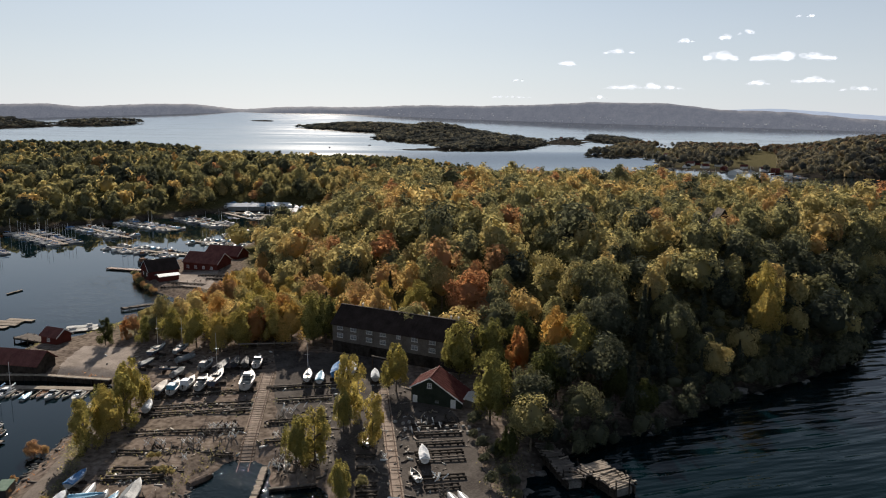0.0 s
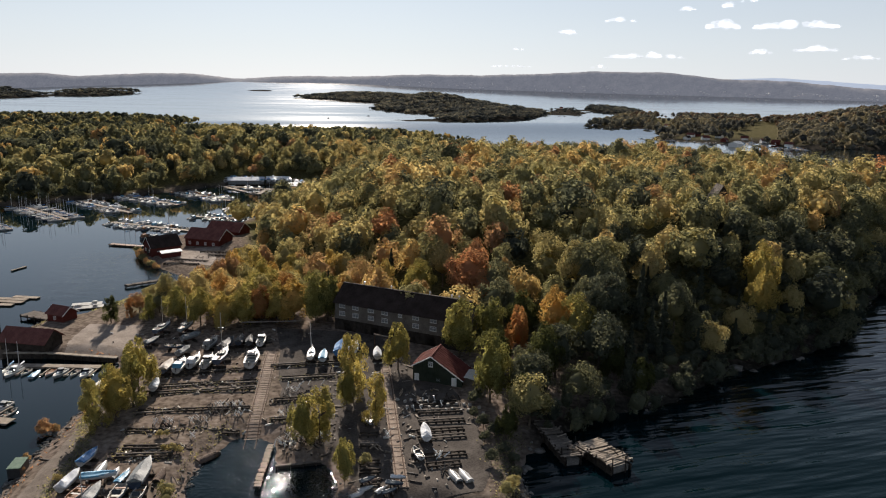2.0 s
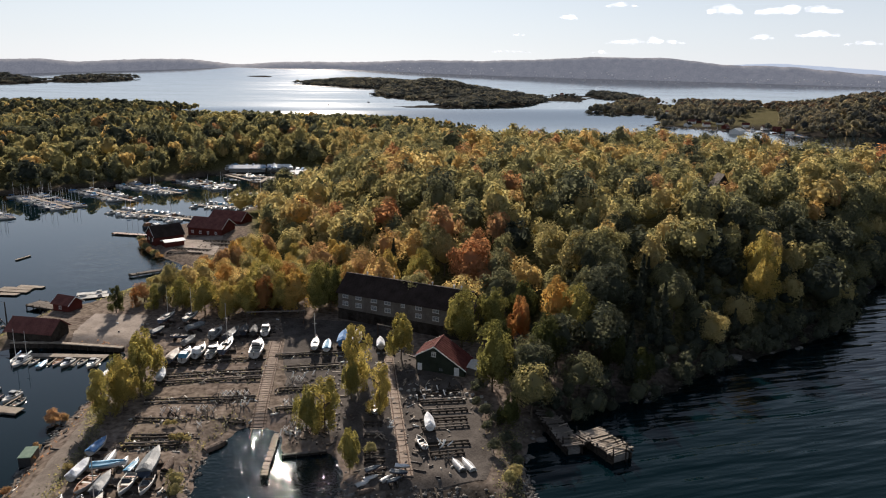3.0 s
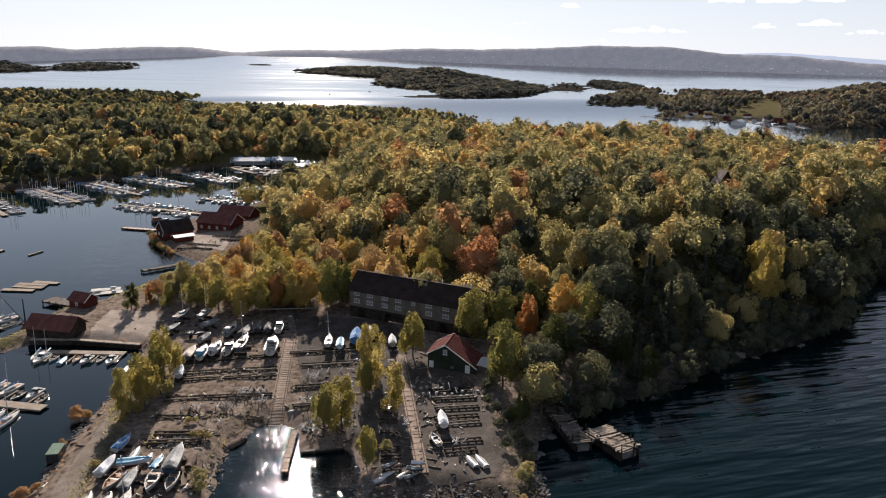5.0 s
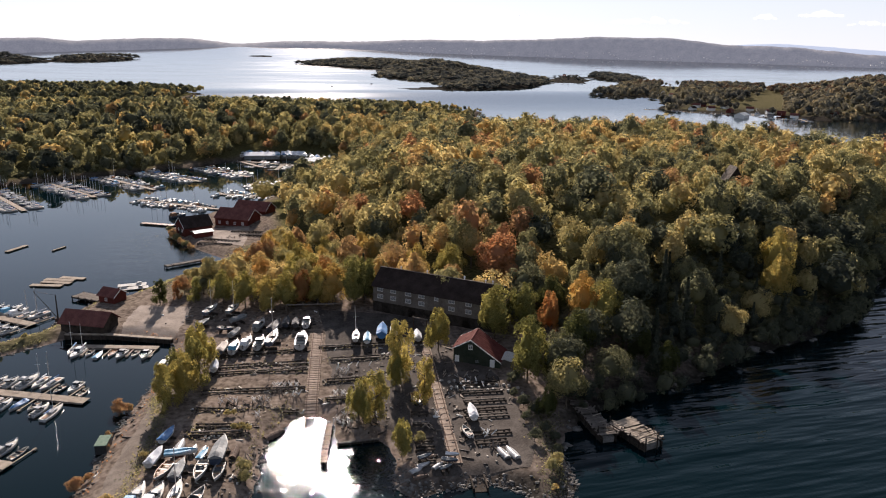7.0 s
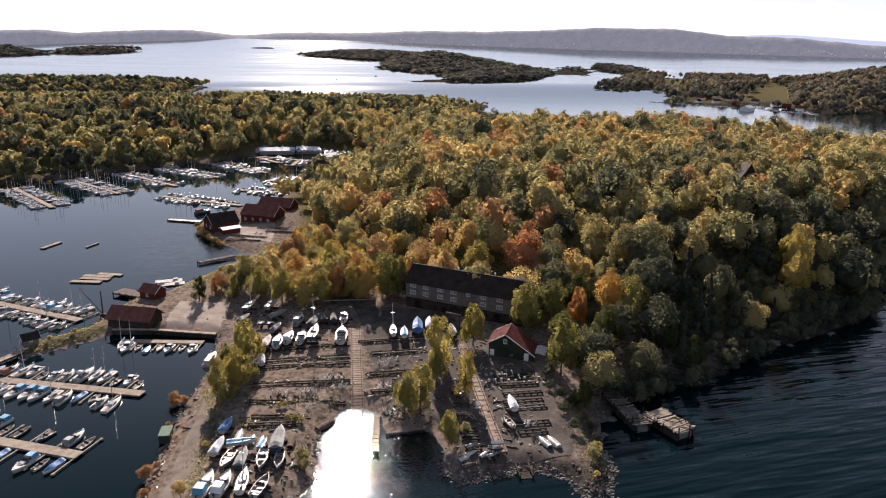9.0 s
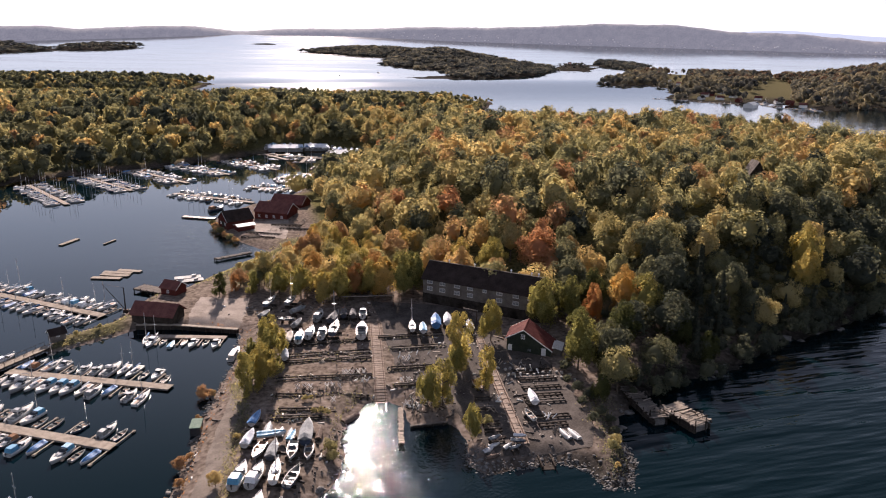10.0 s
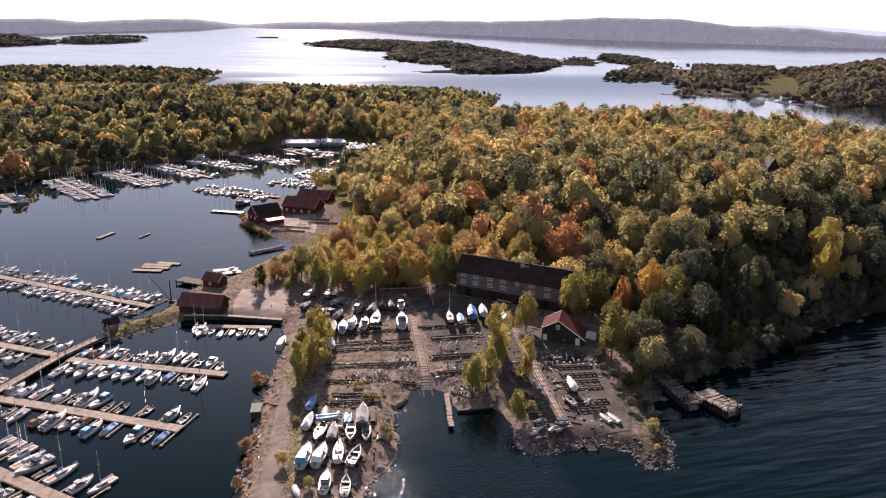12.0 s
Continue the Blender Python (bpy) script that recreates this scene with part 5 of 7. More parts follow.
for k in range(15):
    x, y = ((56.2 + pr.uniform(0, 3.2), pr.uniform(112, 125)) if k < 8 else (62.2 + pr.uniform(0, 4.2), pr.uniform(107.5, 115.5)))
    bal = thing("loose_plank", pose(x, y, 2.0, pr.uniform(-12, 12), pr.uniform(-6, 6), pr.uniform(0, 180)), "loose broken plank lying on the old pier", "plank", "loose planks on the pier")
    part("plank", boxes((-pr.uniform(0.7, 1.6), pr.uniform(0.7, 1.6), -0.12, 0.12, 0, 0.09)), (PLANK, OLD_WOOD, DARK_WOOD)[k % 3], bal)
for k, (x, y) in enumerate([(66.2, 108.4), (65.6, 107.4), (66.6, 110.2), (63.0, 107.0), (60.6, 116.4), (56.4, 113)]):
    bo = thing("mooring_post", pose(x, y, 0, pr.uniform(-6, 6), pr.uniform(-6, 6), 0), "leaning dark mooring post of the old pier", "post", "mooring posts of the pier")
    part("post", rod((0, 0, -1.5), (0, 0, 2.9), 0.15, 0.12), DARK_WOOD, bo)
jetty([(7.0, 130.2), (4.1, 116.2)], 1.0, 0.95, PLANK, "narrow plank pier beside the slipway", proud=-0.14)
jetty([(-55.5, 224.5), (-44, 216)], 4.5, 1.1, OLD_WOOD, "grey timber pier with a red hut")
jetty([(-33.5, 250.7), (-21, 257)], 1.8, 0.9, OLD_WOOD, "narrow dark landing pier on posts")
jetty([(-48.5, 321), (-35, 314)], 2.4, 0.6, VARNISH, "reddish timber pontoon by the boathouses")


def raft(x, y, ang, L, W, n, label, seed, mat=None):
    r = random.Random(seed)
    for i in range(n):
        e = thing("raft", pose(x + i * (W + 0.6) * math.sin(radians(ang)) * -1 + r.uniform(-1, 1), y + i * (W + 0.6) * math.cos(radians(ang)), 0, 0, 0, ang + r.uniform(-4, 4)), label, "raft")
        part("float", bevelled((-L / 2, L / 2, -W / 2 + 0.1, W / 2 - 0.1, -0.3, 0.3), 0.08), DARK_WOOD, e)
        part("deck", bevelled((-L / 2 - 0.1, L / 2 + 0.1, -W / 2, W / 2, 0.304, 0.42), 0.02), mat or PLANK, e)


raft(-66, 238, -20, 9.5, 2.2, 3, "loose grey pontoon sections moored together", 1)
raft(-41.2, 229.6, 6, 8.0, 2.9, 2, "pale bathing dock section moored by the shore", 6, surface("bleached_dock", (0.3, 0.29, 0.27), (0.55, 0.54, 0.51), 0.8, 0.8, 0.3))
for x, y, w in ((-43.5, 230.2, 0.9), (-39.6, 233.4, 0.7), (-38.8, 229.4, 0.6)):
    tub = thing("storage_box", pose(x, y, 0.42, 0, 0, 20), "pale lidded storage box standing on the dock", "box", "storage boxes")
    part("body", bevelled((-w, w, -w * 0.5, w * 0.5, 0.004, 0.55), 0.04), WHITE_GEL, tub)
    part("lid", bevelled((-w - 0.04, w + 0.04, -w * 0.5 - 0.04, w * 0.5 + 0.04, 0.554, 0.62), 0.02), GREY_TARP, tub)
raft(-60, 244.5, -20, 8, 2.0, 1, "loose grey pontoon section", 4)
raft(-88, 287, 58, 9.5, 1.8, 1, "single drifting timber raft", 2)
raft(-72, 284, 60, 6.5, 0.8, 1, "dark half-sunk drifting timber", 3)


# ---- buildings ----
RED_WALL = surface("falu_red_boards", (0.075, 0.022, 0.018), (0.145, 0.042, 0.033), 0.5, 0.8, 0.3, fine=6)
RED_ROOF = surface("red_clay_tiles", (0.08, 0.024, 0.02), (0.145, 0.05, 0.042), 0.8, 0.75, 0.6, fine=5)
DULL_ROOF = surface("dark_red_roof_felt", (0.1, 0.04, 0.035), (0.2, 0.088, 0.075), 0.5, 0.8, 0.4)
BLACK_ROOF = surface("dark_slate_roof", (0.022, 0.016, 0.014), (0.05, 0.038, 0.034), 0.4, 0.95, 0.5, fine=5)
GREEN_WALL = surface("dark_green_boards", (0.022, 0.028, 0.02), (0.045, 0.054, 0.04), 0.6, 0.75, 0.4, fine=8)
GREY_WALL = surface("weathered_grey_boards", (0.09, 0.077, 0.065), (0.17, 0.15, 0.13), 0.5, 0.85, 0.4, fine=7)
WHITE_PAINT = surface("white_paint", (0.62, 0.61, 0.58), (0.8, 0.79, 0.76), 2, 0.6, 0.1)
# white paint greyed for the shade on the storehouse windows
DULL_WHITE = surface("weathered_white_paint", (0.42, 0.41, 0.38), (0.6, 0.58, 0.55), 2, 0.7, 0.2)
PANE = surface("window_pane", (0.12, 0.13, 0.14), (0.3, 0.31, 0.32), 0.7, 0.12)


def window(parent, x, y, z, w, h, out, frame_mat=None):
    """A framed window on a wall; out: unit outward way along x or y of the house."""
    f = frame_mat or WHITE_PAINT
    ang = math.degrees(math.atan2(out[1], out[0])) - 90
    t = 0.09
    bm = boxes((-w / 2, -w / 2 + t, 0.0, 0.07, 0, h), (w / 2 - t, w / 2, 0, 0.07, 0, h), (-w / 2 + t, w / 2 - t, 0, 0.07, 0, t), (-w / 2 + t, w / 2 - t, 0, 0.07, h - t, h),
               (-0.035, 0.035, 0.01, 0.06, t, h - t), (-w / 2 + t, -0.035, 0.01, 0.055, h * 0.6, h * 0.6 + 0.06), (0.035, w / 2 - t, 0.01, 0.055, h * 0.6, h * 0.6 + 0.06))
    o = part("window", bm, f, parent)
    o.matrix_local = pose(x, y, z, 0, 0, ang)
    part("pane", boxes((-w / 2 + t, w / 2 - t, 0.004, 0.03, t, h - t)), PANE, o)
    part("sill", boxes((-w / 2 - 0.06, w / 2 + 0.06, 0.0, 0.14, -0.06, -0.003)), f, o)
    return o


def door(parent, x, y, z, w, h, out, mat):
    ang = math.degrees(math.atan2(out[1], out[0])) - 90
    o = part("door", boxes((-w / 2, w / 2, 0.0, 0.08, 0, h), (-w / 2 + 0.12, w / 2 - 0.12, 0.08, 0.1, 0.15, h * 0.45), (-w / 2 + 0.12, w / 2 - 0.12, 0.08, 0.1, h * 0.52, h - 0.15)), mat, parent)
    o.matrix_local = pose(x, y, z, 0, 0, ang)
    return o


def gabled(name, x, y, ang, L, W, wall_h, rise, wall_mat, roof_mat, label, z=None, over=0.45, trim=True, left=None, right=None, low=None, foundation=0.5, battens=0.45):
    """Ridge along local x from 0 to L; walls centred on y = 0. left and right: half widths; low: lower eaves at the right side."""
    e = thing(name, pose(x, y, gz_at(x, y) if z is None else z, 0, 0, ang), label, "building")
    a, b = left or W / 2, right or W / 2
    ha, hb = wall_h, wall_h if low is None else low
    top = wall_h + rise
    bm = bmesh.new()
    prof = [(a, -foundation), (a, ha), (0, top), (-b, hb), (-b, -foundation)]
    f0 = [bm.verts.new((0, p, q)) for p, q in prof]
    f1 = [bm.verts.new((L, p, q)) for p, q in prof]
    bm.faces.new(f0)
    bm.faces.new(f1[::-1])
    for i in range(5):
        j = (i + 1) % 5
        bm.faces.new((f0[j], f0[i], f1[i], f1[j]))
    wall = part("wall", bm, wall_mat, e)
    if battens:
        bt = bmesh.new()
        for k in range(int((a + b) / battens) + 1):
            p = a - k * battens
            hh = ha + (top - ha) * (1 - p / a) if p > 0 else hb + (top - hb) * (1 + p / b)
            box(bt, -0.035, -0.003, p - 0.04, p + 0.04, 0, hh - 0.05)
        for k in range(int(L / battens) + 1):
            box(bt, k * battens, k * battens + 0.08, -b - 0.035, -b - 0.003, 0, hb - 0.05)
            box(bt, k * battens, k * battens + 0.08, a + 0.003, a + 0.035, 0, ha - 0.05)
        tagged(part("boarding", bt, wall_mat, wall), "upright cover strips of the boarding", kind="stuff")
    th = 0.16
    for sgn, half, h in ((1, a, ha), (-1, b, hb)):
        sl = (top - h) / half
        bm = bmesh.new()
        y1, z1 = sgn * (half + over), h - over * sl
        pts = [(0, top), (y1, z1), (y1, z1 + th), (0, top + th)]
        q0 = [bm.verts.new((-over, p, q + 0.02)) for p, q in pts]
        q1 = [bm.verts.new((L + over, p, q + 0.02)) for p, q in pts]
        bm.faces.new(q0 if sgn < 0 else q0[::-1])
        bm.faces.new(q1[::-1] if sgn < 0 else q1)
        for i in range(4):
            j = (i + 1) % 4
            bm.faces.new((q0[i], q0[j], q1[j], q1[i]) if sgn > 0 else (q0[j], q0[i], q1[i], q1[j]))
        roof = part("roof", bm, roof_mat, e)
        # seams down the slope
        sm = bmesh.new()
        ln = math.hypot(half + over, top - z1)
        for k in range(int((L + 2 * over) / 0.9) + 1):
            xx = -over + k * 0.9
            vs = box(sm, xx, xx + 0.07, 0, ln, 0, 0.05)
        bmesh.ops.transform(sm, verts=sm.verts[:], matrix=Matrix.Translation((0, 0, top + th + 0.022)) @ Matrix.Rotation(-math.atan2(top - z1, half + over), 4, "X") if sgn > 0 else
                            Matrix.Translation((0, 0, top + th + 0.022)) @ Matrix.Rotation(math.pi, 4, "Z") @ Matrix.Translation((-L, 0, 0)) @ Matrix.Rotation(-math.atan2(top - z1, half + over), 4, "X"))
        tagged(part("seams", sm, roof_mat, roof), "raised seams down the roof", kind="stuff")
        if trim:
            for xx in (-over - 0.06, L + over + 0.003):
                tb = bmesh.new()
                c = [(0, top - 0.06), (y1, z1 - 0.06), (y1, z1 + th + 0.06), (0, top + th + 0.06)]
                w0 = [tb.verts.new((xx, p, q)) for p, q in c]
                w1 = [tb.verts.new((xx + 0.057, p, q)) for p, q in c]
                tb.faces.new(w0)
                tb.faces.new(w1[::-1])
                for i in range(4):
                    j = (i + 1) % 4
                    tb.faces.new((w0[j], w0[i], w1[i], w1[j]))
                bmesh.ops.recalc_face_normals(tb, faces=tb.faces[:])
                part("bargeboard", tb, WHITE_PAINT, roof, "white bargeboard")
    return e


# boatshed with the red roof: gable towards the slipways
hx, hy, hang = 41.3, 147.4, 59
house = gabled("boatshed", hx, hy, hang, 7.0, 10.8, 3.9, 2.3, GREEN_WALL, RED_ROOF, "dark green boarded boatshed with red tiled roof", z=2.2, left=4.0, right=6.8, low=1.75)
door(house, 0, 3.2, 0.1, 1.0, 2.0, (-1, 0), WHITE_PAINT)
window(house, 0, 0.1, 3.9, 0.95, 1.1, (-1, 0))
window(house, 0, -1.6, 0.7, 1.0, 0.8, (-1, 0), GREEN_WALL)
door(house, 0, -5.1, 0.0, 1.1, 2.0, (-1, 0), WHITE_PAINT)
part("ridge_cap", boxes((-0.45, 7.45, -0.12, 0.12, 6.33, 6.45)), RED_ROOF, house)
gabled("lean_to", 48.5, 144.6, 59, 4.5, 3.2, 1.7, 0.35, GREY_WALL, DULL_WHITE, "low pale-roofed lean-to beside the boatshed", z=2.0, over=0.2, trim=False)

# long grey barn below the wood
bx, by = 29.1, 190.8
bang = heading((29.1, 191.6), (53.8, 169.9))
barn = gabled("storehouse", bx, by, bang, 36, 9.6, 7.6, 3.7, GREY_WALL, BLACK_ROOF, "long weathered grey storehouse with dark roof", z=2.6, over=0.5, trim=False, battens=0.6)
part("ridge_cap", boxes((-0.5, 36.5, -0.16, 0.16, 11.5, 11.62)), OLD_WOOD, barn, "grey timber ridge capping")
part("lower_wall", boxes((-0.03, 36.03, -4.9, -4.84, -0.4, 3.1)), DARK_WOOD, barn, "dark panel over the lower wall")
for k, x in enumerate([2.2, 6.2, 10.8, 14.8, 19.2, 23.6, 28.4, 32.6]):
    for zz in (6.15, 4.1):
        if (k, zz) != (4, 4.1):
            window(barn, x, -4.8, zz, 1.1 if k == 4 else 1.75, 1.15, (0, -1), DULL_WHITE)
for x in (6, 14, 25, 31, 33):
    v = part("roof_vent", rod((0, 0, 11.5), (0, 0, 12.2), 0.16), ALU, barn)
    v.location.x = x
    part("cowl", rod((0, 0, 12.2), (0, 0, 12.55), 0.32, 0.1, 8), ALU, v)
for x in (4, 12, 20, 28):
    door(barn, x, -4.8, 0.0, 2.6, 2.7, (0, -1), DARK_WOOD)

gabled("boat_shed", -52.2, 196.4, heading((-51.9, 193.2), (-41.2, 188.2)), 11.8, 6.4, 2.4, 2.3, DARK_WOOD, DULL_ROOF, "low tarred boat shed with dark red roof", z=1.3, over=0.6, trim=False)
hut = gabled("pier_hut", -46.6, 216.6, heading((-46.6, 216.6), (-41.5, 212.8)), 5.5, 4.6, 2.5, 1.6, RED_WALL, DULL_ROOF, "small red hut on the pier", z=1.12)
window(hut, 2.6, -2.3, 1.0, 0.9, 0.9, (0, -1))
window(hut, 0, 0, 1.0, 0.9, 0.9, (-1, 0))
bw = gabled("guard_hut", -71.8, 184.6, 28, 3.4, 2.6, 1.7, 1.0, OLD_WOOD, BLACK_ROOF, "small grey hut at the head of the gangway", z=1.3)
window(bw, 1.6, -1.3, 0.9, 0.8, 0.8, (0, -1))
b1 = gabled("boathouse", -31.2, 294.0, 24, 11, 9.0, 3.2, 3.4, RED_WALL, BLACK_ROOF, "dark red boathouse with black roof by the water", z=1.4)
window(b1, 0, -2, 1.2, 1.0, 1.1, (-1, 0))
window(b1, 0, 2, 1.2, 1.0, 1.1, (-1, 0))
door(b1, 0, 0, 0, 2.4, 2.6, (-1, 0), DARK_WOOD)
an = gabled("lean_to", -26.0, 287.0, 24, 7, 3.6, 2.0, 0.5, RED_WALL, WHITE_PAINT, "low annexe with pale metal roof", z=1.4, trim=False)
b2 = gabled("boathouse", -15.8, 309.4, -31, 15, 10, 3.6, 3.2, RED_WALL, DULL_ROOF, "large red boathouse with dark roof", z=1.6)
for x in (2, 5.5, 9, 12.5):
    window(b2, x, -5, 1.2, 1.0, 1.1, (0, -1))
b3 = gabled("boathouse", -8.6, 325.8, -31, 15, 9, 3.4, 3.0, RED_WALL, DULL_ROOF, "red boathouse behind the larger one", z=1.6)
window(b3, 3, -4.5, 1.2, 1.0, 1.1, (0, -1))
for x, y, ang, L, roof, words in ((-4, 509, -6, 23, PALE_TARP, "long open boat store under pale blue tarpaulins"), (21, 510, -12, 15, WHITE_TARP, "boat store under white tarpaulins"),
                                  (33, 474, 20, 13, WHITE_TARP, "boat store under white tarpaulins"), (50, 470, 40, 14, BLUE_TARP, "boat store under dark blue tarpaulins")):
    gabled("boat_store", x, y, ang, L, 8, 2.2, 1.7, GREY_TARP, roof, words, z=1.2, trim=False, battens=0)
cab = gabled("hill_cabin", 190, 255, 75, 7, 6.5, 4.4, 5.2, DARK_WOOD, OLD_WOOD, "brown steep-roofed cabin among the trees", trim=False)
cab.location.z = gz_at(191, 258)

# ---- boatyard ----
def railway(a, b, gauge, label, step=0.95):
    """A slip track: two rails on sleepers, following the slope in lengths."""
    L, ang = math.dist(a, b), heading(a, b)
    e = new("slip_track")
    e.matrix_world = pose(a[0], a[1], 0, 0, 0, ang)
    tagged(e, label, "slipway")
    n = int(L / 4)
    at = [k * L / n for k in range(n + 1)]
    zs = [max(-0.4, gz_at(a[0] + (b[0] - a[0]) * s / L, a[1] + (b[1] - a[1]) * s / L)) + 0.16 for s in at]
    sl = None
    for k in range(n):
        ln = L / n
        m = pose(at[k], 0, zs[k], 0, math.degrees(math.atan2(zs[k] - zs[k + 1], ln)))
        for sd in (-1, 1):
            part("rail", boxes((0, ln - 0.02, sd * gauge / 2 - 0.07, sd * gauge / 2 + 0.07, 0.104, 0.24)), RUST, e).matrix_local = m
        part("bed", boxes((0, ln - 0.03, -gauge / 2 - 0.35, gauge / 2 + 0.35, -0.7, 0.05)), TRACK_WOOD, e, "brown planking between the rails").matrix_local = m
        for q in range(int(ln / step)):
            w = m @ pose(0.4 + q * step, random.uniform(-0.06, 0.06), 0, 0, 0, random.uniform(-1.5, 1.5))
            if sl is None:
                sl = part("sleeper", boxes((-0.13, 0.13, -gauge / 2 - 0.4, gauge / 2 + 0.4, -0.1, 0.1)), TRACK_WOOD, e)
                sl.matrix_local = w
            else:
                again(sl, e, w)


railway((9.2, 173), (3.1, 131), 2.0, "rusty slipway rails on brown timber planking")
railway((33.3, 157.5), (26.6, 109), 1.5, "slipway rails leading down to the stone bank", 1.9)


def side_rails(a, b, seed, label="dark timber skid rails on blocks", wide=1.1):
    """Two low skid beams on cross blocks."""
    L, ang = math.dist(a, b), heading(a, b)
    r = random.Random(seed)
    za, zb = gz_at(*a), gz_at(*b)
    e = new("skid_rails")
    e.matrix_world = pose(a[0], a[1], za, 0, math.degrees(math.atan2(za - zb, L)), ang)
    tagged(e, label, "skid rails", "skid rails of the yard")
    for sd in (-1, 1):
        n = max(1, int(L / 6))
        for i in range(n):
            x0, x1 = L * i / n, L * (i + 1) / n - 0.05
            o = part("beam", boxes((x0, x1, -0.13, 0.13, 0.3, 0.52)), DARK_WOOD if r.random() < 0.7 else OLD_WOOD, e)
            o.matrix_local = pose(0, sd * wide / 2, r.uniform(-0.03, 0.03), 0, 0, r.uniform(-0.25, 0.25))
    bl = None
    for i in range(int(L / 1.5) + 1):
        m = pose(min(L - 0.2, 0.2 + i * 1.5), 0, 0, 0, 0, r.uniform(-4, 4))
        if bl is None:
            bl = part("cross_block", boxes((-0.16, 0.16, -wide / 2 - 0.3, wide / 2 + 0.3, -0.25, 0.296)), DARK_WOOD, e)
            bl.matrix_local = m
        else:
            again(bl, e, m)
    return e


ROWS = [((-14.4, 159.8), (5.2, 157.2)), ((-15.8, 156.2), (4.9, 154.0)), ((-17.5, 147.6), (3.6, 145.0)), ((-18.4, 139.8), (1.6, 136.9)), ((-18.0, 133.0), (-9.0, 131.4)), ((-18.9, 129.9), (-9.6, 128.6)),
        ((10.6, 157.5), (22, 156)), ((8.4, 147.3), (20, 145.6)), ((7.4, 139), (17, 137.8)), ((8.5, 164.5), (25, 162.5)), ((-14, 165.6), (5.8, 163.8))]
for i, (a, b) in enumerate(ROWS):
    side_rails(a, b, i)
for i, (x, y, L) in enumerate([(26.2, 128, 3.4), (25.6, 124, 3.4), (24.8, 118, 3.6), (24.3, 115, 3.6), (23.5, 111.5, 3.2), (33.2, 126.5, 9), (32.8, 124, 9), (32.4, 117.5, 7.5), (32.0, 114.5, 6),
                             (35, 134, 9), (35.2, 137.5, 9), (34.4, 130, 9)]):
    a = (x, y) if x > 30 else (x - L, y + 0.4)
    side_rails(a, (a[0] + L, y - 0.4), 40 + i)


def stand_boat(kind, i, a, b, length=None, lift=0.55, tilt=0.0, cradle=True):
    """A boat laid up ashore, stern at a, bow towards b, on a timber cradle."""
    ang = heading(a, b)
    cx, cy = (a[0] + b[0]) / 2, (a[1] + b[1]) / 2
    L0 = {"sail": (8, 7.2, 9), "motor": (6.4, 7.4, 6.8, 8.8, 6.6, 6.2), "open": (4.8, 4.4, 5.4), "covered": (5.8, 6.2, 6.6, 4.6), "up": (4.2, 4.4)}[kind][i]
    k = (length or L0) / L0
    deep = {"sail": 0.17, "motor": 0.06, "open": 0.05, "covered": 0.06, "up": 0.0}[kind] * L0 * k + (0.35 if kind == "covered" else 0)
    z = gz_at(cx, cy)
    if kind == "up":
        lift, cradle = 0.06, False
    m = pose(cx, cy, z + lift + deep, tilt, 0, ang) @ pose(-L0 * k / 2, 0, 0)
    ob = launch(kind, i, m, "boats laid up ashore")
    ob.scale = (k, k, k)
    if cradle:
        e = thing("boat_cradle", pose(cx, cy, z, 0, 0, ang), "timber cradle with props under a laid-up boat", "cradle", "boat cradles")
        w, ll = 0.34 * L0 * k * 0.5, L0 * k
        for x in (-ll * 0.26, ll * 0.2):
            part("bearer", boxes((x - 0.12, x + 0.12, -w - 0.2, w + 0.2, -0.1, lift + 0.02)), DARK_WOOD, e)
            for sd in (-1, 1):
                part("prop", rod((x, sd * (w + 0.15), 0), (x, sd * w * 0.78, deep + lift - 0.02), 0.07), OLD_WOOD, e)
    return ob


# laid-up boats, lower field
for kind, i, a, b, L in [("covered", 0, (-23.7, 126.4), (-21.8, 131.1), 5.0), ("up", 0, (-21, 123.4), (-19.9, 128.2), 4.6), ("up", 0, (-18.4, 122.3), (-17.7, 125.8), 3.6), ("up", 0, (-16.8, 122), (-16, 125), 3.4),
                         ("covered", 2, (-14.2, 116.9), (-12.6, 124.6), 7.6), ("up", 1, (-11.5, 119.7), (-10.4, 124.6), 4.4), ("covered", 1, (-25.2, 118.4), (-23.2, 124), 5.4), ("covered", 3, (-22.6, 121.7), (-17.6, 121.5), 5.2),
                         ("open", 1, (-21.4, 119.6), (-23.7, 114), 5.4), ("covered", 2, (-20.8, 112.8), (-19.2, 119), 5.6), ("open", 0, (-16, 118.6), (-17.2, 112.6), 5.8), ("covered", 3, (-16.8, 119.4), (-15.7, 121.8), 3.6),
                         ("open", 0, (-13.1, 117.4), (-14.2, 112.2), 5.0), ("motor", 1, (-27.3, 105.6), (-24.9, 112.3), 6.8), ("motor", 4, (-24.6, 105.4), (-22, 111.8), 6.4), ("sail", 1, (-20.6, 105), (-19.3, 111.5), 6.4),
                         ("open", 2, (-18.5, 104.4), (-15.7, 110.2), 6.0), ("up", 0, (-28.6, 101.6), (-28, 98), 3.6), ("motor", 0, (-24, 97.5), (-22.6, 103), 5.6), ("open", 0, (-20.5, 96.4), (-19.4, 101.6), 5.2)]:
    stand_boat(kind, i, a, b, L, tilt=random.uniform(-2, 2))
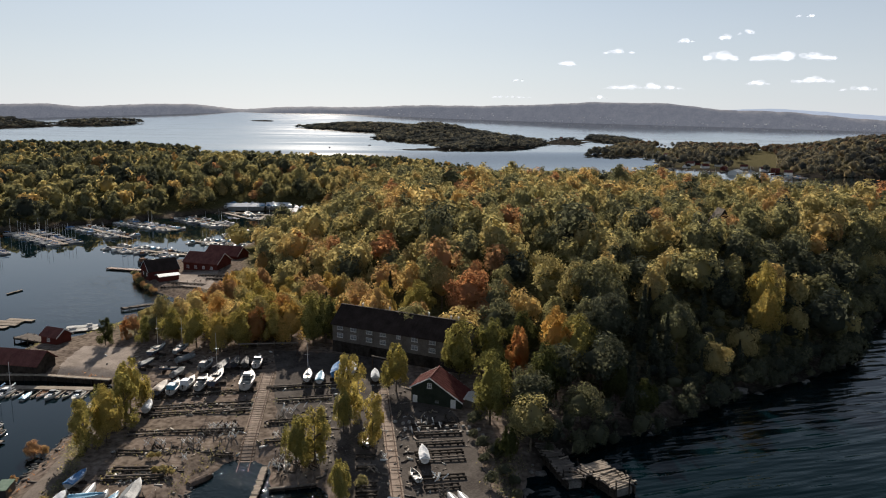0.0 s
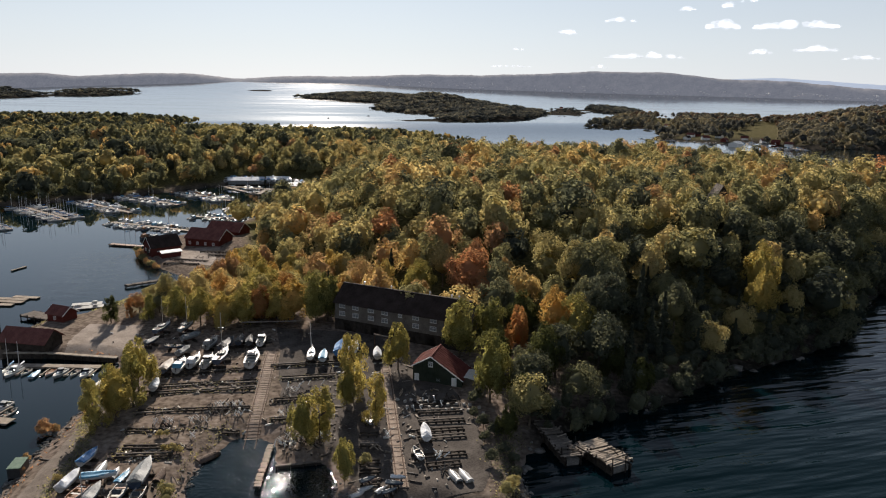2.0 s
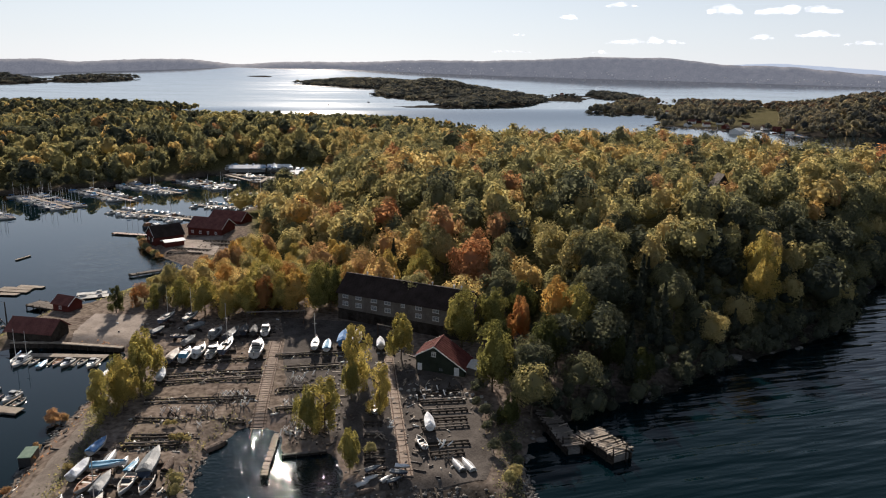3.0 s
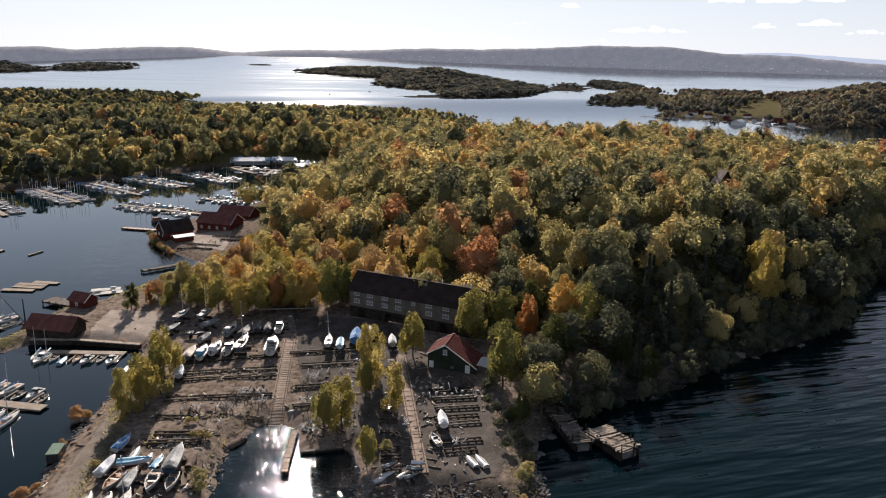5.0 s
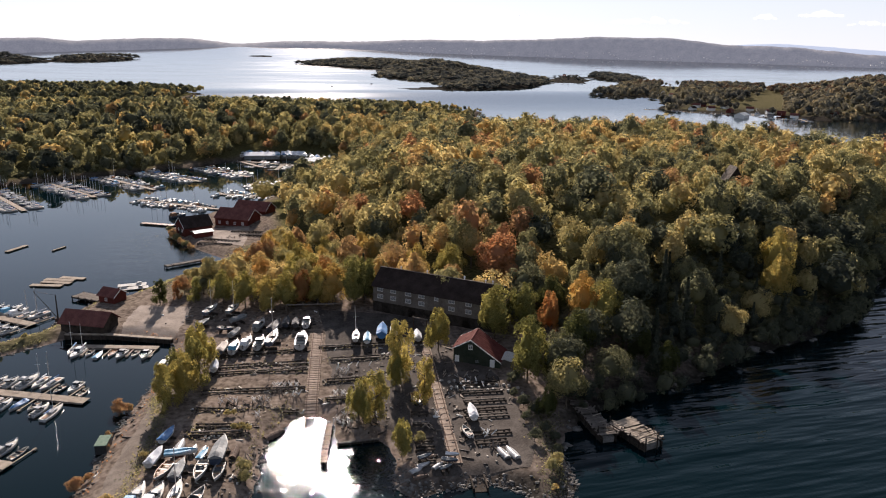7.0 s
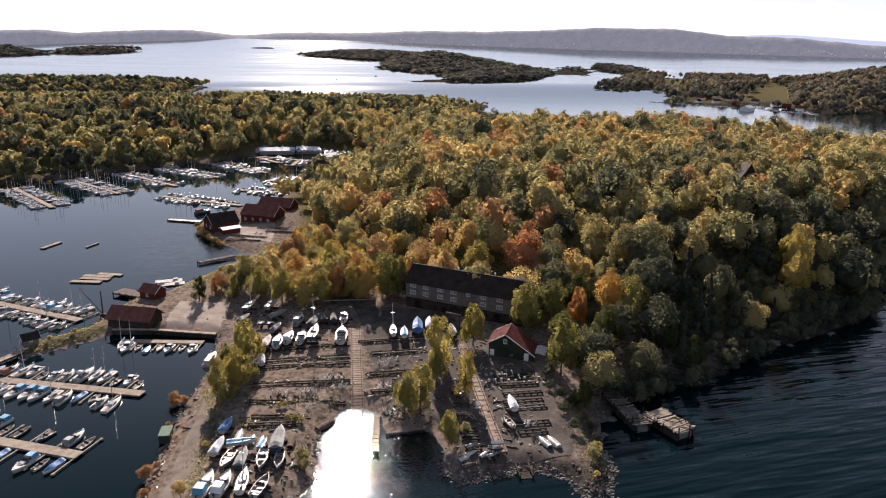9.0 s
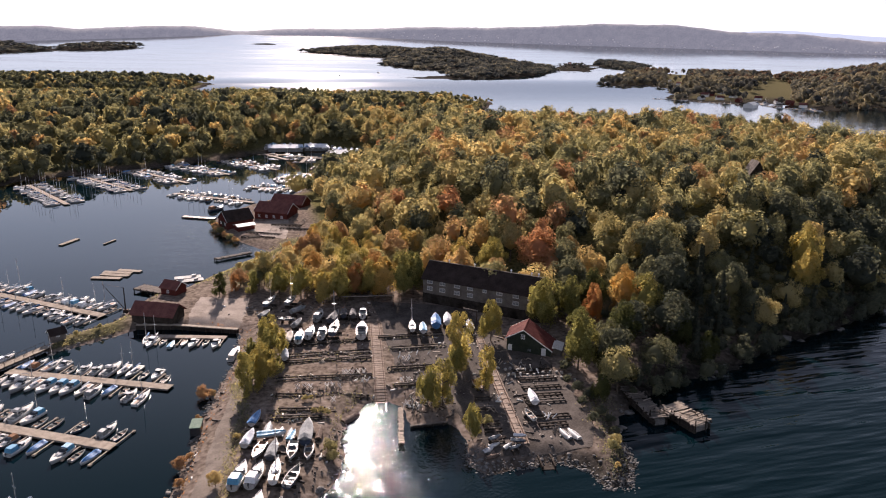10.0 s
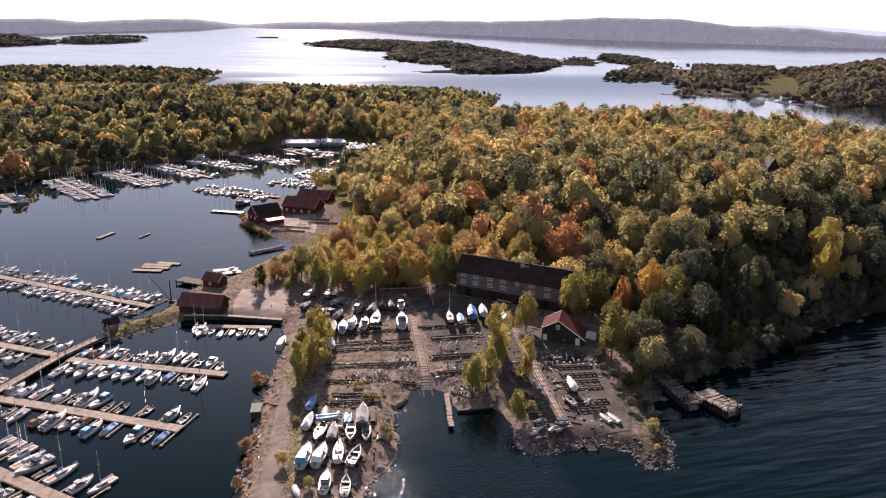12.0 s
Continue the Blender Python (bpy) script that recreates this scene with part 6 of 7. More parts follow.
def repaint(ob, paint, label):
    """A boat in other colours: its pale pieces take the paint."""
    for p in ob.children_recursive:
        if p.type == "MESH" and p.data.materials and p.data.materials[0] in (WHITE_GEL, BLUE_TARP, CYAN_TARP, WHITE_TARP, GREY_TARP, DECK):
            p.material_slots[0].link = "OBJECT"
            p.material_slots[0].material = paint
    tagged(ob, label)


# upper row
for kind, i, a, b, L in [("covered", 1, (-15.4, 155.2), (-14.9, 160.6), 5.8), ("covered", 2, (-14.6, 164.4), (-12.6, 171.4), 7.0), ("motor", 1, (-11.8, 164), (-10.1, 172), 7.2), ("motor", 4, (-9.3, 166), (-6.9, 173.4), 7.0),
                         ("motor", 0, (-6.2, 164.6), (-4, 172), 7.0), ("sail", 2, (-3.4, 163.8), (-0.6, 173), 9.0), ("motor", 3, (3.6, 161.4), (5.6, 171), 9.2), ("motor", 0, (6.4, 175.6), (7.6, 182), 6.6),
                         ("sail", 1, (17, 162), (18.4, 169), 6.6), ("covered", 3, (19.6, 161), (21, 167.6), 6.2), ("covered", 0, (23.4, 162.6), (25.6, 172), 8.6), ("covered", 1, (27, 164), (28.8, 172), 7.6),
                         ("motor", 2, (-6, 177.4), (-3.4, 184), 7.0), ("covered", 2, (-2.6, 174.3), (0.6, 181.5), 7.6), ("covered", 2, (1.4, 177), (2.6, 183.4), 6.2), ("covered", 0, (3.9, 176), (4.7, 182), 6.0),
                         ("sail", 2, (-18.8, 191), (-15.2, 197.8), 7.4), ("sail", 1, (-13.2, 190), (-9.2, 197.6), 7.0), ("covered", 1, (-12.2, 185), (-7.4, 188.6), 5.8), ("open", 2, (-15.5, 183), (-11, 181.4), 5.0),
                         ("covered", 1, (-12.4, 174.2), (-9.2, 180), 5.6), ("covered", 2, (-20.6, 184), (-17, 189), 5.6)]:
    laid = stand_boat(kind, i, a, b, L * 0.88, lift=0.7, tilt=random.uniform(-1.5, 1.5))
    # dark tarpaulins, and tree shade painted into the back boats' colours
    if kind == "covered" and a[1] > 174 and a[0] > -4 or (kind, a[0]) == ("sail", -3.4):
        repaint(laid, BLACK_TARP, "boat laid up ashore under black tarpaulins")
    elif a[1] > 174 and a[0] < -4:
        repaint(laid, GREY_TARP, "boat laid up ashore with a grey cover, dulled for shade")
    elif kind == "covered" and 23 < a[0] < 26:
        repaint(laid, BLUE_TARP, "boat laid up ashore under a deep blue tarpaulin")
    elif kind == "covered" and a[0] == -14.6:
        repaint(laid, SAND_TARP, "boat laid up ashore under a sand-coloured tarpaulin")
# right-hand yard
for kind, i, a, b, L in [("covered", 1, (33.7, 121), (34.5, 126.4), 5.4), ("open", 0, (31.4, 115.8), (31.0, 119.6), 4.0), ("up", 0, (35.9, 108.2), (35.3, 112.2), 4.2), ("up", 0, (37.6, 107.8), (37.0, 111.8), 4.2),
                         ("covered", 1, (32.0, 160), (33, 166), 5.6), ("up", 0, (18, 108.4), (20.9, 109.8), 3.0), ("covered", 2, (20, 110.6), (22.6, 111.4), 2.6), ("up", 0, (22, 108), (24.4, 109.8), 2.8), ("covered", 2, (24, 109.4), (26.4, 108.2), 2.8),
                         ("up", 1, (18.2, 106.6), (20.8, 107), 2.8), ("up", 0, (19.6, 109.6), (22, 110.4), 2.6), ("covered", 2, (23.0, 107.0), (25.2, 107.6), 2.4), ("covered", 1, (25.2, 110.9), (27.2, 110.1), 2.4), ("up", 1, (21.4, 111.8), (24, 112.2), 2.6), ("up", 1, (-5.5, 127.8), (-2.0, 130.4), 4.6), ("open", 1, (25.6, 131), (24.4, 135), 4.2)]:
    stand_boat(kind, i, a, b, L)
# laid-up boats on the far bank of the bay
r5 = random.Random(5)
for k in range(40):
    row, q = k % 2, k // 2
    x = -6 + q * 3.5 + r5.uniform(-0.8, 0.8)
    y = (507 - 0.15 * max(0, x) if x < 32 else 502.5 - 1.25 * (x - 32)) + row * 8 + r5.uniform(-1.5, 1.5)
    kind, i = r5.choice([("covered", 0), ("covered", 3), ("covered", 1), ("covered", 2), ("motor", 4), ("motor", 0)])
    stand_boat(kind, i, (x, y), (x + r5.uniform(-1, 1), y + 6), r5.uniform(6, 9), cradle=False, lift=0.35)


def prop_heap(x, y, n, spread_, seed, mat=None):
    """A heap of loose boat props and poles."""
    r = random.Random(seed)
    e = thing("prop_heap", pose(x, y, gz_at(x, y)), "heap of loose grey boat props and trestles", "timber heap", "heaps of boat props")
    st = None
    for i in range(int(n * 0.55)):
        m = pose(r.gauss(0, spread_), r.gauss(0, spread_ * 0.5), r.uniform(0.1, 0.9), r.uniform(-65, 65), r.uniform(-40, 40), r.uniform(0, 360))
        if st is None:
            st = part("prop", boxes((-0.08, 0.08, -0.08, 0.08, -0.7, 0.7)), mat or PLANK, e)
            st.matrix_local = m
        else:
            again(st, e, m)


for k, (x, y, n, s) in enumerate([(-12, 140.6, 14, 1.0), (-6.5, 140.4, 34, 1.6), (-1.0, 144.2, 30, 2.0), (1.5, 143, 18, 1.2), (-0.2, 147.6, 18, 1.6), (11.5, 148.8, 20, 1.6), (13.2, 140.2, 22, 1.8),
                                  (10, 129.6, 16, 1.4), (13, 127.2, 30, 2.2), (15.8, 130.5, 26, 2.0), (10.4, 133, 14, 1.2), (13.6, 152.4, 14, 1.6), (19, 158, 14, 1.6), (24.3, 122, 10, 0.8), (34.2, 112.4, 12, 0.8), (34.8, 117, 16, 1.2),
                                  (28.4, 150, 12, 1.2), (37, 141.5, 16, 2.0), (-9, 137.8, 10, 1.2), (36.5, 137, 14, 2.4), (41, 138.8, 14, 2.2), (-8.6, 120.5, 14, 1.2), (-26, 132, 10, 0.8)]):
    prop_heap(x, y, n, s, k, (DARK_WOOD, PLANK, OLD_WOOD, WHITE_PAINT)[k % 4])
# white trestles
tr = None
for k, (x, y) in enumerate([(-1.8, 146.6), (-0.6, 146.4), (0.6, 146.3), (1.8, 146.2), (-2.8, 146.8), (12.4, 150.6), (13.4, 150.4), (-11.8, 141.4), (-10.8, 141.2), (-6.6, 134.6), (8.6, 131.4), (-7.2, 141), (-6.0, 141.2), (-4.6, 140.6), (10.2, 131.8), (12.2, 129.8), (14.4, 131.6), (15.8, 129.4), (9.4, 140.2), (11, 140), (27.6, 126.4), (-13.4, 141.6)]):
    m = pose(x, y, gz_at(x, y) + 0.1, 0, 0, random.uniform(-30, 30))
    if tr is None:
        tr = thing("trestle", m, "white painted crossed boat trestle", "trestle", "trestles of the yard")
        for sg in (-1, 1):
            part("leg", rod((-0.45 * sg, 0, 0), (0.45 * sg, 0, 1.1), 0.06), WHITE_PAINT, tr)
            part("leg", rod((-0.45 * sg, 0.7, 0), (0.45 * sg, 0.7, 1.1), 0.06), WHITE_PAINT, tr)
        part("crossbar", rod((0, 0, 0.55), (0, 0.7, 0.55), 0.05), WHITE_PAINT, tr)
    else:
        copy_thing(tr, m)
# stone blocks before the boatshed
blk = None
for k in range(22):
    x, y = 33.5 + (k % 11) * 1.45 + random.uniform(-0.3, 0.3), 139.6 - (k % 11) * 0.5 - (k // 11) * 2.6 + random.uniform(-0.5, 0.5)
    m = pose(x, y, gz_at(x, y) + 0.02, 0, 0, random.uniform(0, 90))
    if blk is None:
        blk = tagged(part("mooring_block", bevelled((-0.32, 0.32, -0.28, 0.28, 0, 0.5), 0.06), CONCRETE), "pale concrete mooring block on the ground", "block", "mooring blocks")
        blk.matrix_world = m
    else:
        copy_thing(blk, m)

# quay walls, bulkhead, bank, skip, houseboat, derrick
def quay(a, b, z, thick, mat, label, cap=None):
    L, ang = math.dist(a, b), heading(a, b)
    e = thing("quay_wall", pose(a[0], a[1], 0, 0, 0, ang), label, "quay")
    part("wall", boxes((0, L, 0, thick, -2.5, z)), mat, e)
    part("coping", bevelled((-0.05, L + 0.05, -0.12, thick + 0.1, z + 0.004, z + 0.22), 0.04), cap or PLANK, e)
    po = None
    for i in range(int(L / 2.2) + 1):
        m = pose(min(L - 0.2, 0.2 + i * 2.2), -0.16, 0)
        if po is None:
            po = part("fender_post", rod((0, 0, -2), (0, 0, z + 0.1), 0.15), DARK_WOOD, e)
            po.matrix_local = m
        else:
            again(po, e, m)


quay((-42.5, 188.2), (-26.2, 181.2), 1.1, 1.0, DARK_WOOD, "low concrete quay with timber edge")
quay((7.4, 122.6), (15.2, 122.4), 0.45, 0.35, DARK_WOOD, "dark timber bulkhead at the inlet", OLD_WOOD)
quay((-52.3, 190.2), (-42.4, 188.0), 1.2, 0.8, DARK_WOOD, "dark timber bulkhead under the boat shed")
apron = thing("slip_apron", pose(29.3, 105.2, 0, 0, 0, 82), "dark timber launching box in the stone bank", "slipway")
part("side_wall", boxes((-3.2, 2.6, -1.35, -1.05, -1, 0.8)), DARK_WOOD, apron)
part("side_wall", boxes((-3.2, 2.6, 1.05, 1.35, -1, 0.8)), DARK_WOOD, apron)
part("ramp", boxes((-3.2, 2.6, -1.047, 1.047, -1, 0.1)), DARK_WOOD, apron)

skip = thing("waste_container", pose(-34.2, 131.6, gz_at(-34.2, 131.6) + 0.05, 0, 0, 84), "dark container with a pale green lid by the road", "container")
part("body", bevelled((-1.9, 1.9, -1.0, 1.0, 0, 1.75), 0.06), BLACK_PLASTIC, skip)
part("lid", bevelled((-2.0, 2.0, -1.08, 1.08, 1.754, 1.88), 0.04), surface("pale_green_paint", (0.09, 0.14, 0.1), (0.16, 0.21, 0.17), 1.5, 0.7), skip)
hb = thing("houseboat", pose(-28.0, 163.6, 0, 0, 0, heading((-28.9, 163.2), (-26.6, 171.6))), "low white houseboat moored along the bank", "houseboat")
part("hull", hull_bm(7.6, 1.9, 0.7, 0.4, 0.6), (WHITE_GEL, ANTIFOUL, DECK), hb)
hc = part("cabin", cabin_bm(0.8, 5.4, 0.8, 0.72, 0.66, 1.4, 0.4), DECK, hb)
part("side_windows", boxes((1.4, 4.8, -0.84, -0.74, 0.9, 1.2), (1.4, 4.8, 0.74, 0.84, 0.9, 1.2)), GLASS_DARK, hc)
dk = thing("derrick", pose(-56.7, 205, gz_at(-56.7, 205)), "dark mast crane with a slanting jib at the breakwater root", "crane")
part("mast", rod((0, 0, -0.3), (0, 0, 7.6), 0.22, 0.13), DARK_WOOD, dk)
part("jib", rod((0.2, 0, 0.6), (-6.0, 3.2, 8.0), 0.12, 0.07), DARK_WOOD, dk)
part("stay", rod((0, 0, 7.5), (-6.0, 3.2, 8.0), 0.03), RUST, dk)
part("winch", bevelled((-0.7, 0.7, -0.5, 0.5, 0, 1.0), 0.08), RUST, dk)

# crossbar gallows over the winter berths and barn-side gantry
for a, b, zz in (((2.5, 187), (17, 185), 3.6), ((33.0, 170.5), (36.2, 167.6), 3.4)):
    g = thing("gantry", pose(a[0], a[1], gz_at(*a), 0, 0, heading(a, b)), "grey timber gantry with a long crossbar", "gantry")
    L = math.dist(a, b)
    part("crossbar", boxes((0, L, -0.12, 0.12, zz, zz + 0.25)), OLD_WOOD, g)
    for x in (0.3, L - 0.3):
        part("post", boxes((x - 0.1, x + 0.1, -0.1, 0.1, -0.2, zz - 0.003)), RUST, g)

# low shrubs
def shrub(x, y, size, tint, label="low yellowing leafy shrub in the boatyard"):
    tree(int(rng.integers(0, 3)), x, y, size, tint, label, "shrub", "shrubs of the yard", wide=1.25)


# the shrubs around x = 46 have tints lowered to paint in shade
for x, y, s, t in [(-9.3, 113.5, 2.6, 0.42), (-9.8, 130.2, 1.7, 0.5), (-12.4, 136.4, 1.5, 0.5), (-11.2, 136.5, 1.3, 0.5), (-8.4, 129.7, 1.6, 0.5), (-11.1, 130.7, 1.4, 0.5), (-9.5, 116.2, 3.2, 0.42), (43, 113, 2.8, 0.14), (42.2, 103, 2.6, 0.4), (44, 105.5, 2.4, 0.5), (-30, 109, 3.0, 0.6), (-35, 121, 1.8, 0.77),
                   (-36.2, 112, 2.0, 0.77), (-34, 136, 1.6, 0.74), (-31.6, 146, 2.0, 0.72), (60, 130.5, 4.5, 0.5), (-26.5, 124, 1.6, 0.55), (-26, 101, 2.2, 0.5), (40.5, 98, 1.4, 0.6), (-66, 186, 1.6, 0.5), (-61, 189.6, 1.5, 0.45),
                   (-25, 233, 3.0, 0.5), (-30, 300, 2.5, 0.5), (-34.5, 296, 2.6, 0.55), (-33, 289, 2.4, 0.5), (-16, 240, 3.2, 0.55), (-22, 225, 5.5, 0.5), (-25, 216, 6, 0.78), (-19.5, 213, 6.5, 0.3), (22, 117.5, 2.4, 0.4), (44.5, 121, 2.4, 0.14), (46, 126, 3.0, 0.1), (45.6, 131, 2.2, 0.14), (46.4, 116, 2.6, 0.12), (46.6, 110, 2.2, 0.2), (47.6, 136.5, 3.4, 0.14), (44.8, 106.5, 2.2, 0.45), (47, 122.5, 3.2, 0.1), (47.6, 114, 2.4, 0.14),
                   (-35.8, 301, 3.2, 0.3), (-34.4, 296, 3.4, 0.76), (-33.6, 291, 3.2, 0.74), (-32, 287, 3.4, 0.3), (-30.2, 282, 3.2, 0.75), (-28.4, 278, 3.2, 0.34), (-26.4, 274.5, 3.0, 0.74), (-33.2, 146, 3.6, 0.78), (-36.4, 118, 2.8, 0.78), (-38, 106, 2.4, 0.76), (-33.9, 131, 1.8, 0.78), (-24.5, 108, 2.2, 0.36)]:
    shrub(x, y, s, t)

# ---- small litter and weeds, too many to count ----
def litter_material():
    m, n, l, b = node_mat("yard_litter")
    g = n.new("ShaderNodeNewGeometry")
    r = ramp(n, [(0.0, (0.012, 0.011, 0.01)), (0.45, (0.06, 0.045, 0.035)), (0.75, (0.2, 0.16, 0.12)), (0.93, (0.4, 0.38, 0.34)), (1.0, (0.62, 0.61, 0.58))])
    l.new(g.outputs["Random Per Island"], r.inputs[0])
    l.new(r.outputs[0], b.inputs["Base Color"])
    b.inputs["Roughness"].default_value = 0.85
    return m


def litter(name, n, place, label, seed, lo=0.15, hi=1.1):
    """Planks, blocks and scrap lying about."""
    r = np.random.default_rng(seed)
    cube = np.array([(x, y, z) for z in (0, 1) for y in (-0.5, 0.5) for x in (-0.5, 0.5)])
    face = np.array([(0, 2, 3, 1), (4, 5, 7, 6), (0, 1, 5, 4), (1, 3, 7, 5), (3, 2, 6, 7), (2, 0, 4, 6)])
    xs, ys = place(n, r)
    zs = land_height(xs, ys)
    ok = zs > 0.15
    vs, fs = [], []
    for x, y, z in zip(xs[ok], ys[ok], zs[ok]):
        a = r.uniform(0, 6.28)
        ln = r.uniform(lo, hi) * (2.2 if r.uniform() < 0.25 else 1)
        v = cube * (ln, r.uniform(0.08, 0.3), r.uniform(0.08, 0.38))
        v = v + cube[:, [2, 0, 1]] * r.uniform(-0.1, 0.1, 3)
        c, s_ = math.cos(a), math.sin(a)
        vs.append(np.stack([x + v[:, 0] * c - v[:, 1] * s_, y + v[:, 0] * s_ + v[:, 1] * c, z - 0.03 + v[:, 2]], 1))
        fs.append(face + 8 * len(fs))
    me = bpy.data.meshes.new(name)
    put_mesh(me, np.concatenate(vs), np.concatenate(fs))
    me.materials.append(litter_material())
    tagged(new(name, me), label, "litter", kind="stuff")


def by_rails(n, r):
    k = r.integers(0, len(ROWS), n)
    a, b = np.array([ROWS[i][0] for i in k]), np.array([ROWS[i][1] for i in k])
    p = a + (b - a) * r.uniform(-0.03, 1.06, (n, 1)) + r.normal(0, 0.9, (n, 2))
    return p[:, 0], p[:, 1]


def by_ring(ring, inland):
    def place(n, r):
        k = r.integers(0, len(ring) - 1, n)
        a, b = np.array([ring[i] for i in k]), np.array([ring[i + 1] for i in k])
        p = a + (b - a) * r.uniform(0, 1, (n, 1)) + r.normal(0, inland, (n, 2))
        return p[:, 0], p[:, 1]
    return place


litter("yard_litter", 700, by_rails, "scattered blocks, planks and scrap between the skid rails", 1)
litter("yard_litter", 260, by_ring([(33, 156), (34.5, 140), (31, 128), (28, 112)], 4.5), "scattered scrap beside the second slipway", 2)
litter("yard_litter", 260, by_ring([(9, 131), (14, 128), (17, 133), (14, 141), (20, 150)], 2.6), "pale scrap and timber under the trees", 3)
litter("yard_litter", 220, by_ring(ROAD_SHORE[3:], 1.4), "driftwood and scrap along the road bank", 4)
litter("yard_litter", 240, by_ring([(-20, 160), (-14, 172), (2, 174), (10, 184), (-12, 192), (-22, 196)], 4.0), "scrap and gear among the laid-up boats", 5)
litter("yard_litter", 160, by_ring([(-26, 128), (-20, 118), (-12, 116), (-9, 106), (-20, 100)], 2.6), "blocks and timber among the dinghies", 6)


def weeds(n, place, seed, tint, label, size=0.38):
    """Tufts of yellowing grass and herbs."""
    r = np.random.default_rng(seed)
    xs, ys = place(n, r)
    zs = land_height(xs, ys)
    ok = zs > 0.35
    p = np.stack([xs, ys, zs + r.uniform(0.02, 0.3, n)], 1)[ok]
    nrm = r.normal(size=p.shape) * (1, 1, 0.5)
    nrm /= np.linalg.norm(nrm, axis=1)[:, None]
    v, f = leaf_faces(p, nrm, size, r)
    t = np.clip(tint + 0.16 * ripple(p[:, 0], p[:, 1], 3.0, 1.0) + r.normal(0, 0.08, len(p)), 0.05, 0.95)
    tagged(new("weeds", leaf_mesh("weeds", v, f, LEAF_WOOD, t)), label, "weeds", kind="stuff")


weeds(6000, by_ring(ROAD_SHORE[2:], 1.1), 1, 0.9, "dull russet weeds on the road bank", 0.24)
weeds(2600, by_ring([(-27, 150), (-25, 135), (-27.5, 118), (-29, 100)], 0.9), 2, 0.3, "dry grass along the road edge", 0.2)
weeds(2200, by_rails, 3, 0.34, "yellowing weeds between the skid rails", 0.2)
weeds(5200, by_ring(BAY_SHORE[19:], 1.7), 4, 0.26, "rough grass on the breakwater", 0.26)
weeds(3600, by_ring([(-36, 226), (-28, 236), (-20, 246), (-8, 258), (-2, 268)], 2.6), 5, 0.32, "rough grass on the bay shore", 0.3)
weeds(2600, by_ring([(40, 96), (45, 104), (47, 114), (50, 124)], 1.8), 6, 0.24, "dull weeds on the rocky point", 0.22)
weeds(1800, by_ring([(-8, 108), (-6, 118), (-5, 127), (0, 136)], 1.6), 7, 0.32, "weeds along the inlet edge", 0.22)

# ---- shore rocks ----
def rocks(name, n, ring, label, seed, lo=0.3, hi=1.2, inland=1.2, pale=0.0):
    """Boulders scattered along a stretch of shore."""
    r = np.random.default_rng(seed)
    seg = [(a, b, math.dist(a, b)) for a, b in zip(ring, ring[1:])]
    tot = sum(s[2] for s in seg)
    base = bmesh.new()
    bmesh.ops.create_icosphere(base, subdivisions=1, radius=1)
    bv = np.array([v.co[:] for v in base.verts])
    bf = np.array([[v.index for v in f.verts] for f in base.faces])
    base.free()
    vs, fs, k = [], [], 0
    for _ in range(n):
        u = r.uniform(0, tot)
        for a, b, s in seg:
            if u <= s:
                break
            u -= s
        t = u / s
        x, y = a[0] + (b[0] - a[0]) * t + r.normal(0, inland), a[1] + (b[1] - a[1]) * t + r.normal(0, inland)
        z = gz_at(x, y)
        if z < -0.6:
            continue
        q = r.uniform(lo, hi) * (0.6 + 0.8 * r.uniform() ** 3)
        v = bv * (1 + 0.22 * r.normal(size=(len(bv), 1))) * q * r.uniform(0.6, 1.2, 3) * (1, 1, 0.6)
        c, sn = math.cos(r.uniform(0, 6.3)), math.sin(r.uniform(0, 6.3))
        vs.append(np.stack([x + v[:, 0] * c - v[:, 1] * sn, y + v[:, 0] * sn + v[:, 1] * c, z + v[:, 2] + q * 0.1], 1))
        fs.append(bf + k)
        k += len(bv)
    me = bpy.data.meshes.new(name)
    put_mesh(me, np.concatenate(vs), np.concatenate(fs))
    me.materials.append(ROCK)
    tagged(new(name, me), label, "rocks", kind="stuff")


rocks("shore_rocks", 1500, YARD_SHORE[13:23], "broken grey stones of the bank and point", 1, 0.16, 0.42, 1.6)
rocks("shore_rocks", 110, YARD_SHORE[22:] + HILL_SHORE[:9], "grey boulders along the wooded shore", 2, 0.4, 1.5, 1.2)
rocks("shore_rocks", 260, YARD_SHORE[:7], "dark stones along the inlet edge", 3, 0.15, 0.6, 1.0)
rocks("shore_rocks", 420, ROAD_SHORE[3:], "rubble and stones along the road bank", 4, 0.15, 0.6, 0.9)
rocks("shore_rocks", 200, BAY_SHORE[19:], "stones along the breakwater", 5, 0.2, 0.6, 0.7)

# ---- cottages and landing stages on the island across the sound ----
YELLOW_WALL = surface("ochre_boards", (0.3, 0.2, 0.08), (0.42, 0.3, 0.14), 0.5, 0.8)
ri = random.Random(9)
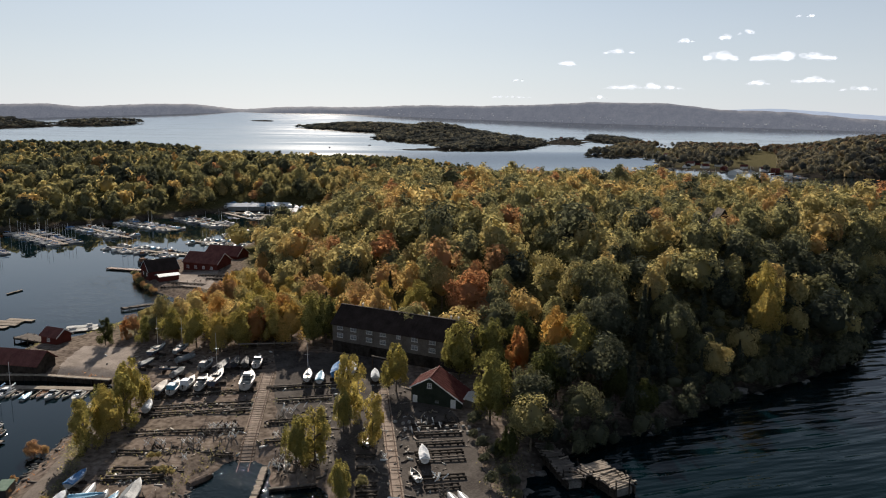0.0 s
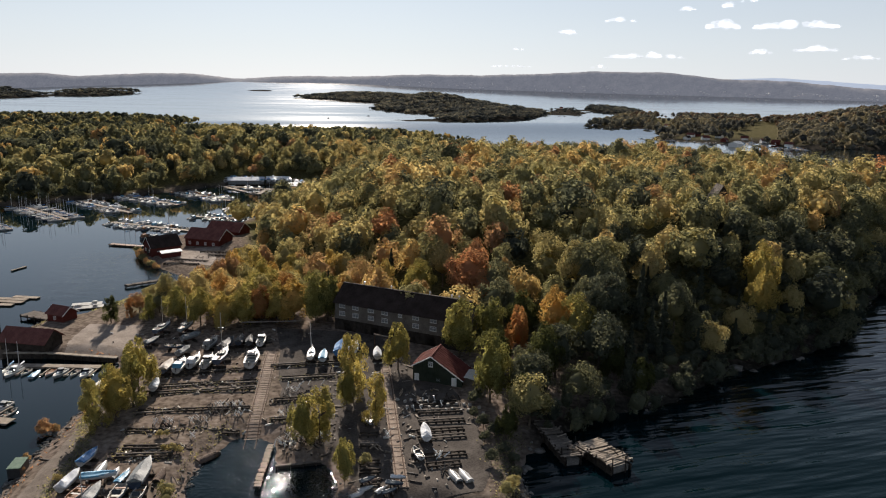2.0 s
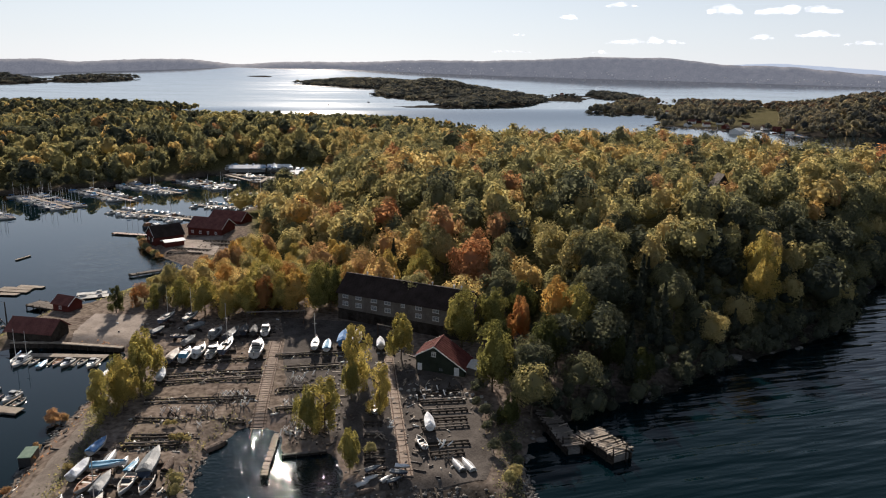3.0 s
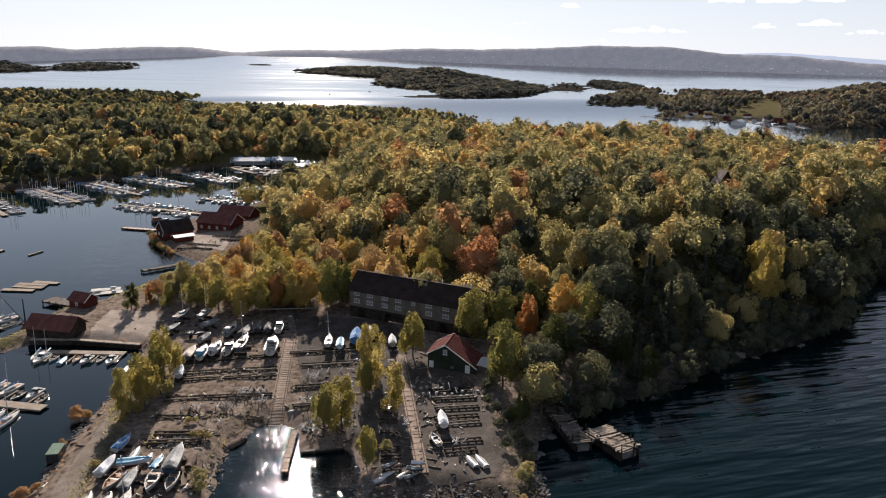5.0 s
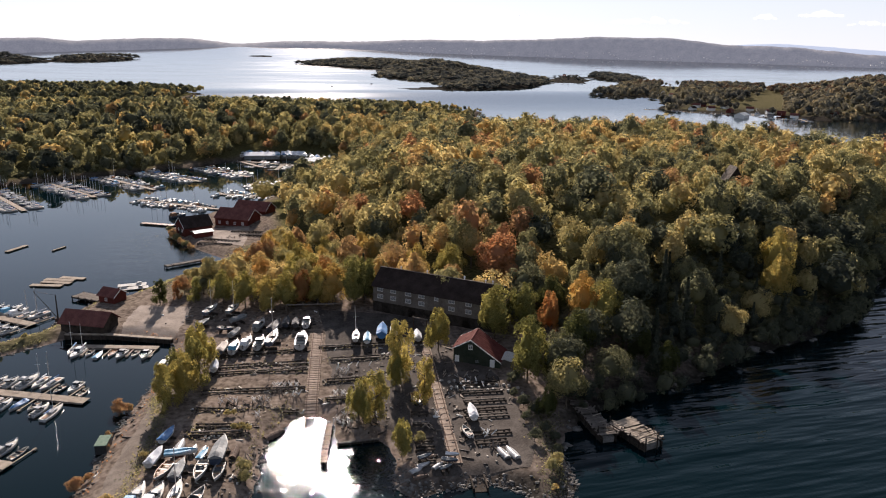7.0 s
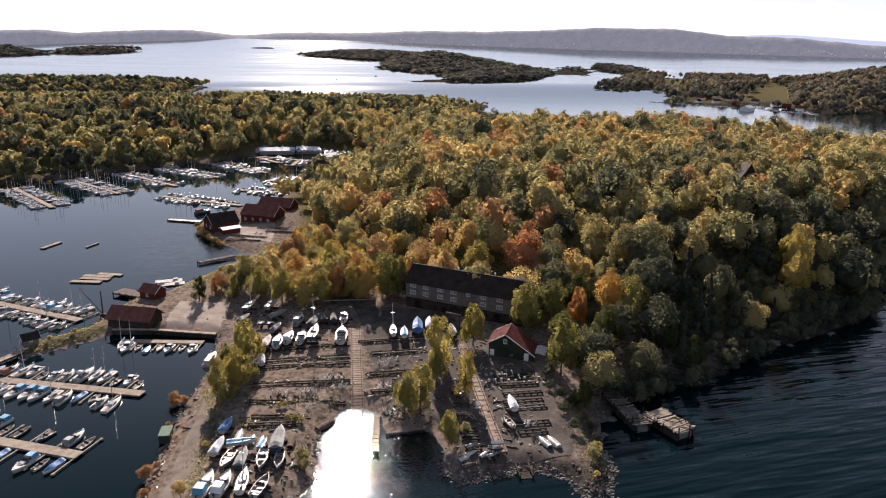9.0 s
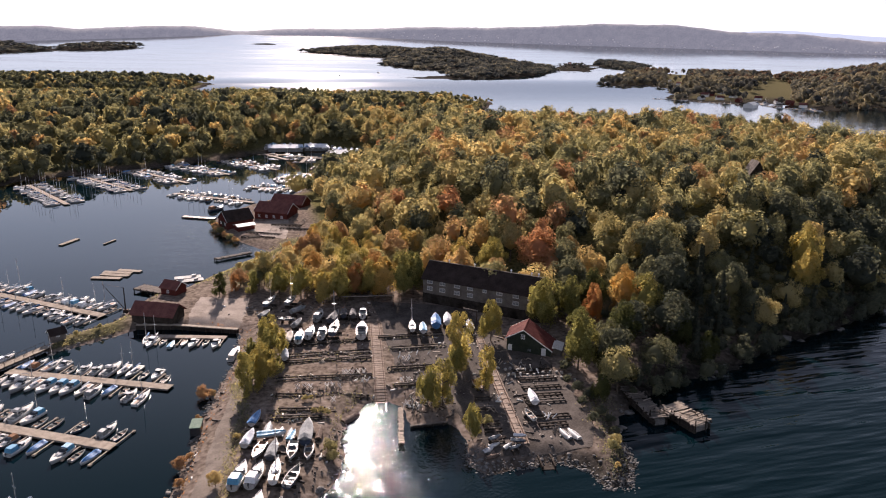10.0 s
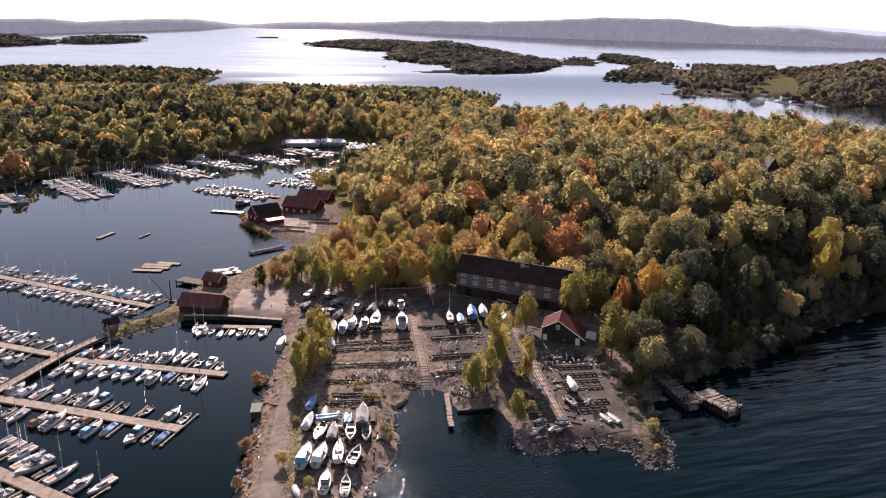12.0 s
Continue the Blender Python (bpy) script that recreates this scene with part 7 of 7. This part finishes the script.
for k, (x, y) in enumerate([(800, 1250), (771, 1176), (827, 1332), (745, 1225), (650, 948), (643, 904), (643, 872), (612, 915), (708, 903), (699, 851), (694, 822), (685, 787), (767, 849), (744, 784), (705, 1000), (720, 1040), (790, 1290), (1040, 2290), (1020, 2215), (1060, 2350), (980, 2130), (684, 930), (683, 1008), (722, 985), (742, 1110), (768, 1135), (668, 960)]):
    w = ri.choice([WHITE_PAINT, RED_WALL, YELLOW_WALL, WHITE_PAINT])
    c = gabled("cottage", x, y, ri.uniform(0, 180), 10, 7, 3.2, 2.6, w, ri.choice([DULL_ROOF, RED_ROOF, BLACK_ROOF]), "small cottage among trees by the far shore", trim=False, battens=0)
    window(c, 3, -3.5, 1.2, 1.3, 1.2, (0, -1))
    window(c, 7, -3.5, 1.2, 1.3, 1.2, (0, -1))
for k, (a, b) in enumerate([((583, 938), (594, 900)), ((595, 893), (632, 853)), ((650, 820), (656, 770)), ((690, 884), (668, 850)), ((745, 1247), (725, 1192)), ((683, 786), (662, 745)), ((560, 950), (578, 944)), ((676, 868), (655, 835))]):
    pontoon(a, b, 3.0, 6.5, 6.0, MIX, "boats moored across the sound", seed=80 + k, skip=0.25, detail=False, label="grey landing stage of the island across")

gabled("boat_hall", 604, 798, 35, 22, 12, 3.5, 3.0, WHITE_PAINT, WHITE_PAINT, "white boat hall on the shore of the island across", z=0.6, trim=False, battens=0)

# two small boats under way far out, at rest here
for x, y, a in ((437, 1515, 200), (300, 1745, 30), (190, 1600, 60)):
    launch("motor", 3, pose(x, y, float(sea_level(np.array(x), np.array(y))), 0, 0, a), "boats out on the fjord")

# ---- road and quay apron ----
def strip(name, left, right, mat, label, lift=0.05, rows=40, cols=8):
    """A worn surface laid on the ground between two edge lines."""
    def along(line, t):
        ts = np.linspace(0, 1, len(line))
        return np.interp(t, ts, [p[0] for p in line]), np.interp(t, ts, [p[1] for p in line])
    t = np.linspace(0, 1, rows)
    lx_, ly_ = along(left, t)
    rx_, ry_ = along(right, t)
    u = np.linspace(0, 1, cols)[None, :]
    w = ripple(t * 60, t * 31, 2.0, 1.0) * 0.35
    x = (lx_ + w)[:, None] * (1 - u) + (rx_ + w)[:, None] * u
    y = ly_[:, None] * (1 - u) + ry_[:, None] * u
    z = land_height(x, y) + lift
    z[:, 0] -= 0.12
    z[:, -1] -= 0.12
    i = np.arange(x.size).reshape(x.shape)
    quads = np.stack([i[:-1, :-1], i[:-1, 1:], i[1:, 1:], i[1:, :-1]], -1).reshape(-1, 4)
    me = bpy.data.meshes.new(name)
    put_mesh(me, np.stack([x.ravel(), y.ravel(), z.ravel()], 1), quads)
    me.shade_smooth()
    me.materials.append(mat)
    return tagged(new(name, me), label, "road", kind="structure")


ROAD = surface("pale_gravel_road", (0.112, 0.092, 0.076), (0.232, 0.197, 0.167), 0.35, 0.95, 0.3, fine=5)
APRON = surface("dusty_concrete_apron", (0.17, 0.14, 0.115), (0.33, 0.28, 0.24), 0.3, 0.9, 0.25, fine=3)
strip("road", [(-35.5, 84), (-35.2, 102), (-32.3, 118), (-29.3, 136), (-26.6, 151), (-24.8, 172)], [(-30.5, 84), (-29.9, 100.4), (-27, 118.5), (-24.9, 137.3), (-23.4, 152), (-21.5, 172)], ROAD, "worn pale gravel road along the shore", rows=90)
strip("pavement_apron", [(-39.5, 189.8), (-39.5, 196), (-38.5, 202), (-37, 208)], [(-25.2, 183), (-23.5, 190), (-22.5, 197), (-22, 203)], APRON, "dusty pale quay apron beside the boat shed", rows=40, cols=16)

strip("path", [(68.4, 182), (66.4, 170), (63.6, 161), (60.6, 150), (59.2, 141), (57.6, 130)], [(70.4, 181), (68.4, 169), (65.4, 160), (62.4, 149), (61, 140), (59.6, 129)], ROAD, "worn pale footpath down the wooded slope to the pier", lift=0.25, rows=60)

strip("pavement_apron", [(-22, 300), (-21, 292), (-19.5, 283), (-17, 276)], [(-5, 298), (-5.5, 288), (-6.5, 279), (-8, 270)], APRON, "pale gravelled apron in front of the boathouses", rows=30, cols=12, lift=0.12)
strip("path", [(-19.5, 236), (-17.8, 241), (-15.2, 246.5), (-12.4, 251), (-7.6, 260)], [(-17.4, 235), (-15.8, 240), (-13.4, 245), (-10.8, 249.6), (-6, 258.6)], ROAD, "pale footpath along the grassy bay shore", rows=30)

# grey gravel, made darker to stand in for shade of storehouse and boatshed
GREY_GRAVEL = surface("dark_grey_gravel", (0.04, 0.034, 0.03), (0.115, 0.1, 0.088), 0.25, 0.95, 0.4, fine=3)
strip("pavement_gravel", [(10.6, 191), (10.4, 175), (9.6, 160), (9, 148), (10, 136), (17.5, 124), (18.5, 114), (20, 107)], [(37, 180), (37, 168), (38.5, 158), (46, 144), (46.5, 134), (45, 122), (43.5, 112), (39.5, 105)], GREY_GRAVEL,
      "grey gravel of the upper yard and second slip, darkened for shade", lift=0.06, rows=80, cols=24)

# slip rails and timber by the boathouses
for i, (a, b) in enumerate([((-24, 279), (-12, 272)), ((-22, 283), (-9, 276)), ((-9, 286), (2, 280)), ((-12, 292), (0, 286))]):
    side_rails(a, b, 70 + i, "dark slip rails in front of the boathouses")
for k, (x, y) in enumerate([(-3, 283), (-6, 289), (1, 292), (-12, 282), (-18, 276)]):
    prop_heap(x, y, 16, 1.8, 200 + k, OLD_WOOD)

# pale houses scattered over the far hillside, too small to pick apart
rh = np.random.default_rng(12)
hv, hf = [], []
for k in range(95):
    az = rh.uniform(-9, 46) if k < 12 else rh.uniform(11, 46)
    lo = float(np.interp(az, HORIZON_AZ, HORIZON_EL))
    el = lo + 0.06 + rh.uniform(0, 0.55) ** 1.5
    R = 4488
    c = np.array([-1 + R * math.sin(radians(az)), 2 + R * math.cos(radians(az)), 70 + R * math.tan(radians(el))])
    w, h = rh.uniform(5, 11), rh.uniform(3.5, 6)
    cube = np.array([(x, y, z) for z in (0, 1) for y in (-0.5, 0.5) for x in (-0.5, 0.5)]) * (w, w * 0.7, h)
    t = rh.uniform(-0.5, 0.5) - radians(az)
    rot = np.array([[math.cos(t), -math.sin(t), 0], [math.sin(t), math.cos(t), 0], [0, 0, 1]])
    hv.append(cube @ rot.T + c)
    hf.append(np.array([(0, 2, 3, 1), (4, 5, 7, 6), (0, 1, 5, 4), (1, 3, 7, 5), (3, 2, 6, 7), (2, 0, 4, 6)]) + 8 * k)
me = bpy.data.meshes.new("far_houses")
put_mesh(me, np.concatenate(hv), np.concatenate(hf))
# a faint glow paints haze over the houses too
me.materials.append(backdrop("far_house_paint", (0.4, 0.38, 0.35), (0.6, 0.58, 0.55), 0.01, 0.05, (0.08, 0.08, 0.09)))
tagged(new("far_houses", me), "tiny pale houses on the far wooded hillside", "houses", kind="stuff")

# ---- clouds ----
def cloud(az, el, width, height, n, seed):
    """A small fair-weather cloud: many overlapping puffs with a flat base."""
    r = np.random.default_rng(seed)
    R = 4550
    w, h = R * math.tan(radians(width)), R * math.tan(radians(height))
    base = bmesh.new()
    bmesh.ops.create_icosphere(base, subdivisions=2, radius=1)
    bv = np.array([v.co[:] for v in base.verts])
    bf = np.array([[v.index for v in f.verts] for f in base.faces])
    base.free()
    vs, fs = [], []
    for i in range(n):
        u = r.uniform(-1, 1)
        q = h * r.uniform(0.2, 0.55) * (1 - 0.6 * abs(u))
        v = bv * q * (1 + 0.1 * r.normal(size=(len(bv), 1))) * (1.5, 1.2, 0.85)
        vs.append(v + (u * w / 2, r.normal(0, h * 0.4), q * 0.6 + r.uniform(0, 0.35) * h * (1 - abs(u))))
        fs.append(bf + i * len(bv))
    me = bpy.data.meshes.new("cloud")
    put_mesh(me, np.concatenate(vs), np.concatenate(fs))
    me.shade_smooth()
    me.materials.append(CLOUD)
    o = new("backdrop_cloud", me)
    a = radians(az)
    o.matrix_world = pose(-1 + R * math.sin(a), 2 + R * math.cos(a), 70 + R * math.tan(radians(el)), 0, 0, -az)
    tagged(o, "small white fair-weather cloud low over the hills", "cloud", kind="structure")


for k, c in enumerate([(35.7, 4.55, 2.2, 0.75, 16), (40.3, 4.5, 5.4, 0.75, 34), (41.8, 2.95, 2.6, 0.5, 18), (38.3, 2.8, 1.5, 0.45, 12), (30.5, 2.5, 5.6, 0.5, 34), (24.8, 4.2, 1.6, 0.45, 12), (37.3, 6.3, 1.0, 0.45, 9),
                       (35.9, 5.95, 0.7, 0.5, 8), (40.9, 7.3, 1.1, 0.35, 9), (33.3, 5.8, 1.2, 0.35, 10), (28.6, 5.05, 2.4, 0.4, 14), (44.6, 2.4, 2.2, 0.4, 12), (20.6, 1.75, 3.0, 0.25, 14), (21.2, 3.0, 0.9, 0.25, 6), (27.3, 1.75, 1.5, 0.3, 8)]):
    cloud(*c, 100 + k)
